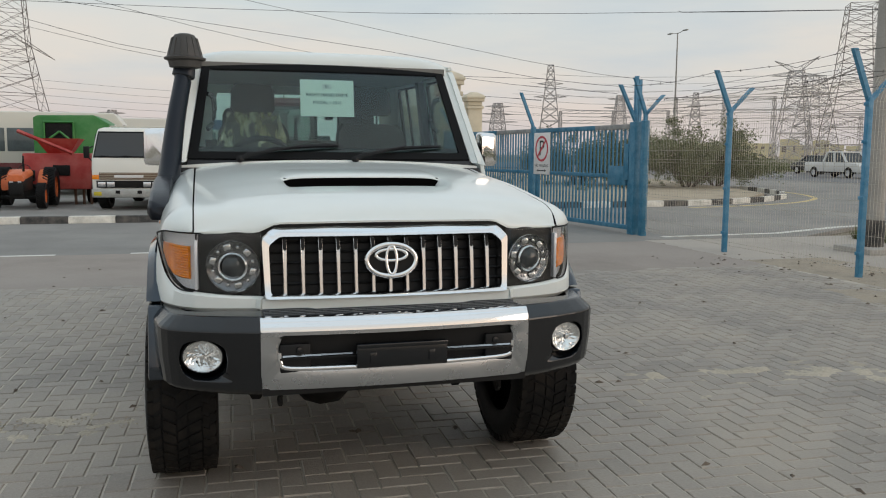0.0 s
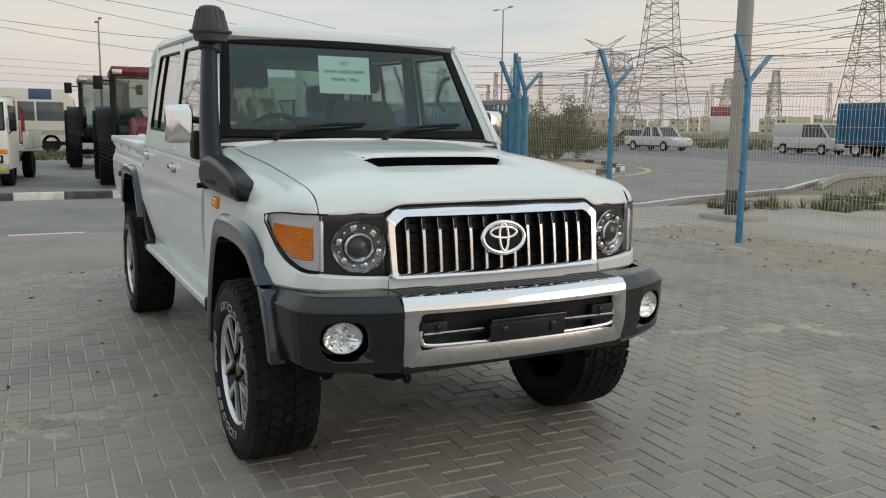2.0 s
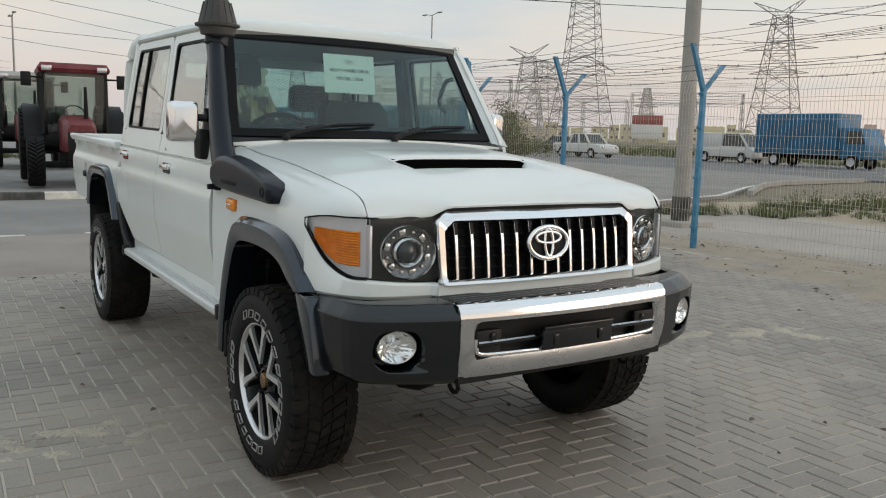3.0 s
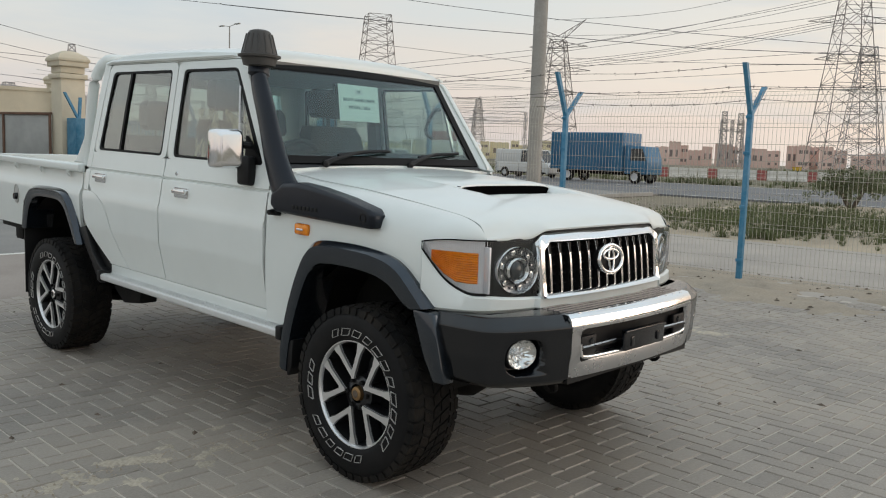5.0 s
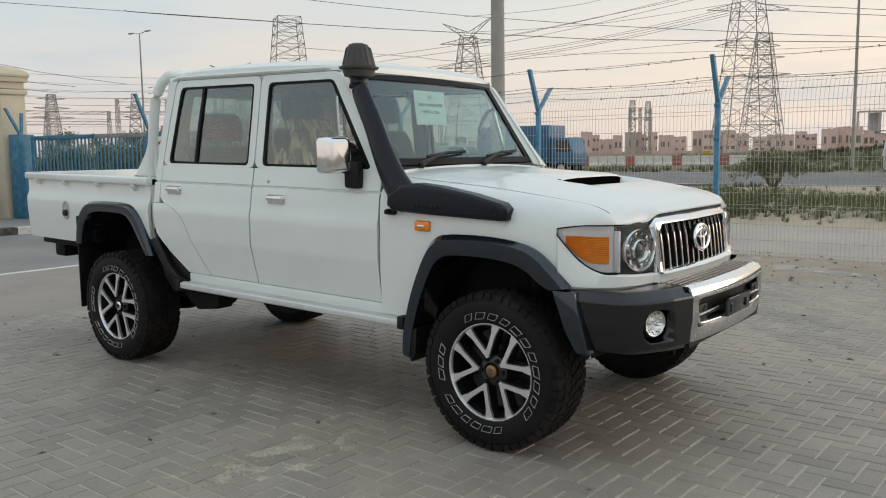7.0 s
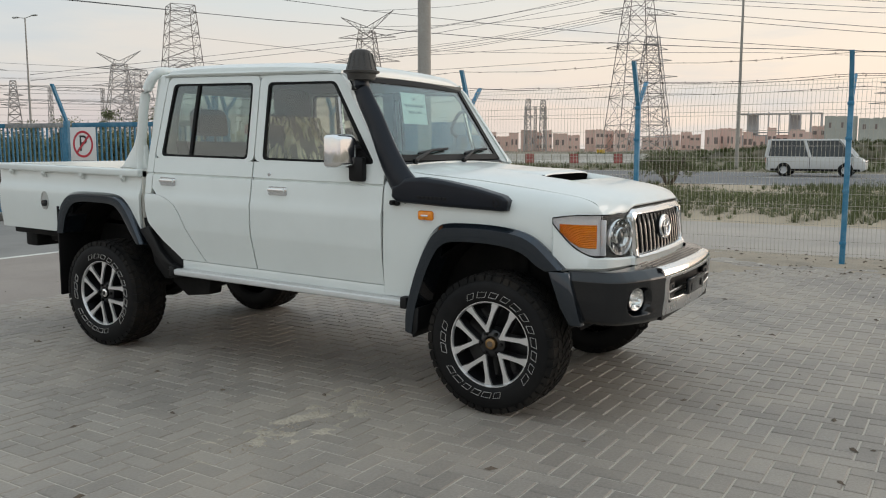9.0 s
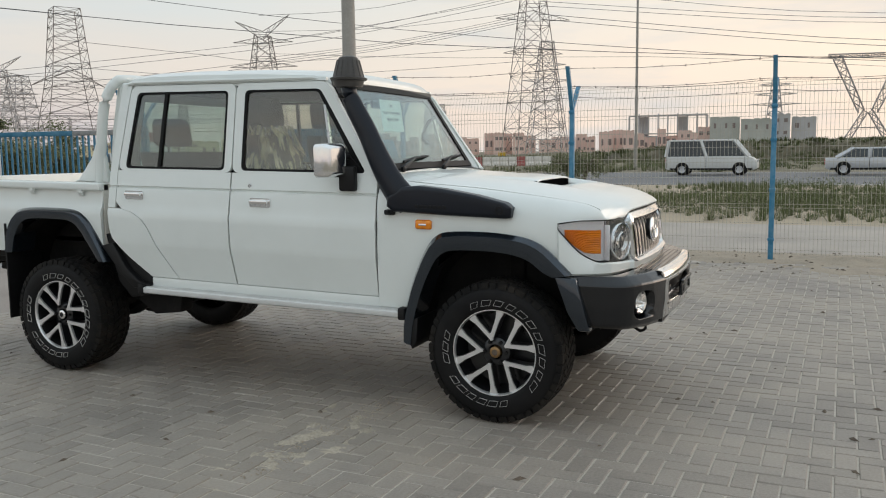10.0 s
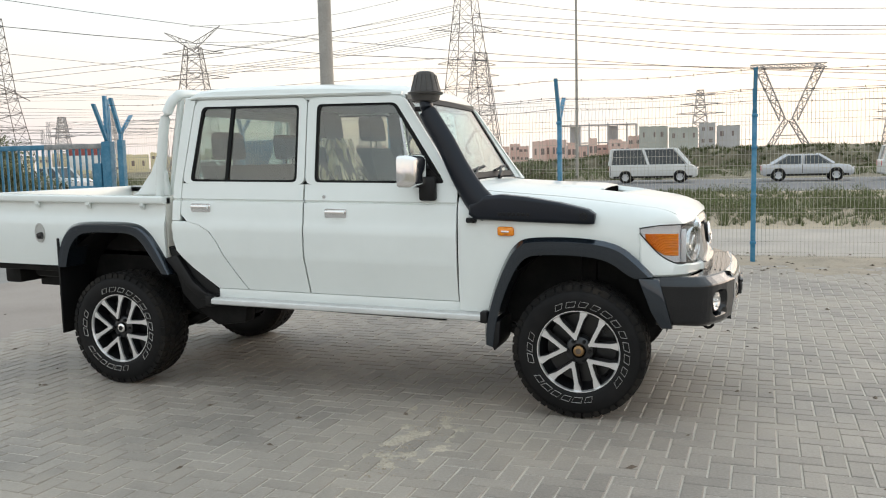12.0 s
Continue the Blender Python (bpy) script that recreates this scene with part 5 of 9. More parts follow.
def bump_sect(u):
    """Section of the bumper: (offset inward, z) from the top back edge to the bottom back edge."""
    dz = interp(u, [(0, 0), (0.5, 0), (1, -0.005)])
    drop = interp(u, [(0, 0.0), (0.6, 0.0), (1.0, 0.010)])
    ins = interp(u, [(0, 0.20), (0.60, 0.15), (0.8, 0.11), (1.0, 0.075)])
    top = interp(u, [(0.8, 0.055), (1.0, 0.040)])
    a, b = Vector((top - 0.007, 0.8535 + dz)), Vector((0.0035, 0.818 + dz))
    edge = [(ins, 0.858 + dz), (top + 0.006, 0.857 + dz), (top, 0.8565 + dz), tuple(a), tuple(a.lerp(b, 0.10)), tuple(a.lerp(b, 0.90)), tuple(b), (0.0, 0.810 + dz)]
    return edge + [(0.004, 0.70), (0.016, 0.60 + drop), (0.040, 0.575 + drop), (ins, 0.565 + drop)]


def bump_ring(u, s=1, grow=0.0):
    p = bplan(u)
    q = bplan(min(1, u + 0.02)) - bplan(max(0, u - 0.02))
    nrm = Vector((-q.y, q.x)).normalized()
    inn = Vector((-abs(nrm.x), abs(nrm.y))) if p.x > 0.01 else Vector((0, 1))
    return [(s * (p.x + inn.x * (d - grow)), p.y + inn.y * (d - grow), z) for d, z in bump_sect(u)]


for s in (-1, 1):
    bm = bmesh.new()
    rings = []
    for k in range(181):
        r0 = [Vector(p) for p in bump_ring(0.5 + 0.5 * k / 180, s)]
        ring = r0[:8] + [r0[7].lerp(r0[8], j / 30) for j in range(1, 30)] + [r0[8]] + [r0[8].lerp(r0[9], j / 30) for j in range(1, 30)] + r0[9:]
        for p in ring:
            # pocket for the fog lamp, drawn out to a point towards the middle
            x = abs(p.x)
            e = abs((x - 0.704) / (0.084 if x < 0.704 else 0.080)) ** 2.6 + abs((p.z - 0.706) / (0.078 if p.z < 0.706 else 0.070)) ** 2.6
            tip = min((x - 0.588) / 0.10, (p.z - 0.626) / 0.034, (0.640 + 0.62 * (x - 0.588) - p.z) / 0.010, (0.74 - x) / 0.03)
            deep = max(min(1, (1 - e) * 4.0), min(1, max(0, tip)) * min(1, (x - 0.588) / 0.11)) if p.y < -0.55 else 0
            if deep > 0:
                p.y += (max(p.y, -0.684 + 0.2 * (x - 0.704)) - p.y) * deep
        rings.append(ring)
    loft(bm, rings)
    cap = tp("bumper_corner", bm, "plastic", label="dark grey plastic bumper corner", smooth=75)
    # end piece under the flare
    bm = bmesh.new()
    prism(bm, [(-0.33, 0.846), (-0.445, 0.846), (-0.52, 0.572), (-0.455, 0.570), (-0.40, 0.66)], "x", s * 0.845, s * 0.907, 0.010)
    tp("bumper_end", bm, "flare", cap)
    # fog lamp in a dark recess with a lip
    bm = bmesh.new()
    fc = (s * 0.705, -0.736, 0.713)
    lathe(bm, [(0.070, 0.03), (0.069, 0.0), (0.067, -0.004), (0.064, -0.003), (0.062, 0.02)], "y", fc, 32)
    for v in bm.verts:
        v.co.z = 0.713 + (v.co.z - 0.713) * 0.90
        v.co.x = s * (0.705 + (abs(v.co.x) - 0.705) * 1.08)
        v.co.y += (abs(v.co.x) - 0.705) * 0.25
    tp("fog_lamp_bezel", bm, "black", cap)
    # faceted reflector bowl behind a clear dome
    bm = bmesh.new()
    jit = random.Random(31)
    bowl = []
    for r, d in ((0.0, 0.024), (0.010, 0.023), (0.019, 0.020), (0.028, 0.0155), (0.036, 0.0105), (0.044, 0.005), (0.051, 0.0), (0.057, -0.004), (0.063, -0.007)):
        bowl.append([(fc[0] + 1.08 * r * math.cos(k * math.tau / 36), fc[1] + d + (jit.uniform(-0.0020, 0.0020) if 0 < r < 0.06 else 0) + 1.08 * 0.25 * s * r * math.cos(k * math.tau / 36), fc[2] + 0.90 * r * math.sin(k * math.tau / 36)) for k in range(36)])
    loft(bm, bowl, True, False)
    fog = tp("fog_lamp", bm, "fog", cap, "round clear fog lamp", 0)
    bm = bmesh.new()
    lathe(bm, [(0.0645, 0.004), (0.0635, -0.006), (0.052, -0.014), (0.034, -0.021), (0.016, -0.025), (0.0, -0.026)], "y", fc, 28)
    for v in bm.verts:
        v.co.z = 0.713 + (v.co.z - 0.713) * 0.90
        v.co.x = s * (0.705 + (abs(v.co.x) - 0.705) * 1.08)
        v.co.y += (abs(v.co.x) - 0.705) * 0.25
    dome = tp("fog_lens", bm, "clear", fog, "clear domed lens", 60)
    dome.visible_shadow = False
    bm = bmesh.new()
    lathe(bm, [(0.012, 0.022), (0.012, -0.008), (0.008, -0.012), (0.0, -0.013)], "y", fc, 12)
    tp("fog_bulb_cap", bm, "chrome", fog)
# chrome centre with an opening
bm = bmesh.new()
o = dense(round_poly([(-0.505, 0.597), (0.505, 0.597), (0.505, 0.812), (-0.505, 0.812)], 0.008, 2), 6)
i = dense(round_poly([(-0.440, 0.675), (0.440, 0.675), (0.440, 0.796), (-0.440, 0.796)], 0.035, 2), 6)
by = lambda x: -0.870 + 0.033 * (abs(x) / 0.505) ** 2
ringsC = [[(p[0], by(p[0]) + d + 0.020 * max(0, (0.70 - p[1]) / 0.1), p[1]) for p in l] for l, d in ((o, 0.03), (o, 0.0), ([tuple(Vector(a).lerp(Vector(b), 0.8)) for a, b in zip(o, i)], 0.0), (i, 0.012), (i, 0.07))]
loft(bm, ringsC, True, False)
chrome_c = tp("bumper_centre", bm, "satin", label="satin chrome bumper centre with lower intake", smooth=45)
bm = bmesh.new()
rows = [[(x * 0.0505, by(x * 0.0505) + d, z) for x in range(-10, 11)] for d, z in ((0.003, 0.812), (0.006, 0.835), (0.022, 0.856), (0.055, 0.860))]
sheet(bm, rows, 0.012, lambda p: (0, 0.6, -0.6))
for k in range(13):
    box(bm, -0.43 + k * 0.0717 - 0.006, -0.818, 0.858, -0.43 + k * 0.0717 + 0.006, -0.810, 0.8615, 0.001)
tp("bumper_top_trim", bm, "chrome", chrome_c, "bright chrome upper edge", 50)
bm = bmesh.new()
rows = [[(x * 0.0505, -0.815 + d, z) for x in range(-10, 11)] for d, z in ((0.0, 0.855), (0.20, 0.858), (0.21, 0.80))]
sheet(bm, rows, 0.012, lambda p: (0, 0, -1))
tp("bumper_step", bm, "plastic", chrome_c)
for k in range(5):
    bm = bmesh.new()
    tube(bm, [(-0.49, -0.785 + 0.028 * k, 0.8575), (0.49, -0.785 + 0.028 * k, 0.8575)], 0.005, 6)
    tp("step_rib", bm, "plastic", chrome_c)
bm = bmesh.new()
box(bm, -0.47, -0.81, 0.62, 0.47, -0.80, 0.80)
box(bm, -0.44, -0.845, 0.708, 0.44, -0.825, 0.716, 0.002)
box(bm, -0.50, -0.82, 0.575, 0.50, -0.55, 0.602)
for s in (-1, 1):
    box(bm, s * 0.385 - 0.055, -0.84, 0.66, s * 0.385 + 0.055, -0.82, 0.765, 0.006)
tp("intake_back", bm, "black", chrome_c)
for s in (-1, 1):
    bm = bmesh.new()
    lathe(bm, [(0, -0.006), (0.012, -0.004), (0.014, 0.004)], "y", (s * 0.37, -0.842, 0.742), 12)
    tp("intake_bolt", bm, "plastic", chrome_c)
    bm = bmesh.new()
    tube(bm, [(s * 0.18, -0.84, 0.72), (s * 0.43, -0.84, 0.72)], 0.005, 4)
    tp("intake_rod", bm, "satin", chrome_c)
bm = bmesh.new()
tube(bm, smooth_line([(-0.440, by(0.44) + 0.012, 0.735), (-0.436, by(0.436) + 0.010, 0.700), (-0.405, by(0.4) + 0.010, 0.678), (-0.2, by(0.2) + 0.010, 0.675), (0, by(0) + 0.010, 0.675), (0.2, by(0.2) + 0.010, 0.675), (0.405, by(0.4) + 0.010, 0.678), (0.436, by(0.436) + 0.010, 0.700), (0.440, by(0.44) + 0.012, 0.735)], 40), 0.009, 8)
tp("intake_lip", bm, "chrome", chrome_c, "bright rolled lower lip", 60)
bm = bmesh.new()
box(bm, -0.170, -0.880, 0.672, 0.170, -0.860, 0.762, 0.006)
box(bm, -0.170, -0.887, 0.746, 0.170, -0.860, 0.762, 0.003)
for x in (-0.11, 0.11):
    box(bm, x - 0.012, -0.885, 0.690, x + 0.012, -0.865, 0.730, 0.002)
tp("plate_holder", bm, "plastic", chrome_c, "empty black number-plate holder")
# brush-guard underside and tow hooks
for s in (-1, 1):
    bm = bmesh.new()
    tube(bm, smooth_line([(s * 0.43, -0.62, 0.57), (s * 0.43, -0.70, 0.55), (s * 0.43, -0.72, 0.52), (s * 0.43, -0.69, 0.50), (s * 0.43, -0.66, 0.52)], 9), 0.009, 6)
    tp("tow_hook", bm, "under")

# ---- snorkel on the right wing ----
bm = bmesh.new()
pts = [(0.60, 1.152), (0.30, 1.143), (-0.060, 1.138), (-0.092, 1.143), (-0.098, 1.196), (-0.06, 1.222), (0.10, 1.258), (0.30, 1.288), (0.44, 1.300), (0.55, 1.290), (0.635, 1.235), (0.64, 1.18)]
t3 = bmesh.new()
f_in = [t3.verts.new((-0.835, y, z)) for y, z in pts]
f_md = [t3.verts.new((-0.905, y, z)) for y, z in pts]
cy, cz = 0.3, 1.215
f_out = [t3.verts.new((-0.918, y + (cy - y) * 0.05, z + (cz - z) * 0.22)) for y, z in pts]
n = len(pts)
for a, b in ((f_in, f_md), (f_md, f_out)):
    for k in range(n):
        t3.faces.new((a[k], a[(k + 1) % n], b[(k + 1) % n], b[k]))
t3.faces.new(f_out)
t3.faces.new(f_in[::-1])
bmesh.ops.recalc_face_normals(t3, faces=t3.faces[:])
bevel(t3, [e for e in t3.edges if max(v.co.x for v in e.verts) < -0.85], 0.020, 4)
merge(bm, t3)
snork = tp("snorkel", bm, "snorkel", label="black plastic raised air-intake snorkel", smooth=60)
bm = bmesh.new()
path = smooth_line([(-0.865, 0.52, 1.20), (-0.858, 0.60, 1.27), (-0.842, 0.70, 1.42), (-0.818, 0.80, 1.60), (-0.790, 0.905, 1.76), (-0.778, 0.930, 1.83), (-0.775, 0.935, 1.88)], 22)
rr = [interp(k / 21, [(0, 0.070), (0.12, 0.080), (0.28, 0.070), (0.45, 0.062), (0.85, 0.053), (1.0, 0.050)]) for k in range(22)]
tube(bm, path, rr, 18, flat=(0.72, 1.08))
tp("snorkel_pipe", bm, "snorkel", snork, smooth=60)
bm = bmesh.new()
hc = (-0.772, 0.935, 0)
lathe(bm, [(0.0, 1.845), (0.052, 1.845), (0.080, 1.852), (0.088, 1.885), (0.106, 1.892), (0.108, 1.902), (0.090, 1.908), (0.084, 1.93), (0.066, 1.995), (0.052, 2.020), (0.030, 2.028), (0.0, 2.030)], "z", hc, 28)
for k in range(14):
    a = k * math.tau / 14
    b2 = bmesh.new()
    tube(b2, [(hc[0] + 0.089 * math.cos(a), hc[1] + 0.089 * math.sin(a), 1.908), (hc[0] + 0.064 * math.cos(a), hc[1] + 0.064 * math.sin(a), 2.005)], 0.004, 4)
    tp("head_rib", b2, "head", snork)
tp("snorkel_head", bm, "head", snork, "ribbed mushroom air-intake head")
bm = bmesh.new()
lathe(bm, [(0.0, -0.914), (0.013, -0.914), (0.015, -0.921), (0.021, -0.921), (0.023, -0.912)], "x", (0, -0.035, 1.182), 16)
tp("snorkel_bolt", bm, "black", snork)
bm = bmesh.new()
lathe(bm, [(0.0, -0.925), (0.012, -0.925), (0.014, -0.90)], "x", (0, 0.63, 1.146), 12)
box(bm, -0.90, 0.60, 1.13, -0.83, 0.66, 1.16, 0.008)
tp("snorkel_bracket", bm, "black", snork)
bm = bmesh.new()
box(bm, -0.775, 0.95, 1.79, -0.73, 1.01, 1.82, 0.006)
tp("snorkel_bracket", bm, "black", snork)
# raised mark on the base: plain bars
bm = bmesh.new()
for k in range(7):
    box(bm, -0.9215, 0.27 + k * 0.028, 1.178, -0.9175, 0.29 + k * 0.028, 1.196, 0.002)
tp("raised_mark", bm, "black", snork)

# ---- bed, sports bar ----
for s in (-1, 1):
    bm = bmesh.new()
    archR = [(2.79, 0.752), (2.82, 0.76), (2.91, 0.92), (2.98, 1.01), (3.06, 1.03), (3.42, 1.03), (3.51, 1.0), (3.60, 0.85), (3.64, 0.752), (4.42, 0.752)]
    rows = []
    for y in (2.795, 2.82, 2.86, 2.91, 2.98, 3.06, 3.2, 3.32, 3.42, 3.51, 3.57, 3.60, 3.645, 3.8, 4.1, 4.40, 4.43):
        zl = interp(y, archR)
        row = [(s * interp(zl, [(0.75, 0.856), (1.0, 0.875)]), y, zl)]
        for z, x in ((0.86, 0.872), (0.95, 0.878), (1.04, 0.880), (1.075, 0.876), (1.10, 0.862), (1.14, 0.853), (1.205, 0.850)):
            row.append((s * x, y, max(z, zl + 0.004 * (1 + (z - 0.75)))))
        rows.append(row)
    sheet(bm, rows, 0.02, lambda p: (-s, 0, 0))
    bed_side = tp("bed_side", bm, "white", label="white pickup bed side")
    bm = bmesh.new()
    prism(bm, [(s * 0.845, 1.202), (s * 0.880, 1.205), (s * 0.886, 1.215), (s * 0.886, 1.248), (s * 0.878, 1.256), (s * 0.800, 1.256), (s * 0.800, 1.20)], "y", 2.79, 4.435, 0.005)
    for y in (2.95, 3.40, 3.85, 4.25):
        prism(bm, [(s * 0.866, 1.165), (s * 0.886, 1.19), (s * 0.886, 1.21), (s * 0.866, 1.21)], "y", y, y + 0.03)
    tp("bed_rail", bm, "white", bed_side)
    if s < 0:
        # fuel filler cup
        bm = bmesh.new()
        pl = [(3.855 + 0.045 * math.cos(k * math.tau / 20), 0.985 + 0.07 * math.sin(k * math.tau / 20)) for k in range(20)]
        inn = [(3.855 + 0.036 * math.cos(k * math.tau / 20), 0.985 + 0.06 * math.sin(k * math.tau / 20)) for k in range(20)]
        ring_plate(bm, pl, inn, lambda p: (-0.884, p[0], p[1]), lambda p: (-0.870, p[0], p[1]))
        prism(bm, inn, "x", -0.880, -0.8795)
        cup = tp("fuel_filler", bm, "greyrecess", bed_side, "recessed fuel filler cup")
        bm = bmesh.new()
        lathe(bm, [(0, -0.906), (0.022, -0.904), (0.026, -0.880)], "x", (0, 3.845, 0.965), 16)
        tp("fuel_cap", bm, "plastic", cup)
bm = bmesh.new()
box(bm, -0.50, 2.79, 0.80, 0.50, 4.42, 0.83)
box(bm, -0.845, 3.74, 0.80, 0.845, 4.42, 0.829)
box(bm, -0.845, 2.79, 0.80, 0.845, 2.82, 1.25, 0.004)
for s in (-1, 1):
    box(bm, min(s * 0.80, s * 0.82), 2.8, 1.06, max(s * 0.80, s * 0.82), 4.42, 1.25)
    box(bm, min(s * 0.49, s * 0.81), 2.70, 1.015, max(s * 0.49, s * 0.81), 3.74, 1.07, 0.01)
tp("bed_tub", bm, "white_in", label="white pickup bed interior")
bm = bmesh.new()
box(bm, -0.85, 4.42, 0.80, 0.85, 4.455, 1.255, 0.008)
box(bm, -0.70, 4.455, 0.90, 0.70, 4.46, 1.18, 0.004)
tp("tailgate", bm, "white", label="white steel tailgate")
bm = bmesh.new()
w = 0.735
hoop = [(-w - 0.03, 2.895, 1.25), (-w - 0.03, 2.868, 1.50), (-w - 0.02, 2.838, 1.74), (-w - 0.002, 2.800, 1.86), (-w + 0.03, 2.768, 1.922), (-w + 0.12, 2.748, 1.948), (0, 2.745, 1.952)]
half = smooth_line(hoop, 22)
full = half + [Vector((-p.x, p.y, p.z)) for p in reversed(half[:-1])]
tube(bm, full, 0.034, 14)
for s in (-1, 1):
    prism(bm, [(2.82, 1.255), (3.13, 1.255), (3.08, 1.275), (2.955, 1.42), (2.90, 1.54), (2.84, 1.42)], "x", s * 0.735, s * 0.775, 0.012)
    tube(bm, [(s * 0.70, 2.84, 1.26), (s * 0.70, 2.79, 1.6), (s * 0.66, 2.75, 1.95)], 0.022, 8)
tp("sports_bar", bm, "white", label="white tubular sports bar behind the cab", smooth=60)

# ---- chassis, axles ----
bm = bmesh.new()
for s in (-1, 1):
    box(bm, s * 0.42 - 0.04, -0.62, 0.53, s * 0.42 + 0.04, 4.30, 0.66, 0.01)
    tube(bm, [(s * 0.50, 2.55, 0.52), (s * 0.50, 2.9, 0.34), (s * 0.50, 3.18, 0.30), (s * 0.50, 3.6, 0.36), (s * 0.50, 3.95, 0.55)], 0.045, 6)
    tube(bm, [(s * 0.48, 0.05, 0.32), (s * 0.46, 0.45, 0.42), (s * 0.45, 0.85, 0.52)], 0.035, 6)
    tube(bm, [(s * 0.50, 0.0, 0.40), (s * 0.47, 0.0, 0.95)], 0.06, 8)
box(bm, -0.45, 4.22, 0.60, 0.45, 4.30, 0.74, 0.01)
box(bm, -0.70, 4.25, 0.58, 0.70, 4.40, 0.72, 0.02)
for y in (0.8, 1.6, 2.4, 3.6):
    box(bm, -0.44, y, 0.54, 0.44, y + 0.08, 0.62)
box(bm, -0.30, 0.35, 0.42, 0.20, 1.30, 0.66, 0.05)
box(bm, 0.25, 2.60, 0.42, 0.70, 3.5, 0.62, 0.04)
tube(bm, [(0.05, 1.1, 0.48), (0.05, 3.1, 0.42)], 0.04, 8)
tube(bm, [(-0.30, 1.0, 0.45), (-0.34, 2.3, 0.47), (-0.34, 2.9, 0.62)], 0.035, 8)
box(bm, -0.62, 3.72, 0.62, -0.20, 4.20, 0.78, 0.03)
box(bm, -0.80, 3.78, 0.70, -0.40, 4.38, 0.76, 0.01)
tp("chassis", bm, "under", label="black ladder chassis")
for yc, off in ((0.0, -0.18), (3.18, 0.0)):
    bm = bmesh.new()
    tube(bm, [(-0.74, yc, 0.43), (0.74, yc, 0.43)], 0.055, 10)
    bmesh.ops.create_icosphere(bm, subdivisions=2, radius=0.16, matrix=Matrix.Translation((off, yc, 0.425)))
    part("axle", bm, M["under"], truck)
bm = bmesh.new()
tube(bm, [(-0.65, -0.25, 0.445), (0.65, -0.25, 0.445)], 0.02, 8)
part("steering_rod", bm, M["under"], truck)

# ---- wheels ----
def spoke_outline(a, w):
    """Outline of one V spoke round angle a: two arms of half width w, joined near the hub."""
    p0, half = Vector((0.082, 0.0)), 0.375
    out = []
    for d in (-1, 1):
        p1 = Vector((0.229 * math.cos(d * half), 0.229 * math.sin(d * half)))
        u = (p1 - p0).normalized()
        n = Vector((-u.y, u.x)) * d
        inner, k = p0.x + 0.78 * w / abs(u.y), p0.lerp(p1, 0.72)
        side = [p0 + Vector((-w * 1.05, d * w * 0.55)), p0 + n * w * 0.80, k + n * w * 0.86, p0.lerp(p1, 0.86) + n * w * 1.25, p1 + n * w * 1.55, p1 - n * w * 1.75, p0.lerp(p1, 0.88) - n * w * 1.3, k - n * w * 0.86, Vector((inner + 0.006, d * 0.005))]
        out += side if d < 0 else side[::-1]
    c, sn = math.cos(a), math.sin(a)
    return [(q.x * c - q.y * sn, q.x * sn + q.y * c) for q in out]


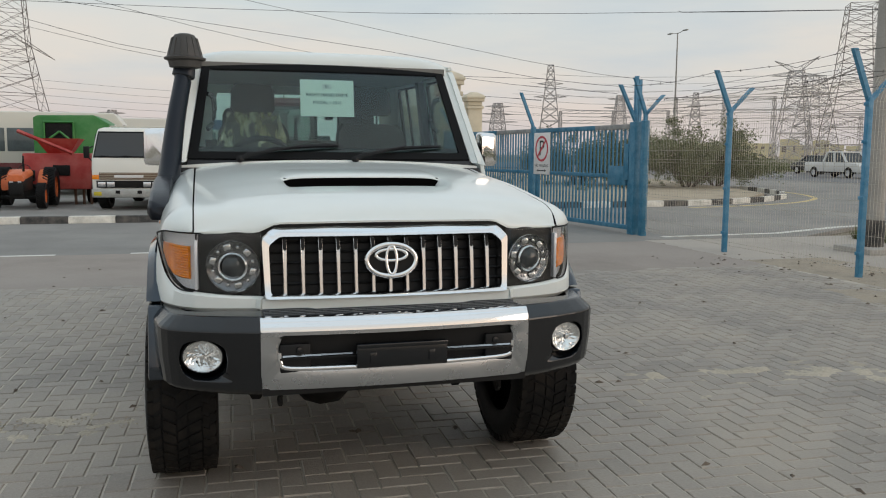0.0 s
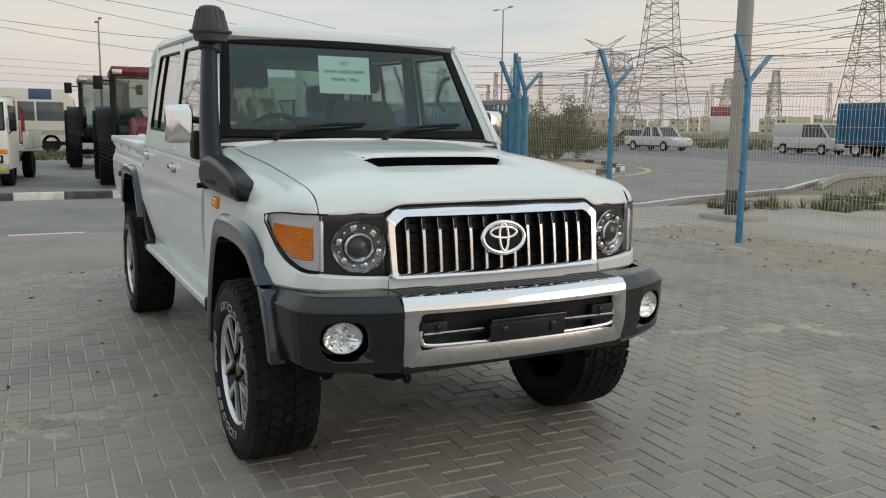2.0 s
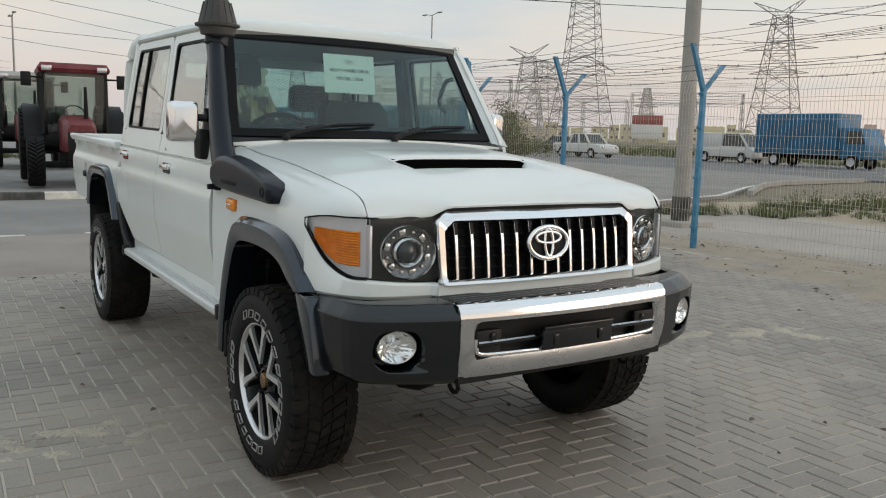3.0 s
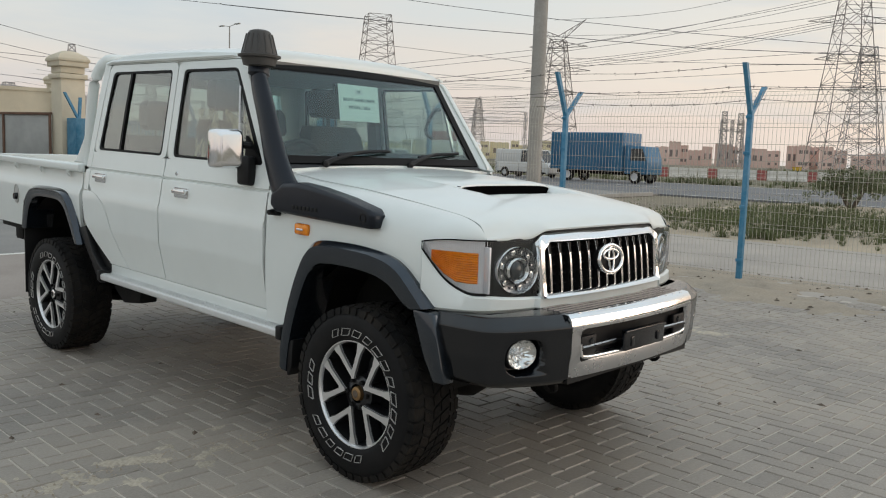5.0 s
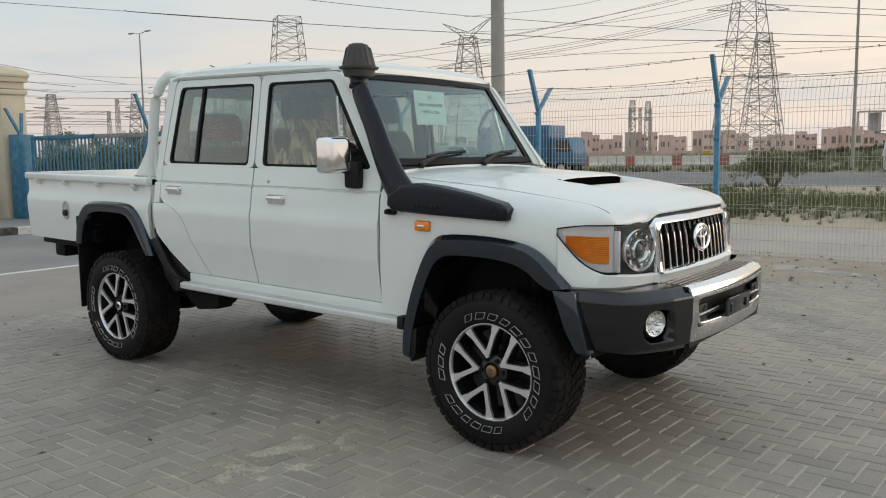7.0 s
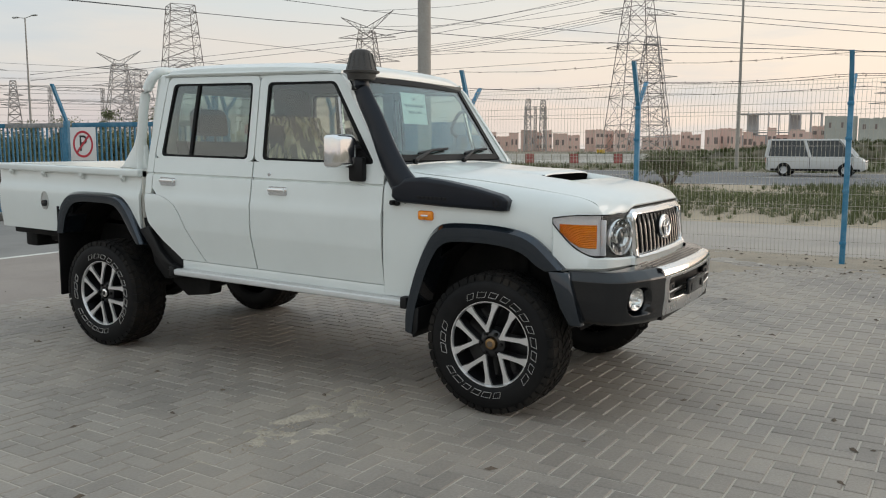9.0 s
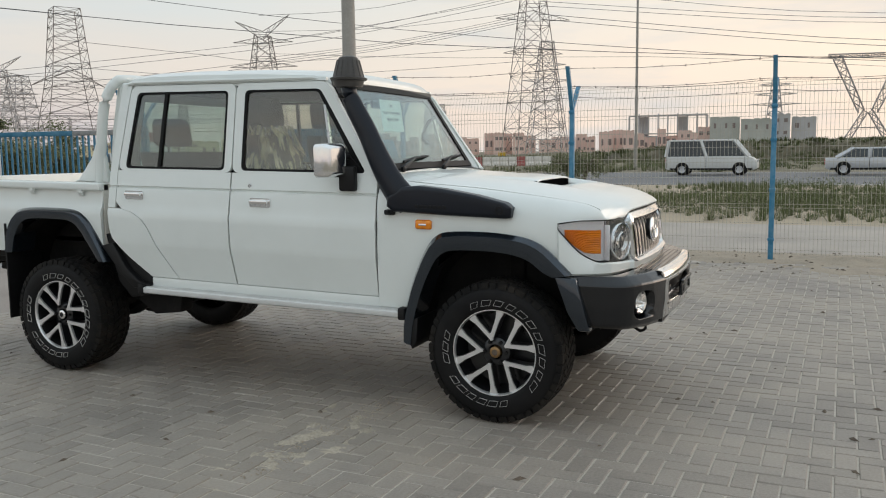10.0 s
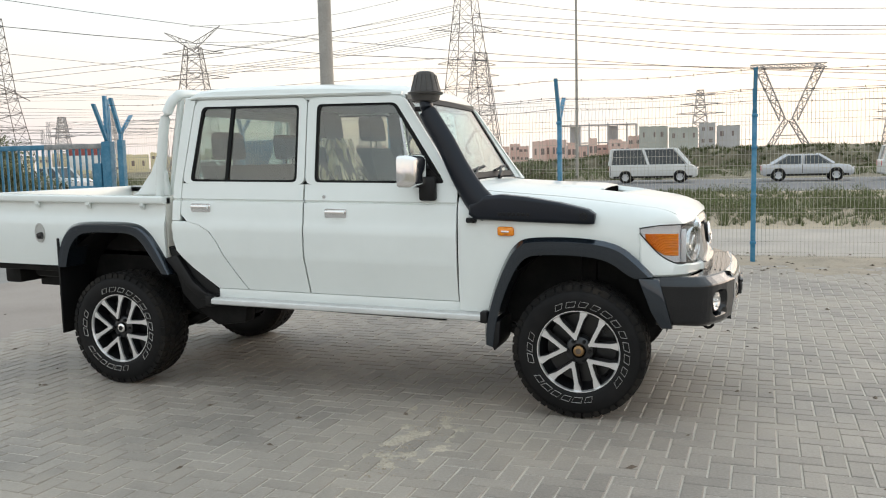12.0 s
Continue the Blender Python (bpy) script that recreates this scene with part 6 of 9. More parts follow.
TR, TW = 0.388, 0.262
def wheel(yc, s, cap, spin=0.0):
    """A wheel with its face at x = s * 0.905; the truck's frame lies 25 mm below the ground."""
    xo = s * 0.925
    zc = TR + 0.024
    bm = bmesh.new()
    hw = TW
    prof = [(0.232, 0.012), (0.240, 0.000), (0.262, -0.008), (0.300, -0.012), (0.340, -0.008), (0.360, 0.004), (0.375, 0.016), (0.381, 0.030)]
    prof2 = [(r, hw - a) for r, a in reversed(prof)]
    lathe(bm, [(r, xo - s * a) for r, a in prof + prof2], "x", (0, yc, zc), 64)
    ty = part("wheel", bm, M["rubber"], truck, "black all-terrain tyre on machined alloy wheel", 50)
    # tread blocks: staggered rows over the crown and shoulders
    bm = bmesh.new()
    nblk = 44
    for k in range(nblk):
        a0 = k * math.tau / nblk
        for j, (x0, x1, sh) in enumerate(((0.004, 0.050, 0.0), (0.058, 0.106, 0.5), (0.113, 0.149, 0.15), (0.156, 0.204, 0.65), (0.212, 0.258, 0.3))):
            w = math.tau / nblk * (0.36 if j in (0, 4) else 0.40)
            tilt = 0.22 * math.tau / nblk * (1 if j in (1, 4) else -1)
            V = []
            for r, sc in ((0.374, 1.0), (TR, 0.90)):
                for xx, t in ((x0, -1), (x1, 1)):
                    for d in (-1, 1):
                        a = a0 + sh * math.tau / nblk + d * w * sc + t * tilt
                        rr = r - (0.010 if (j in (0, 4) and ((j == 0 and t < 0) or (j == 4 and t > 0))) else 0.0)
                        V.append(bm.verts.new((xo - s * (xx + 0.0), yc + rr * math.cos(a), zc + rr * math.sin(a))))
            for f in ((0, 1, 3, 2), (4, 6, 7, 5), (0, 4, 5, 1), (2, 3, 7, 6), (0, 2, 6, 4), (1, 5, 7, 3)):
                bm.faces.new([V[q] for q in f])
        # shoulder lug on the outer wall
        for side_a in (0.0, hw):
            V = []
            sgn = 1 if side_a == 0.0 else -1
            for r, ex in ((0.352, 0.006), (0.383, 0.012)):
                for d in (-0.5, 0.5):
                    a = a0 + d * math.tau / nblk * (0.62 if k % 2 else 0.9)
                    V.append(bm.verts.new((xo - s * (side_a + sgn * (ex - 0.012)), yc + r * math.cos(a), zc + r * math.sin(a))))
                    V.append(bm.verts.new((xo - s * (side_a + sgn * (ex + 0.012)), yc + r * math.cos(a), zc + r * math.sin(a))))
            for f in ((0, 1, 3, 2), (4, 6, 7, 5), (0, 4, 5, 1), (2, 3, 7, 6), (0, 2, 6, 4), (1, 5, 7, 3)):
                bm.faces.new([V[q] for q in f])
    part("tread", bm, M["tread"], ty, "chunky all-terrain tread", 0)
    # outlined white wall marks, as plain open blocks
    bm = bmesh.new()
    marks = [(1.95 + spin, 11, 0.257), (-1.36 + spin, 10, 0.232)]
    for st0, cnt, stp in marks:
        for k in range(cnt):
            if cnt == 10 and k == 6:
                continue
            a = st0 - k * stp
            h = 0.082 + 0.010 * ((k * 5) % 3 - 1)
            f = lambda r, t, o: (xo + s * o, yc + s * r * math.cos(a + t - (r - 0.286) * 1.6), zc + r * math.sin(a + t - (r - 0.286) * 1.6))
            lines = [((0.262, -h), (0.292, -h)), ((0.292, -h), (0.292, h)), ((0.292, h), (0.262, h)), ((0.262, h), (0.262, -h))]
            for p0, p1 in lines:
                d = (0.0007, 0.0) if abs(p0[0] - p1[0]) < 1e-6 else (0.0, 0.0024)
                top = [f(p0[0] - d[0], p0[1] - d[1], 0.0155), f(p1[0] - d[0], p1[1] - d[1], 0.0155), f(p1[0] + d[0], p1[1] + d[1], 0.0155), f(p0[0] + d[0], p0[1] + d[1], 0.0155)]
                low = [(v[0] - s * 0.006, v[1], v[2]) for v in top]
                loft(bm, [low, top])
    tagged(part("tyre_marking", bm, M["letter"], ty, "", 0), "white outlined sidewall markings", kind="stuff")
    # rim: barrel, black dish, machined V spokes
    bm = bmesh.new()
    lathe(bm, [(0.236, xo - s * 0.010), (0.239, xo - s * 0.004), (0.233, xo - s * 0.004), (0.228, xo - s * 0.012), (0.226, xo - s * 0.022)], "x", (0, yc, zc), 56)
    rim = part("rim", bm, M["rim_cut"], ty, "machined silver and black five-spoke alloy rim", 50)
    bm = bmesh.new()
    lathe(bm, [(0.227, xo - s * 0.020), (0.218, xo - s * 0.06), (0.20, xo - s * 0.13), (0.0, xo - s * 0.14)], "x", (0, yc, zc), 40)
    lathe(bm, [(0.085, xo - s * 0.10), (0.078, xo - s * 0.045), (0.060, xo - s * 0.032), (0.042, xo - s * 0.030)], "x", (0, yc, zc), 30)
    for k in range(5):
        a = math.pi / 2 + s * 0.227 + k * math.tau / 5 + spin
        prism(bm, [(yc + q[0], zc + q[1]) for q in spoke_outline(a, 0.0168)], "x", xo - s * 0.085, xo - s * 0.026)
    part("rim_dish", bm, M["rim_black"], rim)
    for k in range(5):
        a = math.pi / 2 + s * 0.227 + k * math.tau / 5 + spin
        bm = bmesh.new()
        prism(bm, [(yc + q[0], zc + q[1]) for q in spoke_outline(a, 0.0138)], "x", xo - s * 0.030, xo - s * 0.014)
        part("spoke", bm, M["rim_cut"], rim)
    bm = bmesh.new()
    lathe(bm, [(0.034, xo - s * 0.045), (0.030, xo - s * 0.022), (0.022, xo - s * 0.018), (0.0, xo - s * 0.017)], "x", (0, yc, zc), 24)
    hub = part("hub_cap", bm, M[cap], rim)
    bm = bmesh.new()
    lathe(bm, [(0.017, xo - s * 0.019), (0.016, xo - s * 0.0164), (0.0, xo - s * 0.016)], "x", (0, yc, zc), 18)
    part("cap_centre", bm, M["bark" if cap == "gold" else "black"], hub)
    for k in range(6):
        bm = bmesh.new()
        a = k * math.tau / 6
        lathe(bm, [(0.0, xo - s * 0.018), (0.010, xo - s * 0.019), (0.011, xo - s * 0.035)], "x", (0, yc + 0.062 * math.cos(a), zc + 0.062 * math.sin(a)), 8)
        part("lug_nut", bm, M["under"], rim)


wheel(0.0, -1, "gold")
wheel(3.18, -1, "chrome", -0.05)
wheel(0.0, 1, "gold", 0.5)
wheel(3.18, 1, "chrome", 0.9)

# ---- fence, gate, pole ----
FX = 6.65


def fence_post():
    t = thing("fence_post", "weathered blue steel fence post with a forked top", "fence post", "posts of the mesh fence", pose(FX, 6.93, 0))
    bm = bmesh.new()
    box(bm, -0.032, -0.032, -0.05, 0.032, 0.032, 2.08, 0.006)
    part("post", bm, M["post"], t)
    for x, h in ((-0.25, 0.56), (0.36, 0.33)):
        bm = bmesh.new()
        a, b = Vector((0, 0, 2.03)), Vector((x, 0, 2.06 + h))
        loft(bm, [[p + Vector((dx, dy, 0)) for dx, dy in ((-0.03, -0.026), (0.03, -0.026), (0.03, 0.026), (-0.03, 0.026))] for p in (a, b)])
        part("arm", bm, M["post"], t)
    for z in (0.25, 0.9, 1.55, 1.98):
        bm = bmesh.new()
        box(bm, -0.045, -0.04, z, -0.03, 0.04, z + 0.04, 0.003)
        part("clamp", bm, M["post"], t)
    return t


fp = fence_post()
PY = [6.93 - 2.675 * k for k in range(7)]
for y in PY[1:]:
    copy_thing(fp, pose(FX, y, 0))


def wire_panel():
    """Welded mesh, bent outward at the top."""
    t = thing("wire_fence", "galvanised welded wire mesh fence with a bent top", "fence", "lengths of the mesh fence", pose(FX, 6.93, 0))
    bm = bmesh.new()
    W = 2.675
    prof = [(0.045, 0.06), (0.045, 0.75), (0.045, 1.40), (0.045, 2.02), (0.09, 2.17), (0.16, 2.31)]
    n = 54
    for k in range(n):
        y = -W + 0.012 + (W - 0.024) * k / (n - 1)
        rows = [[(x - 0.0017, y - 0.0017, z), (x + 0.0017, y - 0.0017, z), (x, y + 0.0024, z)] for x, z in prof]
        loft(bm, rows, True, False)
    tagged(part("upright_wire", bm, M["wire"], t, "", 0), "galvanised upright fence wires", kind="stuff")
    bm = bmesh.new()
    for z in [0.08 + 0.2 * k for k in range(10)] + [2.02]:
        for d in (0.0, 0.05) if abs((z - 0.08) % 0.6) < 0.01 else (0.0,):
            tube(bm, [(0.042, -W + 0.01, z + d), (0.042, -0.01, z + d)], 0.0026, 3, False)
    for x, z in ((0.088, 2.17), (0.135, 2.26), (0.16, 2.31)):
        tube(bm, [(x, -W + 0.01, z), (x, -0.01, z)], 0.0026, 3, False)
    tagged(part("cross_wire", bm, M["wire"], t, "", 0), "galvanised doubled cross wires", kind="stuff")
    return t


wp = wire_panel()
for k in range(-1, 7):
    if k:
        copy_thing(wp, pose(FX, 6.93 - 2.675 * k, 0))


def barbed(x, z, y0, y1, seed):
    rnd = random.Random(seed)
    t = thing("barbed_wire", "rusty barbed wire strand strung between post arms", "barbed wire", "barbed wire strands on the fence")
    bm = bmesh.new()
    pts = []
    n = int((y1 - y0) / 0.30)
    for k in range(n + 1):
        y = y0 + (y1 - y0) * k / n
        u = ((y - 6.93) / 2.675) % 1
        pts.append((x, y, z - 0.05 * 4 * u * (1 - u) + rnd.uniform(-0.006, 0.006)))
    tube(bm, pts, 0.0035, 3, False)
    for p in pts:
        a = rnd.uniform(0, 3.1)
        for s in (-1, 1):
            tube(bm, [(p[0] - 0.018 * math.cos(a), p[1] - 0.008 * s, p[2] - 0.018 * math.sin(a)), (p[0] + 0.018 * math.cos(a), p[1] + 0.008 * s, p[2] + 0.018 * math.sin(a))], 0.0025, 3, False)
    part("strand", bm, M["barb"], t, "", 0)


for k, (x, z) in enumerate(((-0.25, 2.60), (-0.13, 2.36), (0.36, 2.37), (0.20, 2.22))):
    barbed(FX + x, z, -9.1, 9.4, k)


# gate: two leaves across the road, with posts
GT = 7.2


def on_gate(y):
    """Pose on the gate's line, which runs slightly inward from the fence."""
    return pose(FX, 9.6, 0, 0, 0, GT) @ pose(0, (y - 9.6) * 1.005, 0)


def gate_post(y, label, arms, z=1.98, w=0.09):
    t = thing("gate_post", label, "gate post", m=on_gate(y))
    bm = bmesh.new()
    box(bm, -w, -w, -0.05, w, w, z, 0.012)
    part("post", bm, M["blue"], t)
    for (x0, z0, x1, z1) in arms:
        bm = bmesh.new()
        loft(bm, [[Vector((x + dx, dy, zz)) for dx, dy in ((-0.03, -0.028), (0.03, -0.028), (0.03, 0.028), (-0.03, 0.028))] for x, zz in ((x0, z0), (x1, z1))])
        part("arm", bm, M["post"], t)
    return t


gate_post(9.42, "blue square gate post with a forked top", ((0, 1.9, 0, 2.15), (0, 2.1, -0.24, 2.72), (0, 2.1, 0.36, 2.45)), 2.0, 0.055)
gate_post(9.68, "blue steel hinge post with tall bars and a slanted arm", ((-0.02, 1.9, -0.02, 2.78), (0.05, 1.9, 0.05, 2.72), (0, 1.95, -0.36, 2.62)), 1.98, 0.085)
gate_post(17.75, "blue steel box post with a slanted arm beside the pillar", ((0, 1.9, 0.04, 2.5), (0, 1.95, -0.36, 2.6)), 2.0, 0.20)


def gate_leaf(y0, y1, label, worn=None):
    t = thing("gate_leaf", label, "gate", "leaves of the road gate", on_gate(0))
    for z0, z1, nm in ((1.86, 1.95, "top_rail"), (0.98, 1.05, "middle_rail"), (0.06, 0.14, "bottom_rail")):
        segs = [(y0, y1, "blue")]
        if worn and nm == "top_rail":
            segs = [(y0, worn, "blue_worn"), (worn, y1, "blue")]
        for a, b, mt in segs:
            bm = bmesh.new()
            box(bm, -0.035, a, z0, 0.035, b, z1, 0.006)
            part(nm, bm, M[mt], t)
    for y in (y0, y1 - 0.07):
        bm = bmesh.new()
        box(bm, -0.033, y, 0.06, 0.033, y + 0.07, 1.95, 0.006)
        part("stile", bm, M["blue"], t)
    n = int((y1 - y0) / 0.125)
    base = None
    for k in range(1, n):
        y = y0 + (y1 - y0) * k / n
        if base is None:
            bm = bmesh.new()
            box(bm, -0.014, -0.019, 0.10, 0.014, 0.019, 1.90, 0.003, 1)
            base = part("gate_bar", bm, M["blue"], t)
            base.location = (0, y, 0)
        else:
            o = base.copy()
            scene.collection.objects.link(o)
            o.location = (0, y, 0)
    return t


leaf = gate_leaf(9.80, 13.30, "blue steel road gate leaf with upright bars and worn top rail", 11.0)
gate_leaf(13.52, 17.45, "blue steel road gate leaf with upright bars and worn top rail", 15.2)
gate_post(13.40, "blue meeting post of the gate with a slanted arm", ((0, 1.9, 0, 2.0), (0, 1.98, -0.32, 2.72)), 1.99, 0.05)
bm = bmesh.new()
box(bm, -0.05, 9.95, 0.85, 0.0, 10.5, 1.2, 0.01)
box(bm, -0.07, 9.85, 0.95, -0.02, 10.0, 1.6, 0.01)
part("lock_box", bm, M["blue"], leaf)
# no-parking sign
sign = thing("no_parking_sign", "white no-parking sign wired to the blue gate", "sign", m=on_gate(12.92) @ pose(-0.055, 0, 1.42))
bm = bmesh.new()
box(bm, -0.006, -0.34, -0.44, 0.006, 0.34, 0.44, 0.004)
board = part("board", bm, M["sign_white"], sign)
bm = bmesh.new()
n = 40
ring_plate(bm, [(0.27 * math.cos(k * math.tau / n), 0.10 + 0.27 * math.sin(k * math.tau / n)) for k in range(n)], [(0.225 * math.cos(k * math.tau / n), 0.10 + 0.225 * math.sin(k * math.tau / n)) for k in range(n)], lambda p: (-0.010, p[0], p[1]), lambda p: (-0.005, p[0], p[1]))
prism(bm, [(-0.165, 0.295), (-0.195, 0.265), (0.165, -0.095), (0.195, -0.065)], "x", -0.014, -0.011)
part("prohibition_ring", bm, M["sign_red"], board)
text_mesh("P", 0.46, M["sign_black"], board, "letter_p", Matrix(((0, 0, -1, -0.008), (-1, 0, 0, 0), (0, 1, 0, 0.10), (0, 0, 0, 1))))
text_mesh("NO PARKING", 0.095, M["sign_black"], board, "caption", Matrix(((0, 0, -1, -0.008), (-1, 0, 0, 0), (0, 1, 0, -0.26), (0, 0, 0, 1))))
bm = bmesh.new()
prism(bm, [(-0.2, -0.36), (-0.13, -0.33), (-0.13, -0.35), (0.13, -0.35), (0.13, -0.33), (0.2, -0.36), (0.13, -0.39), (0.13, -0.37), (-0.13, -0.37), (-0.13, -0.39)], "x", -0.009, -0.006)
part("arrow", bm, M["sign_black"], board)

# concrete pole
pole = thing("concrete_pole", "tall tapered concrete power pole with a black base band", "utility pole", m=pose(8.84, 6.42, 0))
bm = bmesh.new()
rings = [[(r * math.cos(k * math.tau / 10), r * math.sin(k * math.tau / 10), z) for k in range(10)] for r, z in ((0.138, 0.05), (0.125, 4), (0.095, 11))]
loft(bm, rings)
part("shaft", bm, M["concrete"], pole)
bm = bmesh.new()
lathe(bm, [(0.150, 0.05), (0.150, 0.46), (0.138, 0.47)], "z", (0, 0, 0), 20)
part("base_band", bm, M["kerb_k"], pole)
bm = bmesh.new()
box(bm, -0.38, -0.38, -0.1, 0.38, 0.38, 0.07, 0.02)
part("plinth", bm, M["concrete"], pole)


# gate pillars and boundary wall
def pillar(x, y, h, w, label):
    t = thing("gate_pillar", label, "pillar", "pillars of the boundary wall", pose(x, y, 0))
    bm = bmesh.new()
    box(bm, -w, -w, -0.05, w, w, h - 0.55, 0.01)
    part("shaft", bm, M["cream"], t)
    for z, e, hh in ((h - 0.55, 0.05, 0.10), (h - 0.42, 0.0, 0.16), (h - 0.26, 0.07, 0.12), (h - 0.14, 0.10, 0.06)):
        bm = bmesh.new()
        box(bm, -w - e, -w - e, z, w + e, w + e, z + hh + 0.015, 0.012)
        part("moulding", bm, M["cream"], t)
    bm = bmesh.new()
    loft(bm, [[(sx * (w + e), sy * (w + e), z) for sx, sy in ((-1, -1), (1, -1), (1, 1), (-1, 1))] for e, z in ((0.09, h - 0.07), (0.04, h + 0.0), (-w * 0.6, h + 0.12))])
    part("cap", bm, M["cream"], t)


pillar(5.62, 18.3, 3.5, 0.29, "tall cream rendered gate pillar with moulded cap")
pillar(9.7, 28.8, 3.75, 0.29, "cream rendered wall pillar with moulded cap")
bm = bmesh.new()
prism(bm, [(9.5, 28.7), (9.5, 29.0), (6.4, 30.1), (6.4, 29.8)], "z", -0.05, 3.2)
prism(bm, [(9.55, 28.65), (9.55, 29.05), (6.35, 30.15), (6.35, 29.75)], "z", 3.2, 3.32)
structure("boundary_wall", bm, M["cream"], "cream rendered boundary wall", "wall")
leaf2 = thing("sheet_gate", "grey sheet metal gate leaf leaning open by the wall", "gate", m=pose(5.28, 18.5, 0.03, 0, 0, 17))
bm = bmesh.new()
box(bm, 0, 0, 0.1, 0.03, 5.2, 2.05, 0.006)
part("sheet", bm, M["greymetal"], leaf2)
for y in (0, 1.7, 3.4, 5.14):
    bm = bmesh.new()
    box(bm, -0.04, y, 0.05, 0.0, y + 0.06, 2.1, 0.005)
    part("frame_bar", bm, M["rust"], leaf2)
for z in (0.06, 2.04):
    bm = bmesh.new()
    box(bm, -0.045, 0, z, 0.035, 5.2, z + 0.06, 0.005)
    part("frame_bar", bm, M["rust"], leaf2)

# ---- pylons, cables, far buildings ----
CX, CY = -3.0, -2.5


def polar(az, d, z=0.0):
    return Vector((CX + d * math.cos(radians(az)), CY + d * math.sin(radians(az)), z))


def lattice(bm, p, q, w0, w1, n, t, bays_x=True):
    """A square tapered lattice column from p to q, widths w0 to w1, in n bays."""
    p, q = Vector(p), Vector(q)
    ax = (q - p).normalized()
    e1 = ax.cross(Vector((0, 1, 0)) if abs(ax.y) < 0.9 else Vector((1, 0, 0))).normalized()
    e2 = ax.cross(e1)
    lv = []
    for k in range(n + 1):
        f = 1 - (1 - k / n) ** 1.25
        c = p.lerp(q, f)
        w = (w0 + (w1 - w0) * f) / 2
        lv.append([c + e1 * w * a + e2 * w * b for a, b in ((-1, -1), (1, -1), (1, 1), (-1, 1))])
    for a, b in zip(lv, lv[1:]):
        for i in range(4):
            j = (i + 1) % 4
            bar(bm, a[i], b[i], t)
            bar(bm, a[i], b[j], t * 0.55)
            bar(bm, a[j], b[i], t * 0.55)
            bar(bm, b[i], b[j], t * 0.6)


def arm(bm, root, tip, w, t):
    """A tapered cross-arm."""
    root, tip = Vector(root), Vector(tip)
    up = Vector((0, 0, w))
    a, b = root + up, root - up
    bar(bm, a, tip, t)
    bar(bm, b, tip, t)
    for k in (0.25, 0.5, 0.75):
        bar(bm, a.lerp(tip, k), b.lerp(tip, k), t * 0.6)
        bar(bm, a.lerp(tip, k), b.lerp(tip, k - 0.25), t * 0.6)


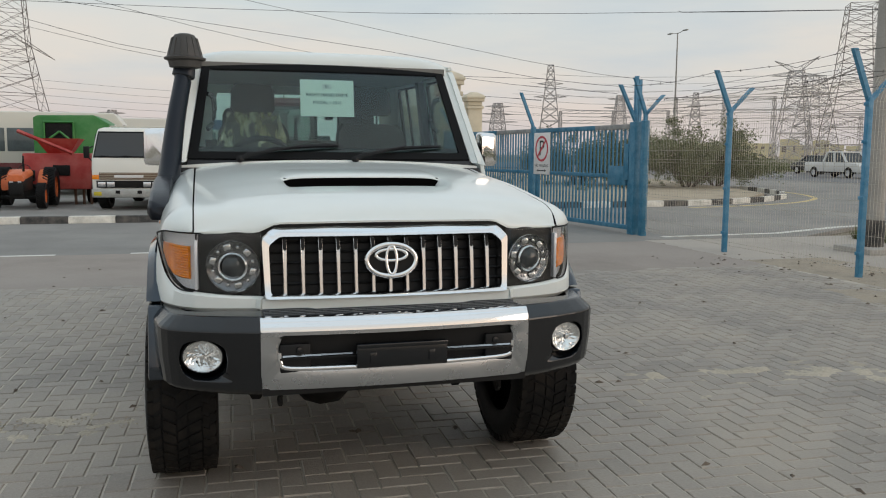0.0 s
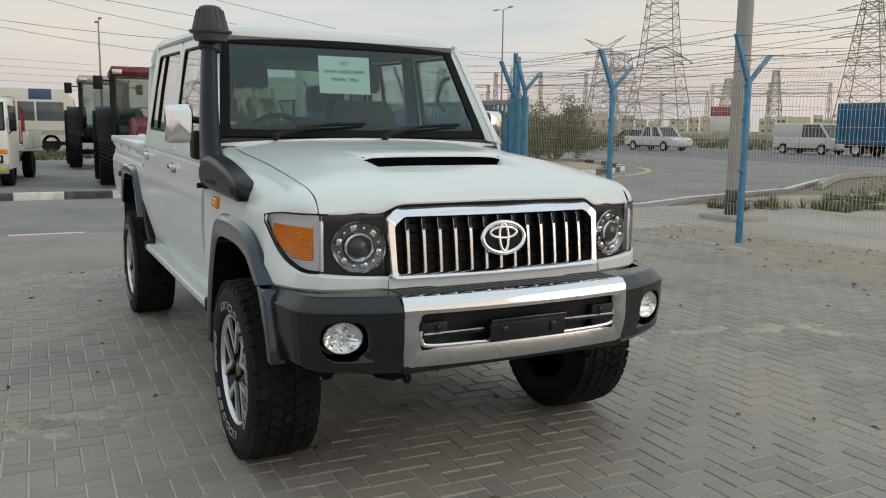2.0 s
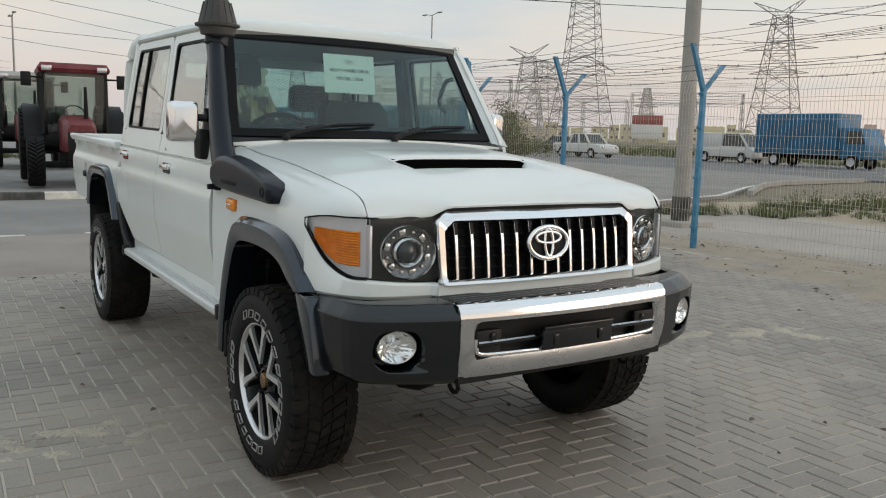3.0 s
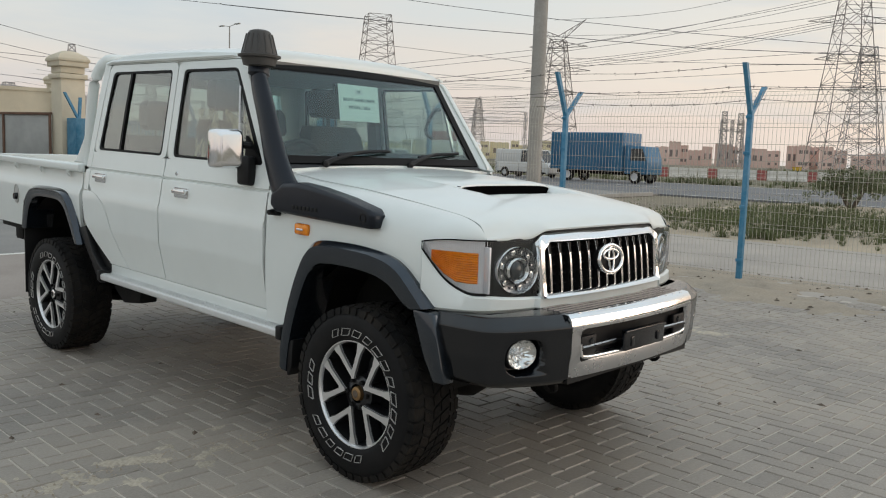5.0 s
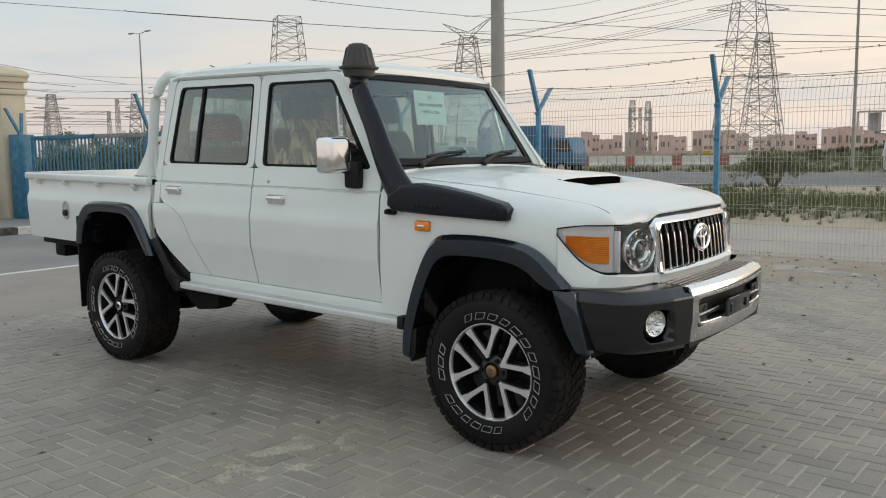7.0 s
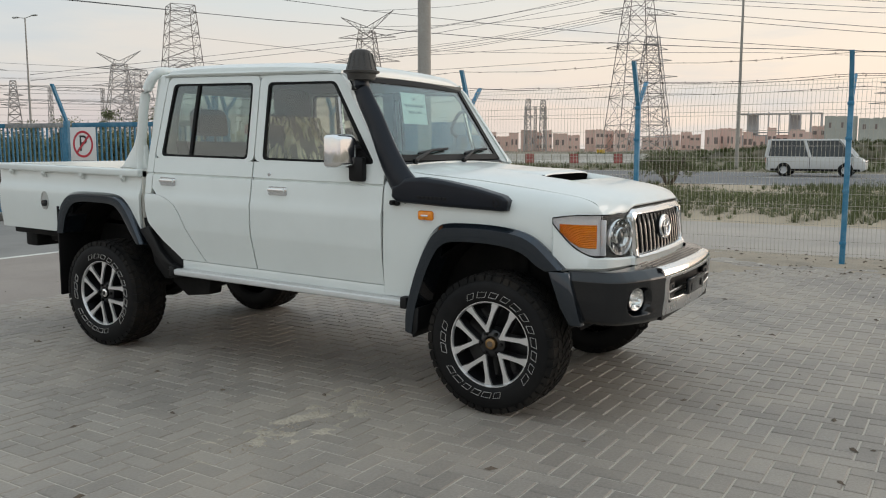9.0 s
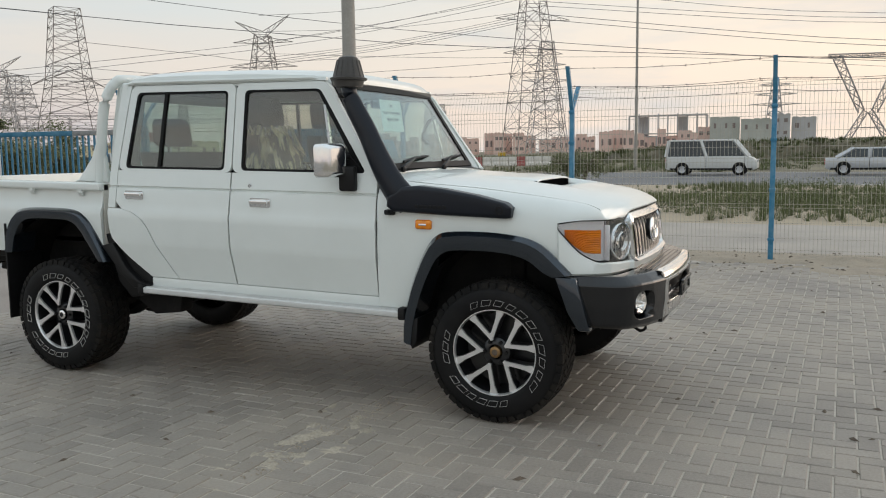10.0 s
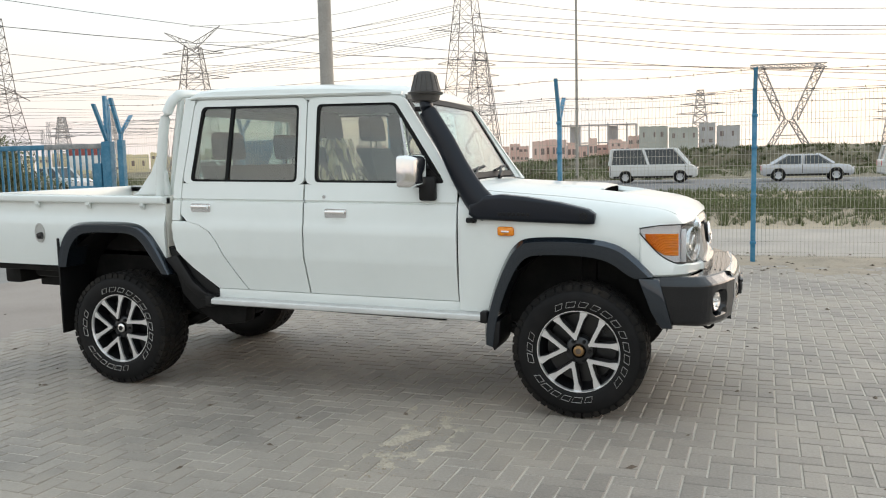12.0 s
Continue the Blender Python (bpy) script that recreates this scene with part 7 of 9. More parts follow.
def pylon(az, d, el, base_deg, top_deg, kind, turn=0.0, far=False):
    h = 1.5 + d * math.tan(radians(el))
    wb, wt = d * radians(base_deg), d * radians(top_deg)
    o = polar(az, d)
    t = thing("pylon", "grey galvanised lattice power pylon" + {"gantry": " with a flat top", "horn": " with horned cross-arms", "mast": " of slender shape", "cat": " with a wide splayed head", "arms": " with stacked cross-arms"}[kind], "pylon", "power pylons on the plain", pose(o.x, o.y, 0, 0, 0, az + 90 + turn))
    k = max(0.10, d * 0.00075)
    bm = bmesh.new()
    mat = M["lattice_hazy"] if far else M["lattice"]
    if kind == "gantry":
        lattice(bm, (0, 0, 0), (0, 0, h * 0.55), wb, wt * 1.5, 6, k * 0.85)
        lattice(bm, (0, 0, h * 0.55), (0, 0, h), wt * 1.5, wt, 6, k * 0.85)
        part("tower", bm, mat, t, "", 0)
        bm = bmesh.new()
        arm(bm, (0, 0, h * 0.62), (wb * 0.55, 0, h * 0.50), 0.6, k * 0.7)
        arm(bm, (0, 0, h * 0.62), (-wb * 0.55, 0, h * 0.50), 0.6, k * 0.7)
        part("cross_arm", bm, mat, t, "", 0)
    elif kind == "horn":
        lattice(bm, (0, 0, 0), (0, 0, h * 0.86), wb, wt, 8, k)
        part("tower", bm, mat, t, "", 0)
        a = wb * 0.6
        for s in (-1, 1):
            bm = bmesh.new()
            arm(bm, (0, 0, h * 0.86), (s * a, 0, h * (1.0 if s < 0 else 0.96)), h * 0.03, k * 0.8)
            part("horn", bm, mat, t, "", 0)
            for z, l in ((0.83, 1.1), (0.66, 1.25), (0.50, 1.0)):
                bm = bmesh.new()
                arm(bm, (0, 0, h * z), (s * a * l, 0, h * (z - 0.015)), h * 0.025, k * 0.7)
                part("cross_arm", bm, mat, t, "", 0)
    elif kind == "mast":
        lattice(bm, (0, 0, 0), (0, 0, h), wb, wt, 9, k)
        part("tower", bm, mat, t, "", 0)
        for z, l in ((0.80, 0.5), (0.66, 0.65)):
            for s in (-1, 1):
                bm = bmesh.new()
                arm(bm, (0, 0, h * z), (s * wb * l, 0, h * z), h * 0.02, k * 0.7)
                part("cross_arm", bm, mat, t, "", 0)
    elif kind == "cat":
        lattice(bm, (-wb * 0.10, 0, h * 0.42), (-wb * 0.5, 0, h), wb * 0.10, wb * 0.14, 6, k)
        lattice(bm, (wb * 0.10, 0, h * 0.42), (wb * 0.5, 0, h), wb * 0.10, wb * 0.14, 6, k)
        lattice(bm, (-wb * 0.42, 0, 0), (-wb * 0.04, 0, h * 0.42), wb * 0.10, wb * 0.08, 4, k)
        lattice(bm, (wb * 0.42, 0, 0), (wb * 0.04, 0, h * 0.42), wb * 0.10, wb * 0.08, 4, k)
        for z in (0.12, 0.25):
            bar(bm, (-wb * 0.40 * (1 - z * 2), 0, h * z), (wb * 0.40 * (1 - z * 2), 0, h * z), k)
        part("tower", bm, mat, t, "", 0)
        bm = bmesh.new()
        lattice(bm, (-wb * 0.60, 0, h * 1.0), (wb * 0.64, 0, h * 1.02), h * 0.045, h * 0.035, 10, k * 0.8)
        part("crossbeam", bm, mat, t, "", 0)
    else:
        lattice(bm, (0, 0, 0), (0, 0, h), wb, wt, 9, k)
        part("tower", bm, mat, t, "", 0)
        for z, l in ((0.94, 1.4), (0.80, 1.8), (0.66, 2.2)):
            for s in (-1, 1):
                bm = bmesh.new()
                arm(bm, (0, 0, h * z), (s * wb * 0.5 * l, 0, h * z), h * 0.022, k * 0.7)
                part("cross_arm", bm, mat, t, "", 0)


pylon(47.75, 230, 8.95, 4.0, 1.5, "gantry", 12)
pylon(35.65, 330, 9.0, 3.0, 0.9, "horn", -15)
pylon(17.75, 250, 13.5, 3.5, 1.0, "horn", 20)
pylon(16.75, 330, 7.2, 2.6, 0.8, "mast", 10, True)
pylon(-3.0, 300, 5.4, 3.6, 1.0, "cat", 5, True)
pylon(100.6, 190, 11.5, 4.4, 1.3, "gantry", 8)
pylon(66.8, 420, 5.9, 1.7, 0.35, "mast", 0, True)
pylon(51.4, 360, 6.1, 2.2, 0.8, "horn", 10, True)
pylon(50.3, 400, 4.9, 2.4, 0.8, "mast", 30, True)
pylon(2.2, 560, 4.2, 1.4, 0.4, "arms", 0, True)
pylon(24.75, 420, 3.3, 0.5, 0.3, "mast", 0, True)
pylon(23.75, 420, 3.2, 0.5, 0.3, "mast", 0, True)
pylon(62.2, 430, 3.9, 1.2, 0.4, "arms", 15, True)
pylon(43.6, 430, 3.3, 1.2, 0.35, "mast", 15, True)
pylon(40.8, 450, 3.8, 1.0, 0.3, "mast", 15, True)
pylon(57.4, 420, 4.0, 1.1, 0.3, "mast", 0, True)
pylon(70.3, 420, 3.4, 1.3, 0.5, "arms", 20, True)
pylon(95.5, 620, 2.6, 1.2, 0.4, "arms", 20, True)
pylon(-9.0, 640, 3.0, 1.1, 0.4, "arms", 20, True)


def substation(az0, az1, d, el):
    """A row of substation portals with bus-bars."""
    h = 1.5 + d * math.tan(radians(el))
    a, b = polar(az0, d), polar(az1, d)
    t = thing("substation_gantry", "grey lattice substation portal with bus-bars", "gantry", "substation gantries", pose(0, 0, 0))
    n = max(2, round((b - a).length / 22))
    for k in range(n + 1):
        p = a.lerp(b, k / n)
        bm = bmesh.new()
        lattice(bm, p, p + Vector((0, 0, h)), 1.6, 0.8, 6, 0.15)
        part("column", bm, M["lattice_hazy"], t, "", 0)
    bm = bmesh.new()
    for z in (h, h * 0.8):
        for dz in (0, 1.1):
            bar(bm, a + Vector((0, 0, z - dz)), b + Vector((0, 0, z - dz)), 0.14)
        m = n * 4
        for k in range(m):
            bar(bm, a.lerp(b, k / m) + Vector((0, 0, z)), a.lerp(b, (k + 1) / m) + Vector((0, 0, z - 1.1)), 0.09)
    part("beam", bm, M["lattice_hazy"], t, "", 0)


substation(52.5, 58.5, 300, 3.7)
substation(59.0, 66.0, 330, 2.9)
substation(37.6, 44.5, 340, 3.0)
substation(44.8, 50.5, 360, 2.5)
substation(23.6, 24.9, 420, 2.8)


def cable(pts, d=170.0, r=0.035, twin=0.0, mat="cable"):
    """An overhead cable through sight directions (azimuth, elevation) at distance d, hanging between them."""
    t = thing("overhead_cable", "dark overhead power cable hanging across the sky", "power cable", "overhead power cables")
    P = smooth_line([polar(az, d, 1.5 + d * math.tan(radians(el))) for az, el in pts], 9)
    for k in range(2 if twin else 1):
        bm = bmesh.new()
        tube(bm, [p + Vector((0, 0, -twin * k)) for p in P], r, 4)
        part("conductor", bm, M[mat], t)


cable([(58, 9.1), (54.4, 8.9), (27.1, 7.3), (-0.3, 5.5), (-12, 4.6)], 150, 0.055)
cable([(52, 10.6), (42.6, 9.7), (27.1, 8.2), (3.7, 5.8), (-12, 4.3)], 150, 0.045)
cable([(17.3, 9.0), (-0.2, 6.7), (-14, 5.2)], 240, 0.07, 1.4)
cable([(17.3, 9.8), (-0.2, 7.9), (-14, 6.8)], 240, 0.06, 1.2)
cable([(17.6, 10.8), (10.5, 9.7), (-0.1, 8.2), (-14, 6.9)], 240, 0.06)
cable([(17.6, 11.6), (9.5, 10.6), (0, 9.2), (-12, 8.1)], 240, 0.06)
cable([(35.0, 7.4), (27.2, 8.7), (20.4, 9.8), (17.9, 10.4)], 240, 0.05)
cable([(35.0, 6.4), (27.2, 7.4), (18.7, 8.9)], 240, 0.05, 1.3)
cable([(36.0, 9.0), (28, 9.6), (18.2, 11.6)], 240, 0.05)
cable([(56.5, 4.4), (54.7, 4.7), (37.0, 7.1), (27.1, 8.7), (18.2, 10.4)], 220, 0.05, 1.4)
cable([(47.4, 4.6), (40.2, 5.5), (27.1, 7.3), (18.0, 8.9)], 220, 0.05, 1.2)
cable([(35.4, 8.0), (27, 8.3), (17.9, 9.2)], 260, 0.05)
cable([(35.4, 6.6), (24, 6.3), (8, 5.9), (-10, 4.0)], 260, 0.05)
cable([(100.6, 8.9), (85, 9.2), (70.0, 9.2), (48.7, 8.7)], 190, 0.05)
cable([(99.8, 9.3), (98.0, 9.1), (77.6, 6.8), (67.0, 5.0), (61, 4.4)], 200, 0.05)
cable([(95.5, 11.4), (86.8, 9.8), (66.2, 5.8), (58, 4.6)], 200, 0.045)
cable([(100.4, 10.2), (86, 7.2), (72, 5.0), (62, 4.0)], 200, 0.045)
cable([(100.4, 7.6), (92, 6.0), (80, 4.5), (67, 3.6)], 200, 0.045)
cable([(100.2, 8.0), (92.1, 6.3), (80, 5.4), (66.8, 5.0)], 200, 0.05)
cable([(47.6, 7.1), (40, 6.5), (33.8, 6.1), (18, 7.0)], 230, 0.05)
cable([(47.1, 5.5), (40, 5.1), (33.7, 5.1), (18, 6.0)], 230, 0.05)
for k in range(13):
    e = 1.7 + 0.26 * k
    cable([(72 - k * 0.4, e + 0.5), (62, e + 0.12 * ((k * 7) % 5 - 2)), (50.5, e + 0.1), (38 - (k % 3), e + 0.2 * ((k * 3) % 4 - 1))], 290, 0.04 if k % 2 else 0.055, mat="cable_hazy")
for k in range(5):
    cable([(104, 4.6 - 0.45 * k), (94, 4.0 - 0.45 * k), (84, 3.6 - 0.4 * k)], 290, 0.045, mat="cable_hazy")


def lamp_mast(x, y, h, arms, label):
    t = thing("street_lamp", label, "street lamp", "street lamps along the roads", pose(x, y, -0.1))
    bm = bmesh.new()
    lathe(bm, [(0.13, 0), (0.11, h * 0.3), (0.06, h)], "z", (0, 0, 0), 10)
    part("mast", bm, M["concrete"], t)
    for d in arms:
        bm = bmesh.new()
        tube(bm, [(0, 0, h - 0.05), (0, d * 1.2, h + 0.12)], 0.035, 6)
        part("bracket", bm, M["concrete"], t)
        bm = bmesh.new()
        box(bm, -0.14, min(d * 1.1, d * 1.9), h + 0.06, 0.14, max(d * 1.1, d * 1.9), h + 0.18, 0.04)
        part("lamp_head", bm, M["greymetal"], t)


lamp_mast(47.4, 76.4, 14.3, (-1, 1), "grey street lamp with two lamp heads")
lamp_mast(59.6, 10.6, 17.5, (-1, 1), "tall grey street lamp mast beyond the highway")
lamp_mast(6.5, 78, 10.5, (-1, 1), "grey street lamp with two lamp heads")
lamp_mast(-2.0, 95, 11.0, (-1, 1), "grey street lamp with two lamp heads")


def far_house(az0, az1, d, el, mat, floors, label, grey=False, seed=0):
    """A low building facing the camera, between two azimuths."""
    rnd = random.Random(seed)
    a, b = polar(az0, d), polar(az1, d)
    L = (b - a).length
    h = d * math.tan(radians(el)) + 1.5
    ang = math.degrees(math.atan2(b.y - a.y, b.x - a.x))
    t = thing("house", label, "building", "low buildings on the plain", pose(a.x, a.y, -0.1, 0, 0, ang))
    fl = h / floors
    if grey:
        for f in range(floors + 1):
            bm = bmesh.new()
            box(bm, 0, -8, f * fl, L, 2, f * fl + 0.5)
            part("slab", bm, M[mat], t, "", 0)
        n = max(3, int(L / 5))
        for k in range(n + 1):
            bm = bmesh.new()
            x = L * k / n
            box(bm, x - 0.35, 1.0, 0, x + 0.35, 1.8, h + (1.6 if k % 2 else 0.6))
            part("column", bm, M[mat], t, "", 0)
            bm = bmesh.new()
            box(bm, x - 0.35, -7.5, 0, x + 0.35, -6.8, h)
            part("column", bm, M[mat], t, "", 0)
        bm = bmesh.new()
        for k in range(n):
            if rnd.random() < 0.3:
                box(bm, L * k / n + 0.35, 0.6, fl * rnd.randint(0, floors - 1) + 0.5, L * (k + 1) / n - 0.35, 0.9, fl * (floors - 0) - 0.2)
        box(bm, 0, -7, 0, L, -6.9, h * 0.45)
        part("infill_wall", bm, M[mat], t, "", 0)
        return
    bm = bmesh.new()
    box(bm, 0, -9, 0, L, 1.0, h, 0.05)
    part("wall", bm, M[mat], t, "", 0)
    bm = bmesh.new()
    for x0 in [L * k / 3 for k in range(3)]:
        box(bm, x0 + 0.1 * L * rnd.random(), -9.2, h - 0.05, x0 + L / 3 - 0.1 * L * rnd.random(), 1.2, h + rnd.uniform(0.1, 0.45))
    part("parapet", bm, M[mat], t, "", 0)
    n = max(2, int(L / 4.5))
    for f in range(floors):
        for k in range(n):
            x = L * (k + 0.5) / n + rnd.uniform(-0.6, 0.6)
            bm = bmesh.new()
            w = rnd.choice((0.5, 0.7, 0.9))
            box(bm, x - w, -9.12, f * fl + fl * 0.36, x + w, -8.95, f * fl + fl * 0.66)
            part("window", bm, M["bld_dark"], t, "", 0)


rnd = random.Random(11)
for k, (a0, a1, mat, el) in enumerate(((57.5, 52.5, "bld_yellow", 1.0), (52.2, 47.5, "bld_yellow", 1.05), (47.1, 42.0, "bld_yellow", 1.1), (41.6, 36.9, "bld_yellow", 1.15), (36.6, 33.0, "bld_yellow", 1.3), (32.8, 29.4, "bld_pink", 1.3), (29.0, 25.4, "bld_pink", 1.35), (25.2, 21.2, "bld_pink", 1.3), (20.9, 17.5, "bld_pink", 1.35), (17.2, 13.4, "bld_pink", 1.25), (13.2, 9.6, "bld_pink", 1.35), (9.4, 6.0, "bld_pink", 1.45), (62.5, 58.2, "bld_yellow", 0.9))):
    cut = [a0 + (a1 - a0) * (q + (rnd.uniform(-0.3, 0.3) if 0 < q < 5 else 0)) / 5 for q in range(6)]
    for q in range(5):
        rnd.random()
        far_house(cut[q], cut[q + 1] + (a0 - a1) * rnd.uniform(-0.02, 0.03), 430 + rnd.uniform(0, 40), el * rnd.uniform(0.55, 0.95), mat, 2 if rnd.random() < 0.6 else 1, ("pale yellow" if mat == "bld_yellow" else "pink") + " rendered low house with small windows", False, k * 4 + q)
far_house(11.2, 6.3, 480, 2.15, "bld_grey", 2, "unfinished grey concrete building frame", True, 30)
far_house(6.1, 4.3, 455, 1.95, "bld_green", 2, "grey-green concrete shell building with small windows", False, 31)
far_house(4.2, 2.4, 450, 1.80, "bld_green", 2, "grey-green concrete shell building with small windows", False, 32)
far_house(2.3, 1.3, 455, 2.05, "bld_grey", 3, "pale grey concrete building with dark openings", False, 33)
far_house(1.2, -0.2, 460, 1.85, "bld_grey", 2, "pale grey concrete building with dark openings", False, 34)

# red and white plastic road barriers, and a spoil bank
def barrier():
    t = thing("road_barrier", "plastic road barrier in a red and white row", "road barrier", "barriers beyond the highway", pose(80, 40, -0.1))
    bm = bmesh.new()
    prism(bm, [(-0.28, 0), (0.28, 0), (0.28, 0.18), (0.12, 0.45), (0.10, 1.0), (-0.10, 1.0), (-0.12, 0.45), (-0.28, 0.18)], "y", -0.42, 0.42, 0.03)
    part("body", bm, M["bar_white"], t)
    return t


b0 = barrier()
b1 = barrier()
for o in b1.children:
    o.data = o.data.copy()
    o.data.materials[0] = M["bar_red"]
p0, p1 = polar(28.3, 86), polar(17.5, 88)
n = 18
dirb = math.degrees(math.atan2(p1.y - p0.y, p1.x - p0.x)) - 90
for k in range(n + 1):
    p = p0.lerp(p1, k / n)
    src = b1 if k % 5 == 0 else b0
    m = pose(p.x, p.y, -0.1, 0, 0, dirb)
    if k == 0:
        b1.matrix_basis = m
    elif k == 1:
        b0.matrix_basis = m
    else:
        copy_thing(src, m)
bm = bmesh.new()
rows = []
for i in range(9):
    row = []
    for j in range(80):
        y = -140 + 320 * j / 79
        e = math.sin(math.pi * i / 8)
        row.append((94 + 16 * i / 8 + 6 * noise.noise((y * 0.02, 0, 3)), y, -0.15 + e * (interp(y, [(5, 2.5), (30, 0.8)]) + 0.8 * noise.noise((i * 0.3, y * 0.08, 7)))))
    rows.append(row)
sheet(bm, rows, 0.2, lambda p: (0, 0, -1))
structure("spoil_bank", bm, M["scrub_soil"], "low uneven scrub-grown bank beyond the highway", "sand bank", 60)
# billboard and a yellow skip
bb = thing("billboard", "red and white billboard on two legs", "billboard", m=pose(polar(43.2, 150).x, polar(43.2, 150).y, -0.1, 0, 0, 43.2 - 90))
bm = bmesh.new()
box(bm, -2.6, -0.1, 1.6, 2.6, 0.1, 4.0, 0.03)
part("panel", bm, M["sign_white"], bb)
bm = bmesh.new()
box(bm, -2.6, -0.12, 4.0, 2.6, 0.12, 5.6, 0.03)
part("header", bm, M["bar_red"], bb)
for x in (-1.9, 1.9):
    bm = bmesh.new()
    tube(bm, [(x, 0, 0), (x, 0, 1.7)], 0.1, 8)
    part("leg", bm, M["greymetal"], bb)
for az, d in ((33.9, 120), (20.2, 130)):
    p = polar(az, d)
    t = thing("yellow_cabinet", "small yellow roadside cabinet on the sand", "cabinet", "yellow roadside cabinets", pose(p.x, p.y, -0.1, 0, 0, az))
    bm = bmesh.new()
    box(bm, -0.5, -0.6, 0, 0.5, 0.6, 1.9 if az > 30 else 1.3, 0.06)
    box(bm, -0.56, -0.66, 1.9 if az > 30 else 1.3, 0.56, 0.66, 2.0 if az > 30 else 1.4, 0.03)
    part("body", bm, M["bld_yellow_sat"], t)

# ---- other vehicles ----
def simple_wheel(t, x, y, r, w, rim="silver", s=1):
    bm = bmesh.new()
    lathe(bm, [(r * 0.6, x - s * w * 0.5 * -1), (r * 0.92, x + s * w * 0.5), (r, x + s * w * 0.36), (r, x - s * w * 0.36), (r * 0.92, x - s * w * 0.5), (r * 0.6, x - s * w * 0.5)], "x", (0, y, r), 24)
    wh = part("wheel", bm, M["rubber"], t)
    bm = bmesh.new()
    lathe(bm, [(r * 0.62, x + s * w * 0.44), (r * 0.5, x + s * w * 0.36), (r * 0.2, x + s * w * 0.40), (0.0, x + s * w * 0.42)], "x", (0, y, r), 20)
    part("rim", bm, M[rim], wh)


def car(name, label, category, m, L, W, H, paint, belt, hood, roof0, roof1, nose=0.0, tail=0.0, box_van=False, bed=False, group="vehicles on the highway"):
    """A road vehicle along +y (front at +y). hood: length of the bonnet; roof0..roof1: roof between these y."""
    t = thing(name, label, category, group, m)
    y0, y1 = -L / 2, L / 2
    hz = belt * 0.92
    bm = bmesh.new()
    prof = [(y0, 0.38), (y0, belt * 0.96), (y0 + 0.1, belt), (y1 - hood, belt), (y1 - 0.25, hz), (y1, hz - 0.22), (y1, 0.38), (y1 - 0.2, 0.28), (y0 + 0.2, 0.28)]
    prism(bm, prof, "x", -W / 2, W / 2, 0.06)
    part("body", bm, M[paint], t)
    bm = bmesh.new()
    g0, g1 = roof0 - tail, roof1 + nose
    loft(bm, [[(sx * W * k, y, z) for sx, y in ((-1, a), (1, a), (1, b), (-1, b))] for k, a, b, z in ((0.47, g0, g1, belt - 0.02), (0.39, roof0, roof1, H - 0.05))])
    part("glasshouse", bm, M["carglass"], t, "", 0)
    bm = bmesh.new()
    loft(bm, [[(sx * W * k, y, z) for sx, y in ((-1, roof0 - e), (1, roof0 - e), (1, roof1 + e), (-1, roof1 + e))] for k, e, z in ((0.405, 0.05, H - 0.08), (0.40, 0.04, H - 0.02), (0.36, -0.05, H))])
    part("roof", bm, M[paint], t)
    for s in (-1, 1):
        for a, b in ((g0, roof0), (g1, roof1), ((g0 + g1) / 2, (roof0 + roof1) / 2)):
            bm = bmesh.new()
            bar(bm, (s * W * 0.472, a, belt - 0.02), (s * W * 0.397, b, H - 0.05), 0.14)
            part("pillar", bm, M[paint], t)
    for y in (y0 + L * 0.19, y1 - L * 0.19):
        for s in (-1, 1):
            simple_wheel(t, s * (W / 2 - 0.07), y, 0.33, 0.22, "silver", s)
    for s in (-1, 1):
        bm = bmesh.new()
        box(bm, s * W * 0.36 - 0.15, y1 - 0.06, hz - 0.25, s * W * 0.36 + 0.15, y1 + 0.015, hz - 0.1, 0.03)
        part("headlight", bm, M["reflector"], t)
        bm = bmesh.new()
        box(bm, s * W * 0.42 - 0.1, y0 - 0.015, belt - 0.35, s * W * 0.42 + 0.1, y0 + 0.05, belt - 0.08, 0.02)
        part("tail_light", bm, M["sign_red"], t)
        for y in (y0 + L * 0.19, y1 - L * 0.19):
            bm = bmesh.new()
            lathe(bm, [(0.0, s * (W / 2 + 0.003)), (0.365, s * (W / 2 + 0.003)), (0.375, s * (W / 2 - 0.05))], "x", (0, y, 0.36), 22)
            part("wheel_arch", bm, M["under"], t)
        bm = bmesh.new()
        for y in (g0 + (g1 - g0) * 0.5, roof1 + nose * 0.8, roof0 - tail * 0.5):
            box(bm, min(s * W * 0.5, s * (W * 0.5 + 0.004)), y - 0.012, 0.42, max(s * W * 0.5, s * (W * 0.5 + 0.004)), y + 0.012, belt - 0.05)
        box(bm, min(s * W * 0.5, s * (W * 0.5 + 0.012)), y0 + 0.25, 0.29, max(s * W * 0.5, s * (W * 0.5 + 0.012)), y1 - 0.25, 0.40)
        part("door_gap", bm, M["under"], t, "", 0)
    if box_van:
        bm = bmesh.new()
        box(bm, -W / 2 - 0.005, y0, belt - 0.05, W / 2 + 0.005, roof1 - 1.3, H, 0.08)
        part("cargo_body", bm, M[paint], t)
    if bed:
        bm = bmesh.new()
        box(bm, -W * 0.44, y0 + 0.12, belt - 0.02, W * 0.44, roof0 - tail - 0.1, belt + 0.01, 0.01)
        part("bed_opening", bm, M["under"], t)
    return t


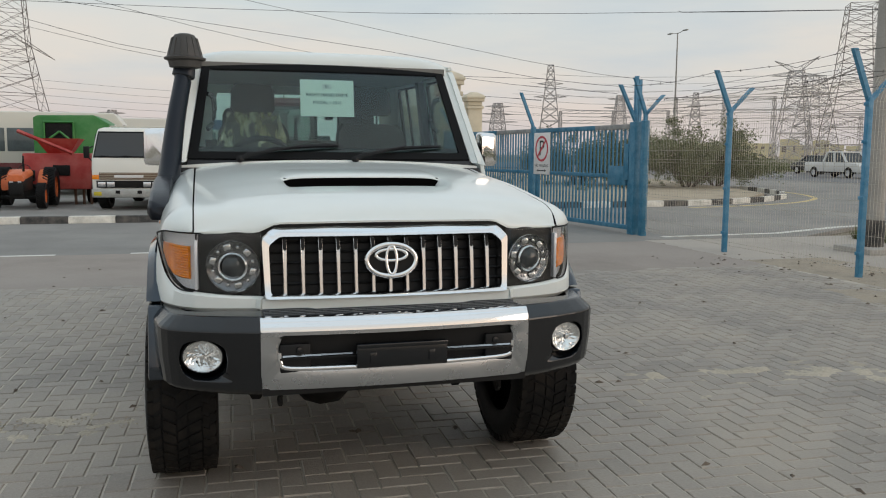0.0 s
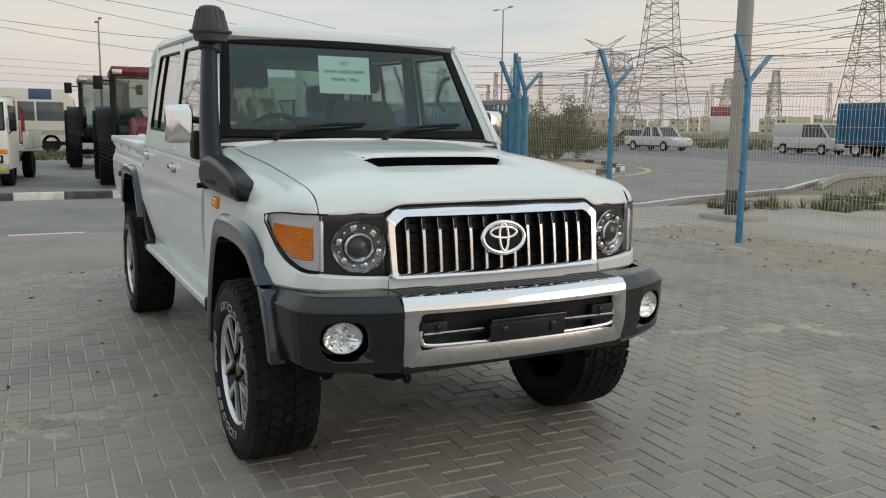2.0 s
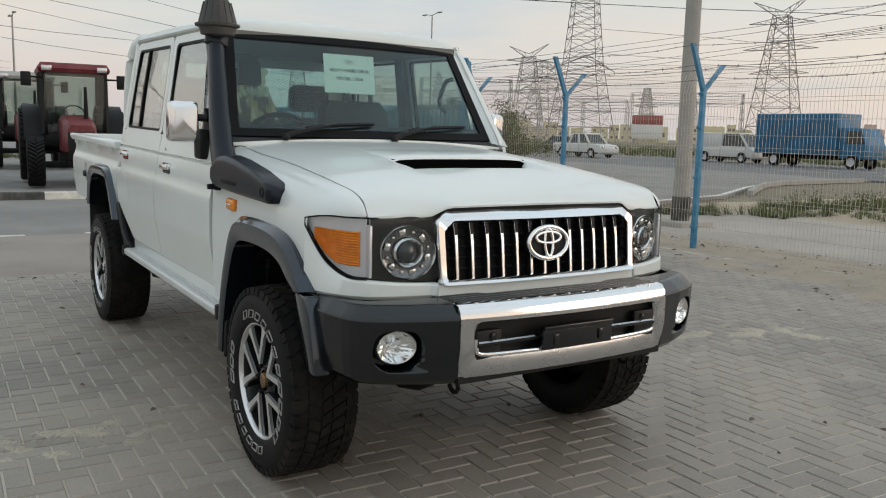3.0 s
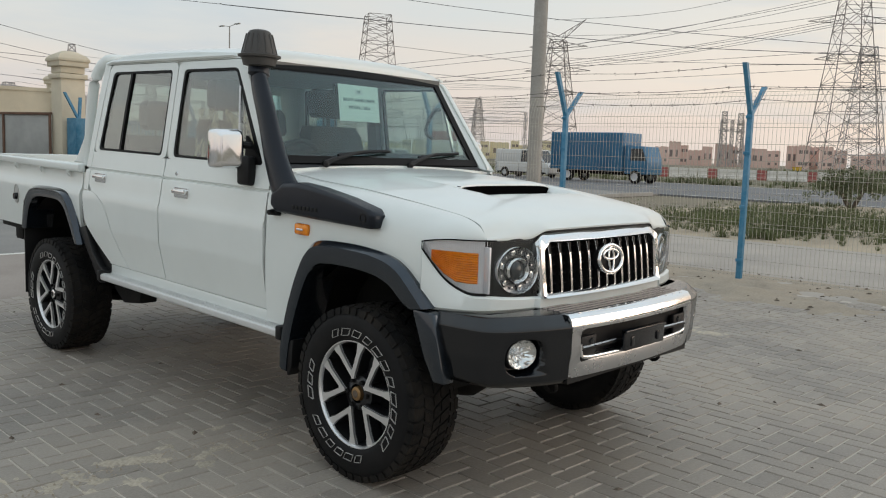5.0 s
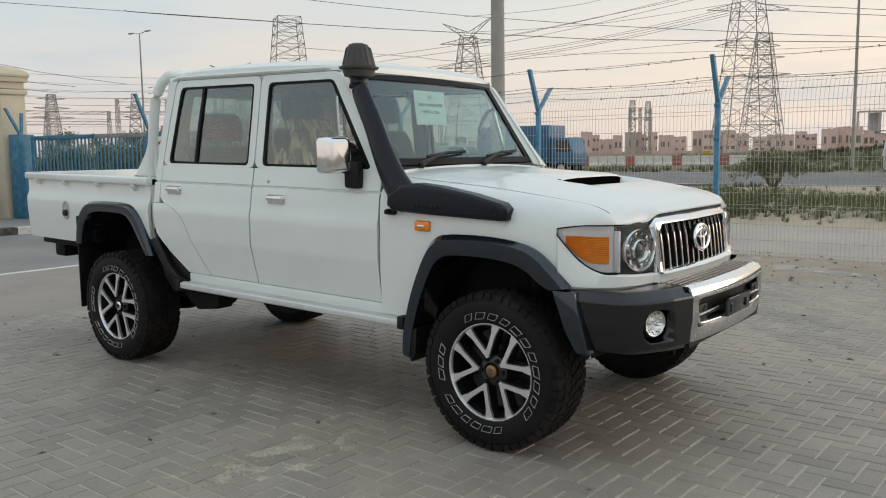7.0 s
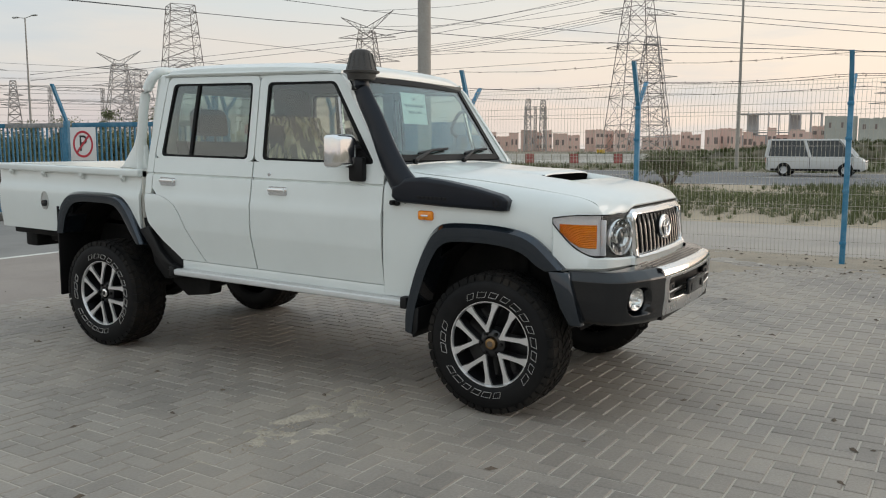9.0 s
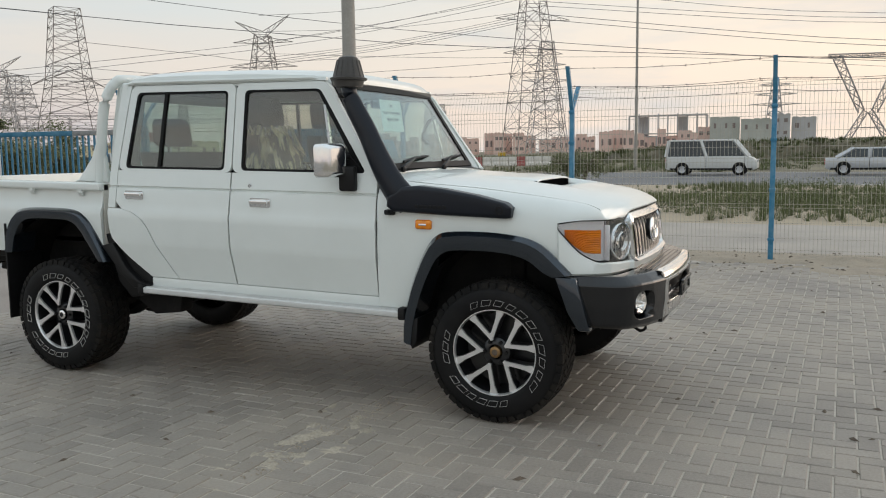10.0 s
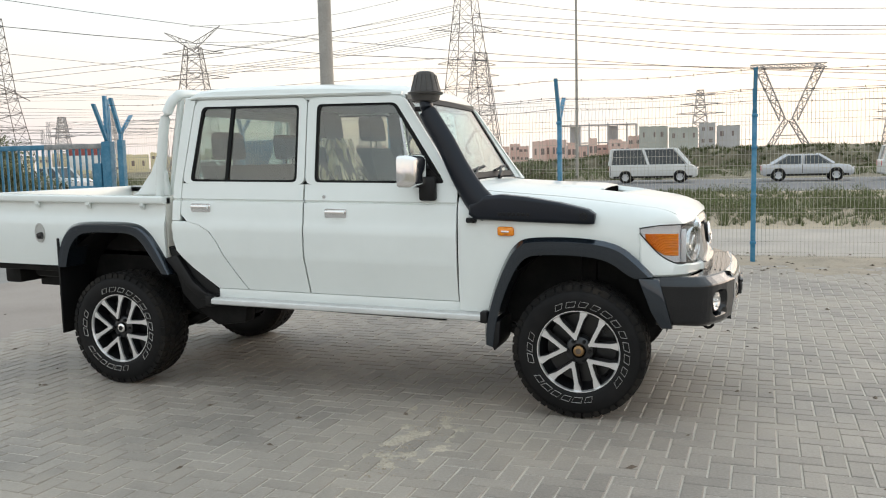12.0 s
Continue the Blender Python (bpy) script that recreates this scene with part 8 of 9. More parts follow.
GZ = -0.02
car("minibus", "white minibus with dark windows on the highway", "van", pose(44.5, 3.5, GZ, 0, 0, 180), 4.9, 1.75, 1.98, "silver_white", 1.05, 0.5, -2.3, 1.2, 0.75, 0.12)
car("sedan_car", "silver sedan on the highway", "car", pose(44.2, -4.6, GZ, 0, 0, 180), 4.6, 1.8, 1.45, "silver", 0.92, 1.15, -0.95, 0.55, 0.75, 0.8)
car("pickup_car", "white pickup with an open bed on the highway", "car", pose(40.5, 43.5, GZ, 0, 0, 180), 5.2, 1.8, 1.75, "silver_white", 1.02, 1.2, -0.55, 0.75, 0.65, 0.2, bed=True)
car("panel_van", "white panel van on the highway", "van", pose(46.0, 34.8, GZ, 0, 0, 180), 4.9, 1.75, 2.0, "silver_white", 1.1, 0.55, -2.3, 1.2, 0.75, 0.1, box_van=True)
car("hatchback", "dark estate car on the highway", "car", pose(46.5, 53.0, GZ), 4.5, 1.8, 1.5, "dkcar", 0.95, 1.1, -1.6, 0.5, 0.7, 0.35)
car("offroad_car", "white off-road car on the highway", "car", pose(44.3, -10.6, GZ, 0, 0, 180), 4.8, 1.9, 1.85, "silver_white", 1.08, 1.15, -2.1, 0.6, 0.6, 0.15)
bt = thing("box_truck", "blue box lorry on the highway", "truck", "vehicles on the highway", pose(44.8, 27.6, GZ, 0, 0, 180))
bm = bmesh.new()
box(bm, -1.15, -3.6, 0.75, 1.15, 2.0, 3.2, 0.04)
part("cargo_box", bm, M["truckblue"], bt)
bm = bmesh.new()
for k in range(26):
    y = -3.5 + 5.4 * k / 25
    for s in (-1, 1):
        box(bm, min(s * 1.15, s * 1.19), y - 0.03, 0.8, max(s * 1.15, s * 1.19), y + 0.03, 3.1)
tagged(part("box_rib", bm, M["truckblue"], bt, "", 0), "pressed upright ribs", kind="stuff")
bm = bmesh.new()
prism(bm, [(2.1, 0.6), (3.7, 0.6), (3.7, 1.4), (3.35, 2.35), (2.1, 2.4)], "x", -1.0, 1.0, 0.05)
part("cab", bm, M["truckblue"], bt)
bm = bmesh.new()
prism(bm, [(2.5, 1.45), (3.62, 1.45), (3.34, 2.2), (2.5, 2.2)], "x", -1.01, 1.01)
part("cab_window", bm, M["carglass"], bt)
bm = bmesh.new()
box(bm, -0.4, -3.5, 0.5, 0.4, 3.2, 0.78)
part("frame", bm, M["under"], bt)
for y in (-2.2, 2.9):
    for s in (-1, 1):
        simple_wheel(bt, s * 0.95, y, 0.42, 0.28, "silver", s)

LOT = 0.03
# beige light lorry with a drop-side bed, facing the yard
LORRY = pose(-2.46, 17.2, LOT, 0, 0, -9) @ Matrix.Diagonal((1.03, 0.95, 0.935, 1))
ly = thing("light_lorry", "off-white light lorry with a drop-side bed, parked behind the kerb", "truck", m=LORRY)
W = 0.84


def cab_ring(k, a, b, z):
    """One level of the lorry's cab, its corners rounded."""
    return [(W * k * x, a + (b - a) * v, z) for x, v in round_poly([(-1, 0), (1, 0), (1, 1), (-1, 1)], 0.10, 4)]


bm = bmesh.new()
loft(bm, [cab_ring(*q) for q in ((0.98, 0.0, 1.55, 0.42), (1.0, -0.02, 1.55, 0.60), (1.0, -0.03, 1.55, 1.05), (1.0, 0.0, 1.55, 1.30), (0.96, 0.20, 1.55, 1.72), (0.925, 0.34, 1.55, 1.98), (0.90, 0.40, 1.52, 2.04), (0.80, 0.55, 1.40, 2.08))])
part("cab", bm, M["lorry_paint"], ly, "", 50)


def screen_pt(u, v, out=0.012):
    """A point of the sloping windscreen: u across, v up."""
    z = 1.335 + 0.62 * v
    return (u * W * (0.93 - 0.055 * v), interp(z, [(1.05, -0.03), (1.30, 0.0), (1.72, 0.20), (1.98, 0.34)]) - 0.010 * (1 - u * u) - out, z)


bm = bmesh.new()
sheet(bm, [[screen_pt(u / 6, v, 0.006) for u in range(-6, 7)] for v in (-0.03, 0.3, 0.62, 1.03)], 0.01, lambda p: (0, 1, 0))
part("windscreen_seal", bm, M["seal"], ly)
bm = bmesh.new()
sheet(bm, [[screen_pt(u / 6 * 0.965, v, 0.012) for u in range(-6, 7)] for v in (0.03, 0.3, 0.62, 0.97)], 0.004, lambda p: (0, 1, 0))
part("windscreen", bm, M["carglass"], ly)
for u0, u1 in ((-0.25, -0.80), (0.45, -0.15)):
    bm = bmesh.new()
    tube(bm, [screen_pt(u0, -0.02, 0.02), screen_pt(u1, 0.05, 0.022)], 0.010, 5)
    part("wiper", bm, M["black"], ly)
for s in (-1, 1):
    bm = bmesh.new()
    prism(bm, [(0.22, 1.34), (1.25, 1.34), (1.25, 1.90), (0.48, 1.90)], "x", s * 0.78, s * 0.838)
    part("side_window", bm, M["carglass"], ly)
    bm = bmesh.new()
    box(bm, min(s * 0.87, s * 1.00), 0.02, 1.30, max(s * 0.87, s * 1.00), 0.09, 1.60, 0.025)
    bar(bm, (s * 0.82, 0.2, 1.60), (s * 0.93, 0.06, 1.52), 0.02)
    bar(bm, (s * 0.82, 0.1, 1.22), (s * 0.93, 0.06, 1.35), 0.02)
    part("wing_mirror", bm, M["black"], ly)
    for x in (0.40, 0.60):
        bm = bmesh.new()
        box(bm, s * x - 0.088, -0.066, 0.590, s * x + 0.088, -0.040, 0.715, 0.012)
        part("headlight", bm, M["reflector"], ly)
    bm = bmesh.new()
    box(bm, s * 0.735 - 0.075, -0.048, 0.775, s * 0.735 + 0.075, -0.01, 0.885, 0.01)
    part("indicator", bm, M["amber"], ly)
bm = bmesh.new()
box(bm, -0.72, -0.046, 0.565, 0.72, -0.015, 0.745, 0.012)
part("lower_grille", bm, M["under"], ly, "black lower grille between paired headlights")
bm = bmesh.new()
box(bm, -0.66, -0.040, 0.765, 0.66, -0.015, 0.945, 0.01)
gr = part("grille", bm, M["rust"], ly, "grey-brown ribbed grille panel")
for k in range(4):
    bm = bmesh.new()
    box(bm, -0.655, -0.056, 0.776 + k * 0.043, 0.655, -0.036, 0.797 + k * 0.043, 0.004)
    part("grille_slat", bm, M["slat"], gr)
bm = bmesh.new()
box(bm, -0.32, -0.062, 0.815, 0.32, -0.052, 0.885, 0.006)
part("brand_bar", bm, M["sign_white"], gr)
bm = bmesh.new()
box(bm, -0.82, -0.11, 0.32, 0.82, 0.02, 0.545, 0.03)
bp = part("bumper", bm, M["bumper_grey"], ly, "grey steel bumper")
for s in (-1, 1):
    bm = bmesh.new()
    box(bm, s * 0.24 - 0.05, -0.116, 0.42, s * 0.24 + 0.05, -0.105, 0.50)
    part("bumper_slot", bm, M["under"], bp)
    bm = bmesh.new()
    box(bm, s * 0.68 - 0.085, -0.120, 0.37, s * 0.68 + 0.085, -0.105, 0.47, 0.008)
    part("fog_light", bm, M["fog_yellow"], bp, "yellow fog light")
bm = bmesh.new()
box(bm, -0.45, 0.2, 0.42, 0.45, 5.0, 0.60)
part("frame", bm, M["under"], ly)
bm = bmesh.new()
box(bm, -0.92, 1.70, 0.80, 0.92, 5.0, 0.90, 0.01)
bedp = part("bed_floor", bm, M["beige"], ly)
for s in (-1, 1):
    bm = bmesh.new()
    box(bm, min(s * 0.89, s * 0.93), 1.70, 0.88, max(s * 0.89, s * 0.93), 5.0, 1.28, 0.01)
    for k in range(5):
        box(bm, min(s * 0.93, s * 0.95), 1.8 + k * 0.75, 0.86, max(s * 0.93, s * 0.95), 1.88 + k * 0.75, 1.28)
    part("drop_side", bm, M["lorry_paint"], bedp)
bm = bmesh.new()
for x in (-0.8, 0.8):
    tube(bm, [(x, 1.68, 0.9), (x, 1.68, 2.12), (x * 0.8, 1.62, 2.16)], 0.03, 6)
for z in (1.4, 1.75, 2.14):
    tube(bm, [(-0.8, 1.68, z), (0.8, 1.68, z)], 0.022, 6)
part("bed_rack", bm, M["beige"], ly)
for y in (0.72, 4.1):
    for s in (-1, 1):
        simple_wheel(ly, s * 0.70, y, 0.36, 0.24, "under", s)


# red machine frame carried on the lorry's bed
load = thing("machine_frame", "red steel machine frame lying on the lorry bed", "machine part", m=LORRY @ pose(0.25, 2.1, 0.90))
for x in (-0.45, 0.45):
    for y in (0.0, 1.3):
        bm = bmesh.new()
        box(bm, x - 0.04, y - 0.04, 0.0, x + 0.04, y + 0.04, 0.95 if y else 1.15, 0.01)
        part("upright", bm, M["red"], load)
    bm = bmesh.new()
    bar(bm, (x, 0, 1.1), (x, 1.3, 0.9), 0.08)
    part("side_rail", bm, M["red"], load)
bm = bmesh.new()
prism(bm, [(0.05, 0.05), (1.2, 0.05), (1.15, 0.62), (0.2, 0.70)], "x", -0.40, 0.40, 0.02)
part("casing", bm, M["red"], load)


def tractor(label, paint, m, scale=1.0, cab=True, roof="dred"):
    """A farm tractor facing -y."""
    t = thing("tractor", label, "tractor", "tractors on the parking lot", m)
    S = scale
    bm = bmesh.new()
    loft(bm, [[(sx * w * S, y * S, z * S) for sx, z in ((-1, 0.75), (1, 0.75), (1, zt), (0.75, zt + 0.1), (-0.75, zt + 0.1), (-1, zt))] for y, w, zt in ((0.0, 0.26, 1.20), (0.15, 0.30, 1.28), (1.5, 0.34, 1.42))])
    part("bonnet", bm, M[paint if cab else "black"], t)
    if not cab:
        bm = bmesh.new()
        loft(bm, [[(sx * w * S, y * S, z * S) for sx, z in ((-1, zt - 0.10), (1, zt - 0.10), (1, zt + 0.02), (0.75, zt + 0.13), (-0.75, zt + 0.13), (-1, zt + 0.02))] for y, w, zt in ((-0.05, 0.30, 1.22), (0.15, 0.33, 1.30), (1.5, 0.36, 1.43))])
        part("bonnet_top", bm, M[paint], t)
    bm = bmesh.new()
    box(bm, -0.26 * S, -0.03 * S, 0.62 * S, 0.26 * S, 0.0, 1.16 * S, 0.02)
    part("radiator_grille", bm, M["black"], t)
    for s in (-1, 1):
        bm = bmesh.new()
        box(bm, (s * 0.15 - 0.07) * S, -0.05 * S, 1.05 * S, (s * 0.15 + 0.07) * S, 0.0, 1.15 * S, 0.01)
        part("headlight", bm, M["reflector"], t)
    bm = bmesh.new()
    box(bm, -0.28 * S, 0.1 * S, 0.45 * S, 0.28 * S, 2.9 * S, 0.80 * S, 0.05)
    tube(bm, [(-0.75 * S, 0.45 * S, 0.48 * S), (0.75 * S, 0.45 * S, 0.48 * S)], 0.07 * S, 8)
    tube(bm, [(-0.8 * S, 2.4 * S, 0.8 * S), (0.8 * S, 2.4 * S, 0.8 * S)], 0.12 * S, 8)
    part("chassis", bm, M["under"], t)
    for y, r, w in ((0.45, 0.52, 0.32), (2.4, 0.82, 0.45)):
        for s in (-1, 1):
            x = s * (0.78 + w * 0.2) * S
            bm = bmesh.new()
            rr = r * S
            lathe(bm, [(rr * 0.52, x + s * w * 0.46 * S), (rr * 0.9, x + s * w * 0.5 * S), (rr * 0.94, x + s * w * 0.4 * S), (rr * 0.94, x - s * w * 0.4 * S), (rr * 0.9, x - s * w * 0.5 * S), (rr * 0.52, x - s * w * 0.46 * S)], "x", (0, y * S, rr), 28)
            for k in range(22):
                for sd in (0, 1):
                    a = (k + 0.5 * sd) * math.tau / 36
                    p = Vector((x + (0.46 if sd else -0.46) * w * S, y * S + rr * 0.97 * math.cos(a), rr + rr * 0.97 * math.sin(a)))
                    q = Vector((x, y * S + rr * 0.97 * math.cos(a + 0.18), rr + rr * 0.97 * math.sin(a + 0.18)))
                    bar(bm, p, q, 0.045 * S)
            wh = part("wheel", bm, M["rubber"], t)
            bm = bmesh.new()
            lathe(bm, [(rr * 0.55, x + s * w * 0.42 * S), (rr * 0.45, x + s * w * 0.25 * S), (rr * 0.15, x + s * w * 0.3 * S), (0, x + s * w * 0.32 * S)], "x", (0, y * S, rr), 20)
            part("rim", bm, M["orange" if paint == "orange" else "bar_white"], wh)
    for s in (-1, 1):
        bm = bmesh.new()
        rings = []
        for k in range(9):
            a = math.pi * (0.05 + 0.80 * k / 8)
            rings.append([((s * xx) * S, (2.4 - 0.92 * math.cos(a)) * S, ((0.84 if cab else 0.62) + 0.92 * math.sin(a)) * S) for xx in (0.50, 1.02 if cab else 0.85)])
        sheet(bm, rings, 0.03, lambda p: (0, 0, -1))
        part("mudguard", bm, M["black" if cab else paint], t)
    bm = bmesh.new()
    box(bm, -0.25 * S, 2.1 * S, 1.05 * S, 0.25 * S, 2.6 * S, 1.15 * S, 0.03)
    box(bm, -0.25 * S, 2.52 * S, 1.1 * S, 0.25 * S, 2.62 * S, 1.5 * S, 0.03)
    part("seat", bm, M["black"], t)
    bm = bmesh.new()
    tube(bm, [(0.22 * S * math.cos(k * math.tau / 20), (1.75 + 0.1 * math.sin(k * math.tau / 20)) * S, (1.55 + 0.18 * math.sin(k * math.tau / 20)) * S) for k in range(21)], 0.015 * S, 6)
    tube(bm, [(0, 1.75 * S, 1.55 * S), (0, 1.55 * S, 1.2 * S)], 0.025 * S, 6)
    part("steering_wheel", bm, M["black"], t)
    bm = bmesh.new()
    tube(bm, [(0.16 * S, 0.75 * S, 1.4 * S), (0.16 * S, 0.75 * S, 2.1 * S)], [0.05 * S, 0.03 * S], 8)
    part("exhaust", bm, M["under"], t)
    if cab:
        for s in (-1, 1):
            for y, yt in ((1.35, 1.5), (2.1, 2.1), (2.95, 2.85)):
                bm = bmesh.new()
                bar(bm, (s * 0.62 * S, y * S, 1.1 * S), (s * 0.62 * S, yt * S, 2.45 * S), 0.09 * S)
                part("cab_pillar", bm, M["black"], t)
        for y in (1.38, 2.88):
            bm = bmesh.new()
            box(bm, -0.60 * S, y * S, 1.15 * S, 0.60 * S, (y + 0.02) * S, 2.40 * S)
            part("cab_glass", bm, M["trac_glass"], t, "", 0)
        bm = bmesh.new()
        box(bm, -0.62 * S, 1.40 * S, 0.85 * S, 0.62 * S, 1.46 * S, 1.15 * S, 0.01)
        part("cab_front", bm, M["black"], t)
        bm = bmesh.new()
        loft(bm, [[(sx * w * S, y * S, z * S) for sx, y in ((-1, a), (1, a), (1, b), (-1, b))] for w, a, b, z in ((0.70, 1.28, 3.02, 2.42), (0.72, 1.25, 3.05, 2.50), (0.66, 1.35, 2.95, 2.62))])
        rf = part("cab_roof", bm, M[roof], t)
        for s in (-1, 1):
            bm = bmesh.new()
            box(bm, (s * 0.55 - 0.1) * S, 1.22 * S, 2.44 * S, (s * 0.55 + 0.1) * S, 1.26 * S, 2.55 * S, 0.01)
            part("work_light", bm, M["reflector"], rf)
        for s in (-1, 1):
            bm = bmesh.new()
            bar(bm, (s * 0.62 * S, 1.4 * S, 2.3 * S), (s * 0.95 * S, 1.3 * S, 2.3 * S), 0.03)
            box(bm, (s * 0.95 - 0.1) * S, 1.25 * S, 2.1 * S, (s * 0.95 + 0.1) * S, 1.3 * S, 2.4 * S, 0.02)
            part("cab_mirror", bm, M["black"], t)


tractor("small orange tractor with black front grille", "orange", pose(-4.98, 17.6, LOT), 0.60, False)
tractor("large dark red tractor with a glazed cab", "dred", pose(1.16, 16.1, LOT, 0, 0, -5), 1.04, True, "dred")
tractor("large red tractor with a black-framed cab", "dred", pose(1.2, 24.5, LOT, 0, 0, -4), 1.12, True, "greymetal")

# red mulching machine with a funnel
rm = thing("red_hopper_machine", "red steel hopper machine with a funnel and conveyor", "farm machine", m=pose(-4.50, 20.3, LOT))
bm = bmesh.new()
prism(bm, [(-0.7, 0.4), (0.9, 0.4), (1.0, 1.32), (-0.6, 1.32)], "x", -0.72, 0.90, 0.03)
part("body", bm, M["red"], rm)
bm = bmesh.new()
loft(bm, [[(cx + sx * w, sy * w2, z) for sx, sy in ((-1, -1), (1, -1), (1, 1), (-1, 1))] for cx, w, w2, z in ((0.1, 0.26, 0.3, 1.30), (0.1, 0.50, 0.50, 1.66), (0.1, 0.53, 0.52, 1.70))])
part("funnel", bm, M["red"], rm)
bm = bmesh.new()
bar(bm, (-0.8, -0.6, 1.88), (0.5, -0.8, 1.32), 0.07)
part("chute", bm, M["red"], rm)
bm = bmesh.new()
box(bm, 0.0, -0.70, 0.75, 0.4, -0.60, 1.02, 0.01)
part("opening", bm, M["under"], rm)
for s in (-1, 1):
    simple_wheel(rm, s * 0.72 + 0.1, 0.3, 0.32, 0.25, "red", s)
bm = bmesh.new()
for x in (0.5, 0.7, 0.88):
    bar(bm, (x, -0.55, 0.0), (x, -0.55, 0.5), 0.05)
part("stand", bm, M["rust"], rm)
# green harvester body
gh = thing("green_harvester", "green sheet-metal harvester body with an open chute", "farm machine", m=pose(-4.80, 25.5, LOT))
bm = bmesh.new()
prism(bm, [(-1.0, 0.6), (1.3, 0.6), (1.3, 2.15), (0.75, 2.50), (-0.88, 2.47), (-1.0, 2.40)], "y", -1.0, 2.4, 0.04)
part("body", bm, M["green"], gh)
bm = bmesh.new()
box(bm, -0.66, -1.03, 1.50, 0.12, -0.9, 2.24, 0.02)
part("chute_opening", bm, M["under"], gh)
bm = bmesh.new()
for a, b in (((-0.69, -1.06, 1.48), (0.15, -1.06, 1.48)), ((-0.69, -1.06, 2.27), (0.15, -1.06, 2.27)), ((-0.69, -1.06, 1.48), (-0.69, -1.06, 2.27)), ((0.15, -1.06, 1.48), (0.15, -1.06, 2.27)), ((-0.55, -1.08, 1.75), (-0.25, -1.08, 1.98)), ((-0.25, -1.08, 1.98), (0.05, -1.08, 1.72))):
    bar(bm, a, b, 0.05)
part("chute_frame", bm, M["green"], gh)
for s in (-1, 1):
    simple_wheel(gh, s * 1.05, 0.5, 0.5, 0.35, "orange", s)


def bus(label, m, L, stripe, patch=None):
    """A minibus lying along x, its front at +x."""
    t = thing("bus", label, "bus", "buses on the parking lot", m)
    bm = bmesh.new()
    prism(bm, [(-L, 0.45), (0.0, 0.45), (0.05, 1.2), (-0.18, 2.35), (-0.45, 2.72), (-L + 0.1, 2.72), (-L, 2.5)], "y", -1.0, 1.0, 0.08)
    part("body", bm, M["beige"], t)
    for k in range(int((L - 0.6) / 1.15)):
        for s in (-1, 1):
            bm = bmesh.new()
            box(bm, -0.55 - 1.15 * (k + 1) + 0.08, s * 1.0 - 0.02, 1.35, -0.55 - 1.15 * k, s * 1.0 + 0.02, 2.15, 0.03)
            part("window", bm, M["busglass"], t)
    bm = bmesh.new()
    prism(bm, [(0.06, 1.3), (0.07, 1.3), (-0.14, 2.3), (-0.16, 2.3)], "y", -0.88, 0.88)
    part("windscreen", bm, M["carglass"], t)
    bm = bmesh.new()
    for s in (-1, 1):
        box(bm, -L + 0.3, s * 1.005 - 0.01, 0.75, -0.4, s * 1.005 + 0.01, 0.95)
        box(bm, -L + 0.3, s * 0.97 - 0.02, 2.50, -0.8, s * 0.97 + 0.02, 2.58)
    part("stripe", bm, M[stripe], t, "", 0)
    if patch:
        bm = bmesh.new()
        box(bm, -1.9, -1.012, 2.25, -1.0, -0.95, 2.70, 0.02)
        part("blue_panel", bm, M[patch], t)
    bm = bmesh.new()
    box(bm, -L + 0.2, -0.9, 0.3, -0.2, 0.9, 0.5)
    part("underframe", bm, M["under"], t)
    for x in (-1.1, -L + 1.5):
        for s in (-1, 1):
            bm = bmesh.new()
            lathe(bm, [(0.0, s * 0.98), (0.2, s * 0.98), (0.24, s * 1.0), (0.36, s * 1.0), (0.4, s * 0.95), (0.4, s * 0.72), (0.0, s * 0.72)], "y", (x, 0, 0.4), 20)
            part("wheel", bm, M["rubber"], t)


bus("cream minibus with a dark red stripe, parked in the lot", pose(-3.4, 29.5, LOT) @ Matrix.Scale(1.01, 4), 8.8, "dred")
bus("cream minibus with a blue roof panel, parked in the lot", pose(1.7, 43.0, LOT) @ Matrix.Scale(1.13, 4), 6.6, "greymetal", "truckblue_flat")

# ---- scrub, grass, tree ----
def tuft(bm, x, y, z, h, r, n, rnd, leaf=0.02):
    for _ in range(n):
        a, b = rnd.uniform(0, math.tau), rnd.uniform(0.2, 1.0)
        dx, dy = math.cos(a) * r * b, math.sin(a) * r * b
        hh = h * rnd.uniform(0.5, 1.0) * (1.15 - 0.5 * b)
        w = leaf * rnd.uniform(0.7, 1.3)
        c, s = math.cos(a + 1.57) * w, math.sin(a + 1.57) * w
        v = [bm.verts.new(p) for p in ((x + dx * 0.35 - c, y + dy * 0.35 - s, z), (x + dx * 0.35 + c, y + dy * 0.35 + s, z), (x + dx * 0.8 + c * 0.7, y + dy * 0.8 + s * 0.7, z + hh * 0.65), (x + dx * 1.15, y + dy * 1.15, z + hh), (x + dx * 0.8 - c * 0.7, y + dy * 0.8 - s * 0.7, z + hh * 0.65))]
        bm.faces.new(v)


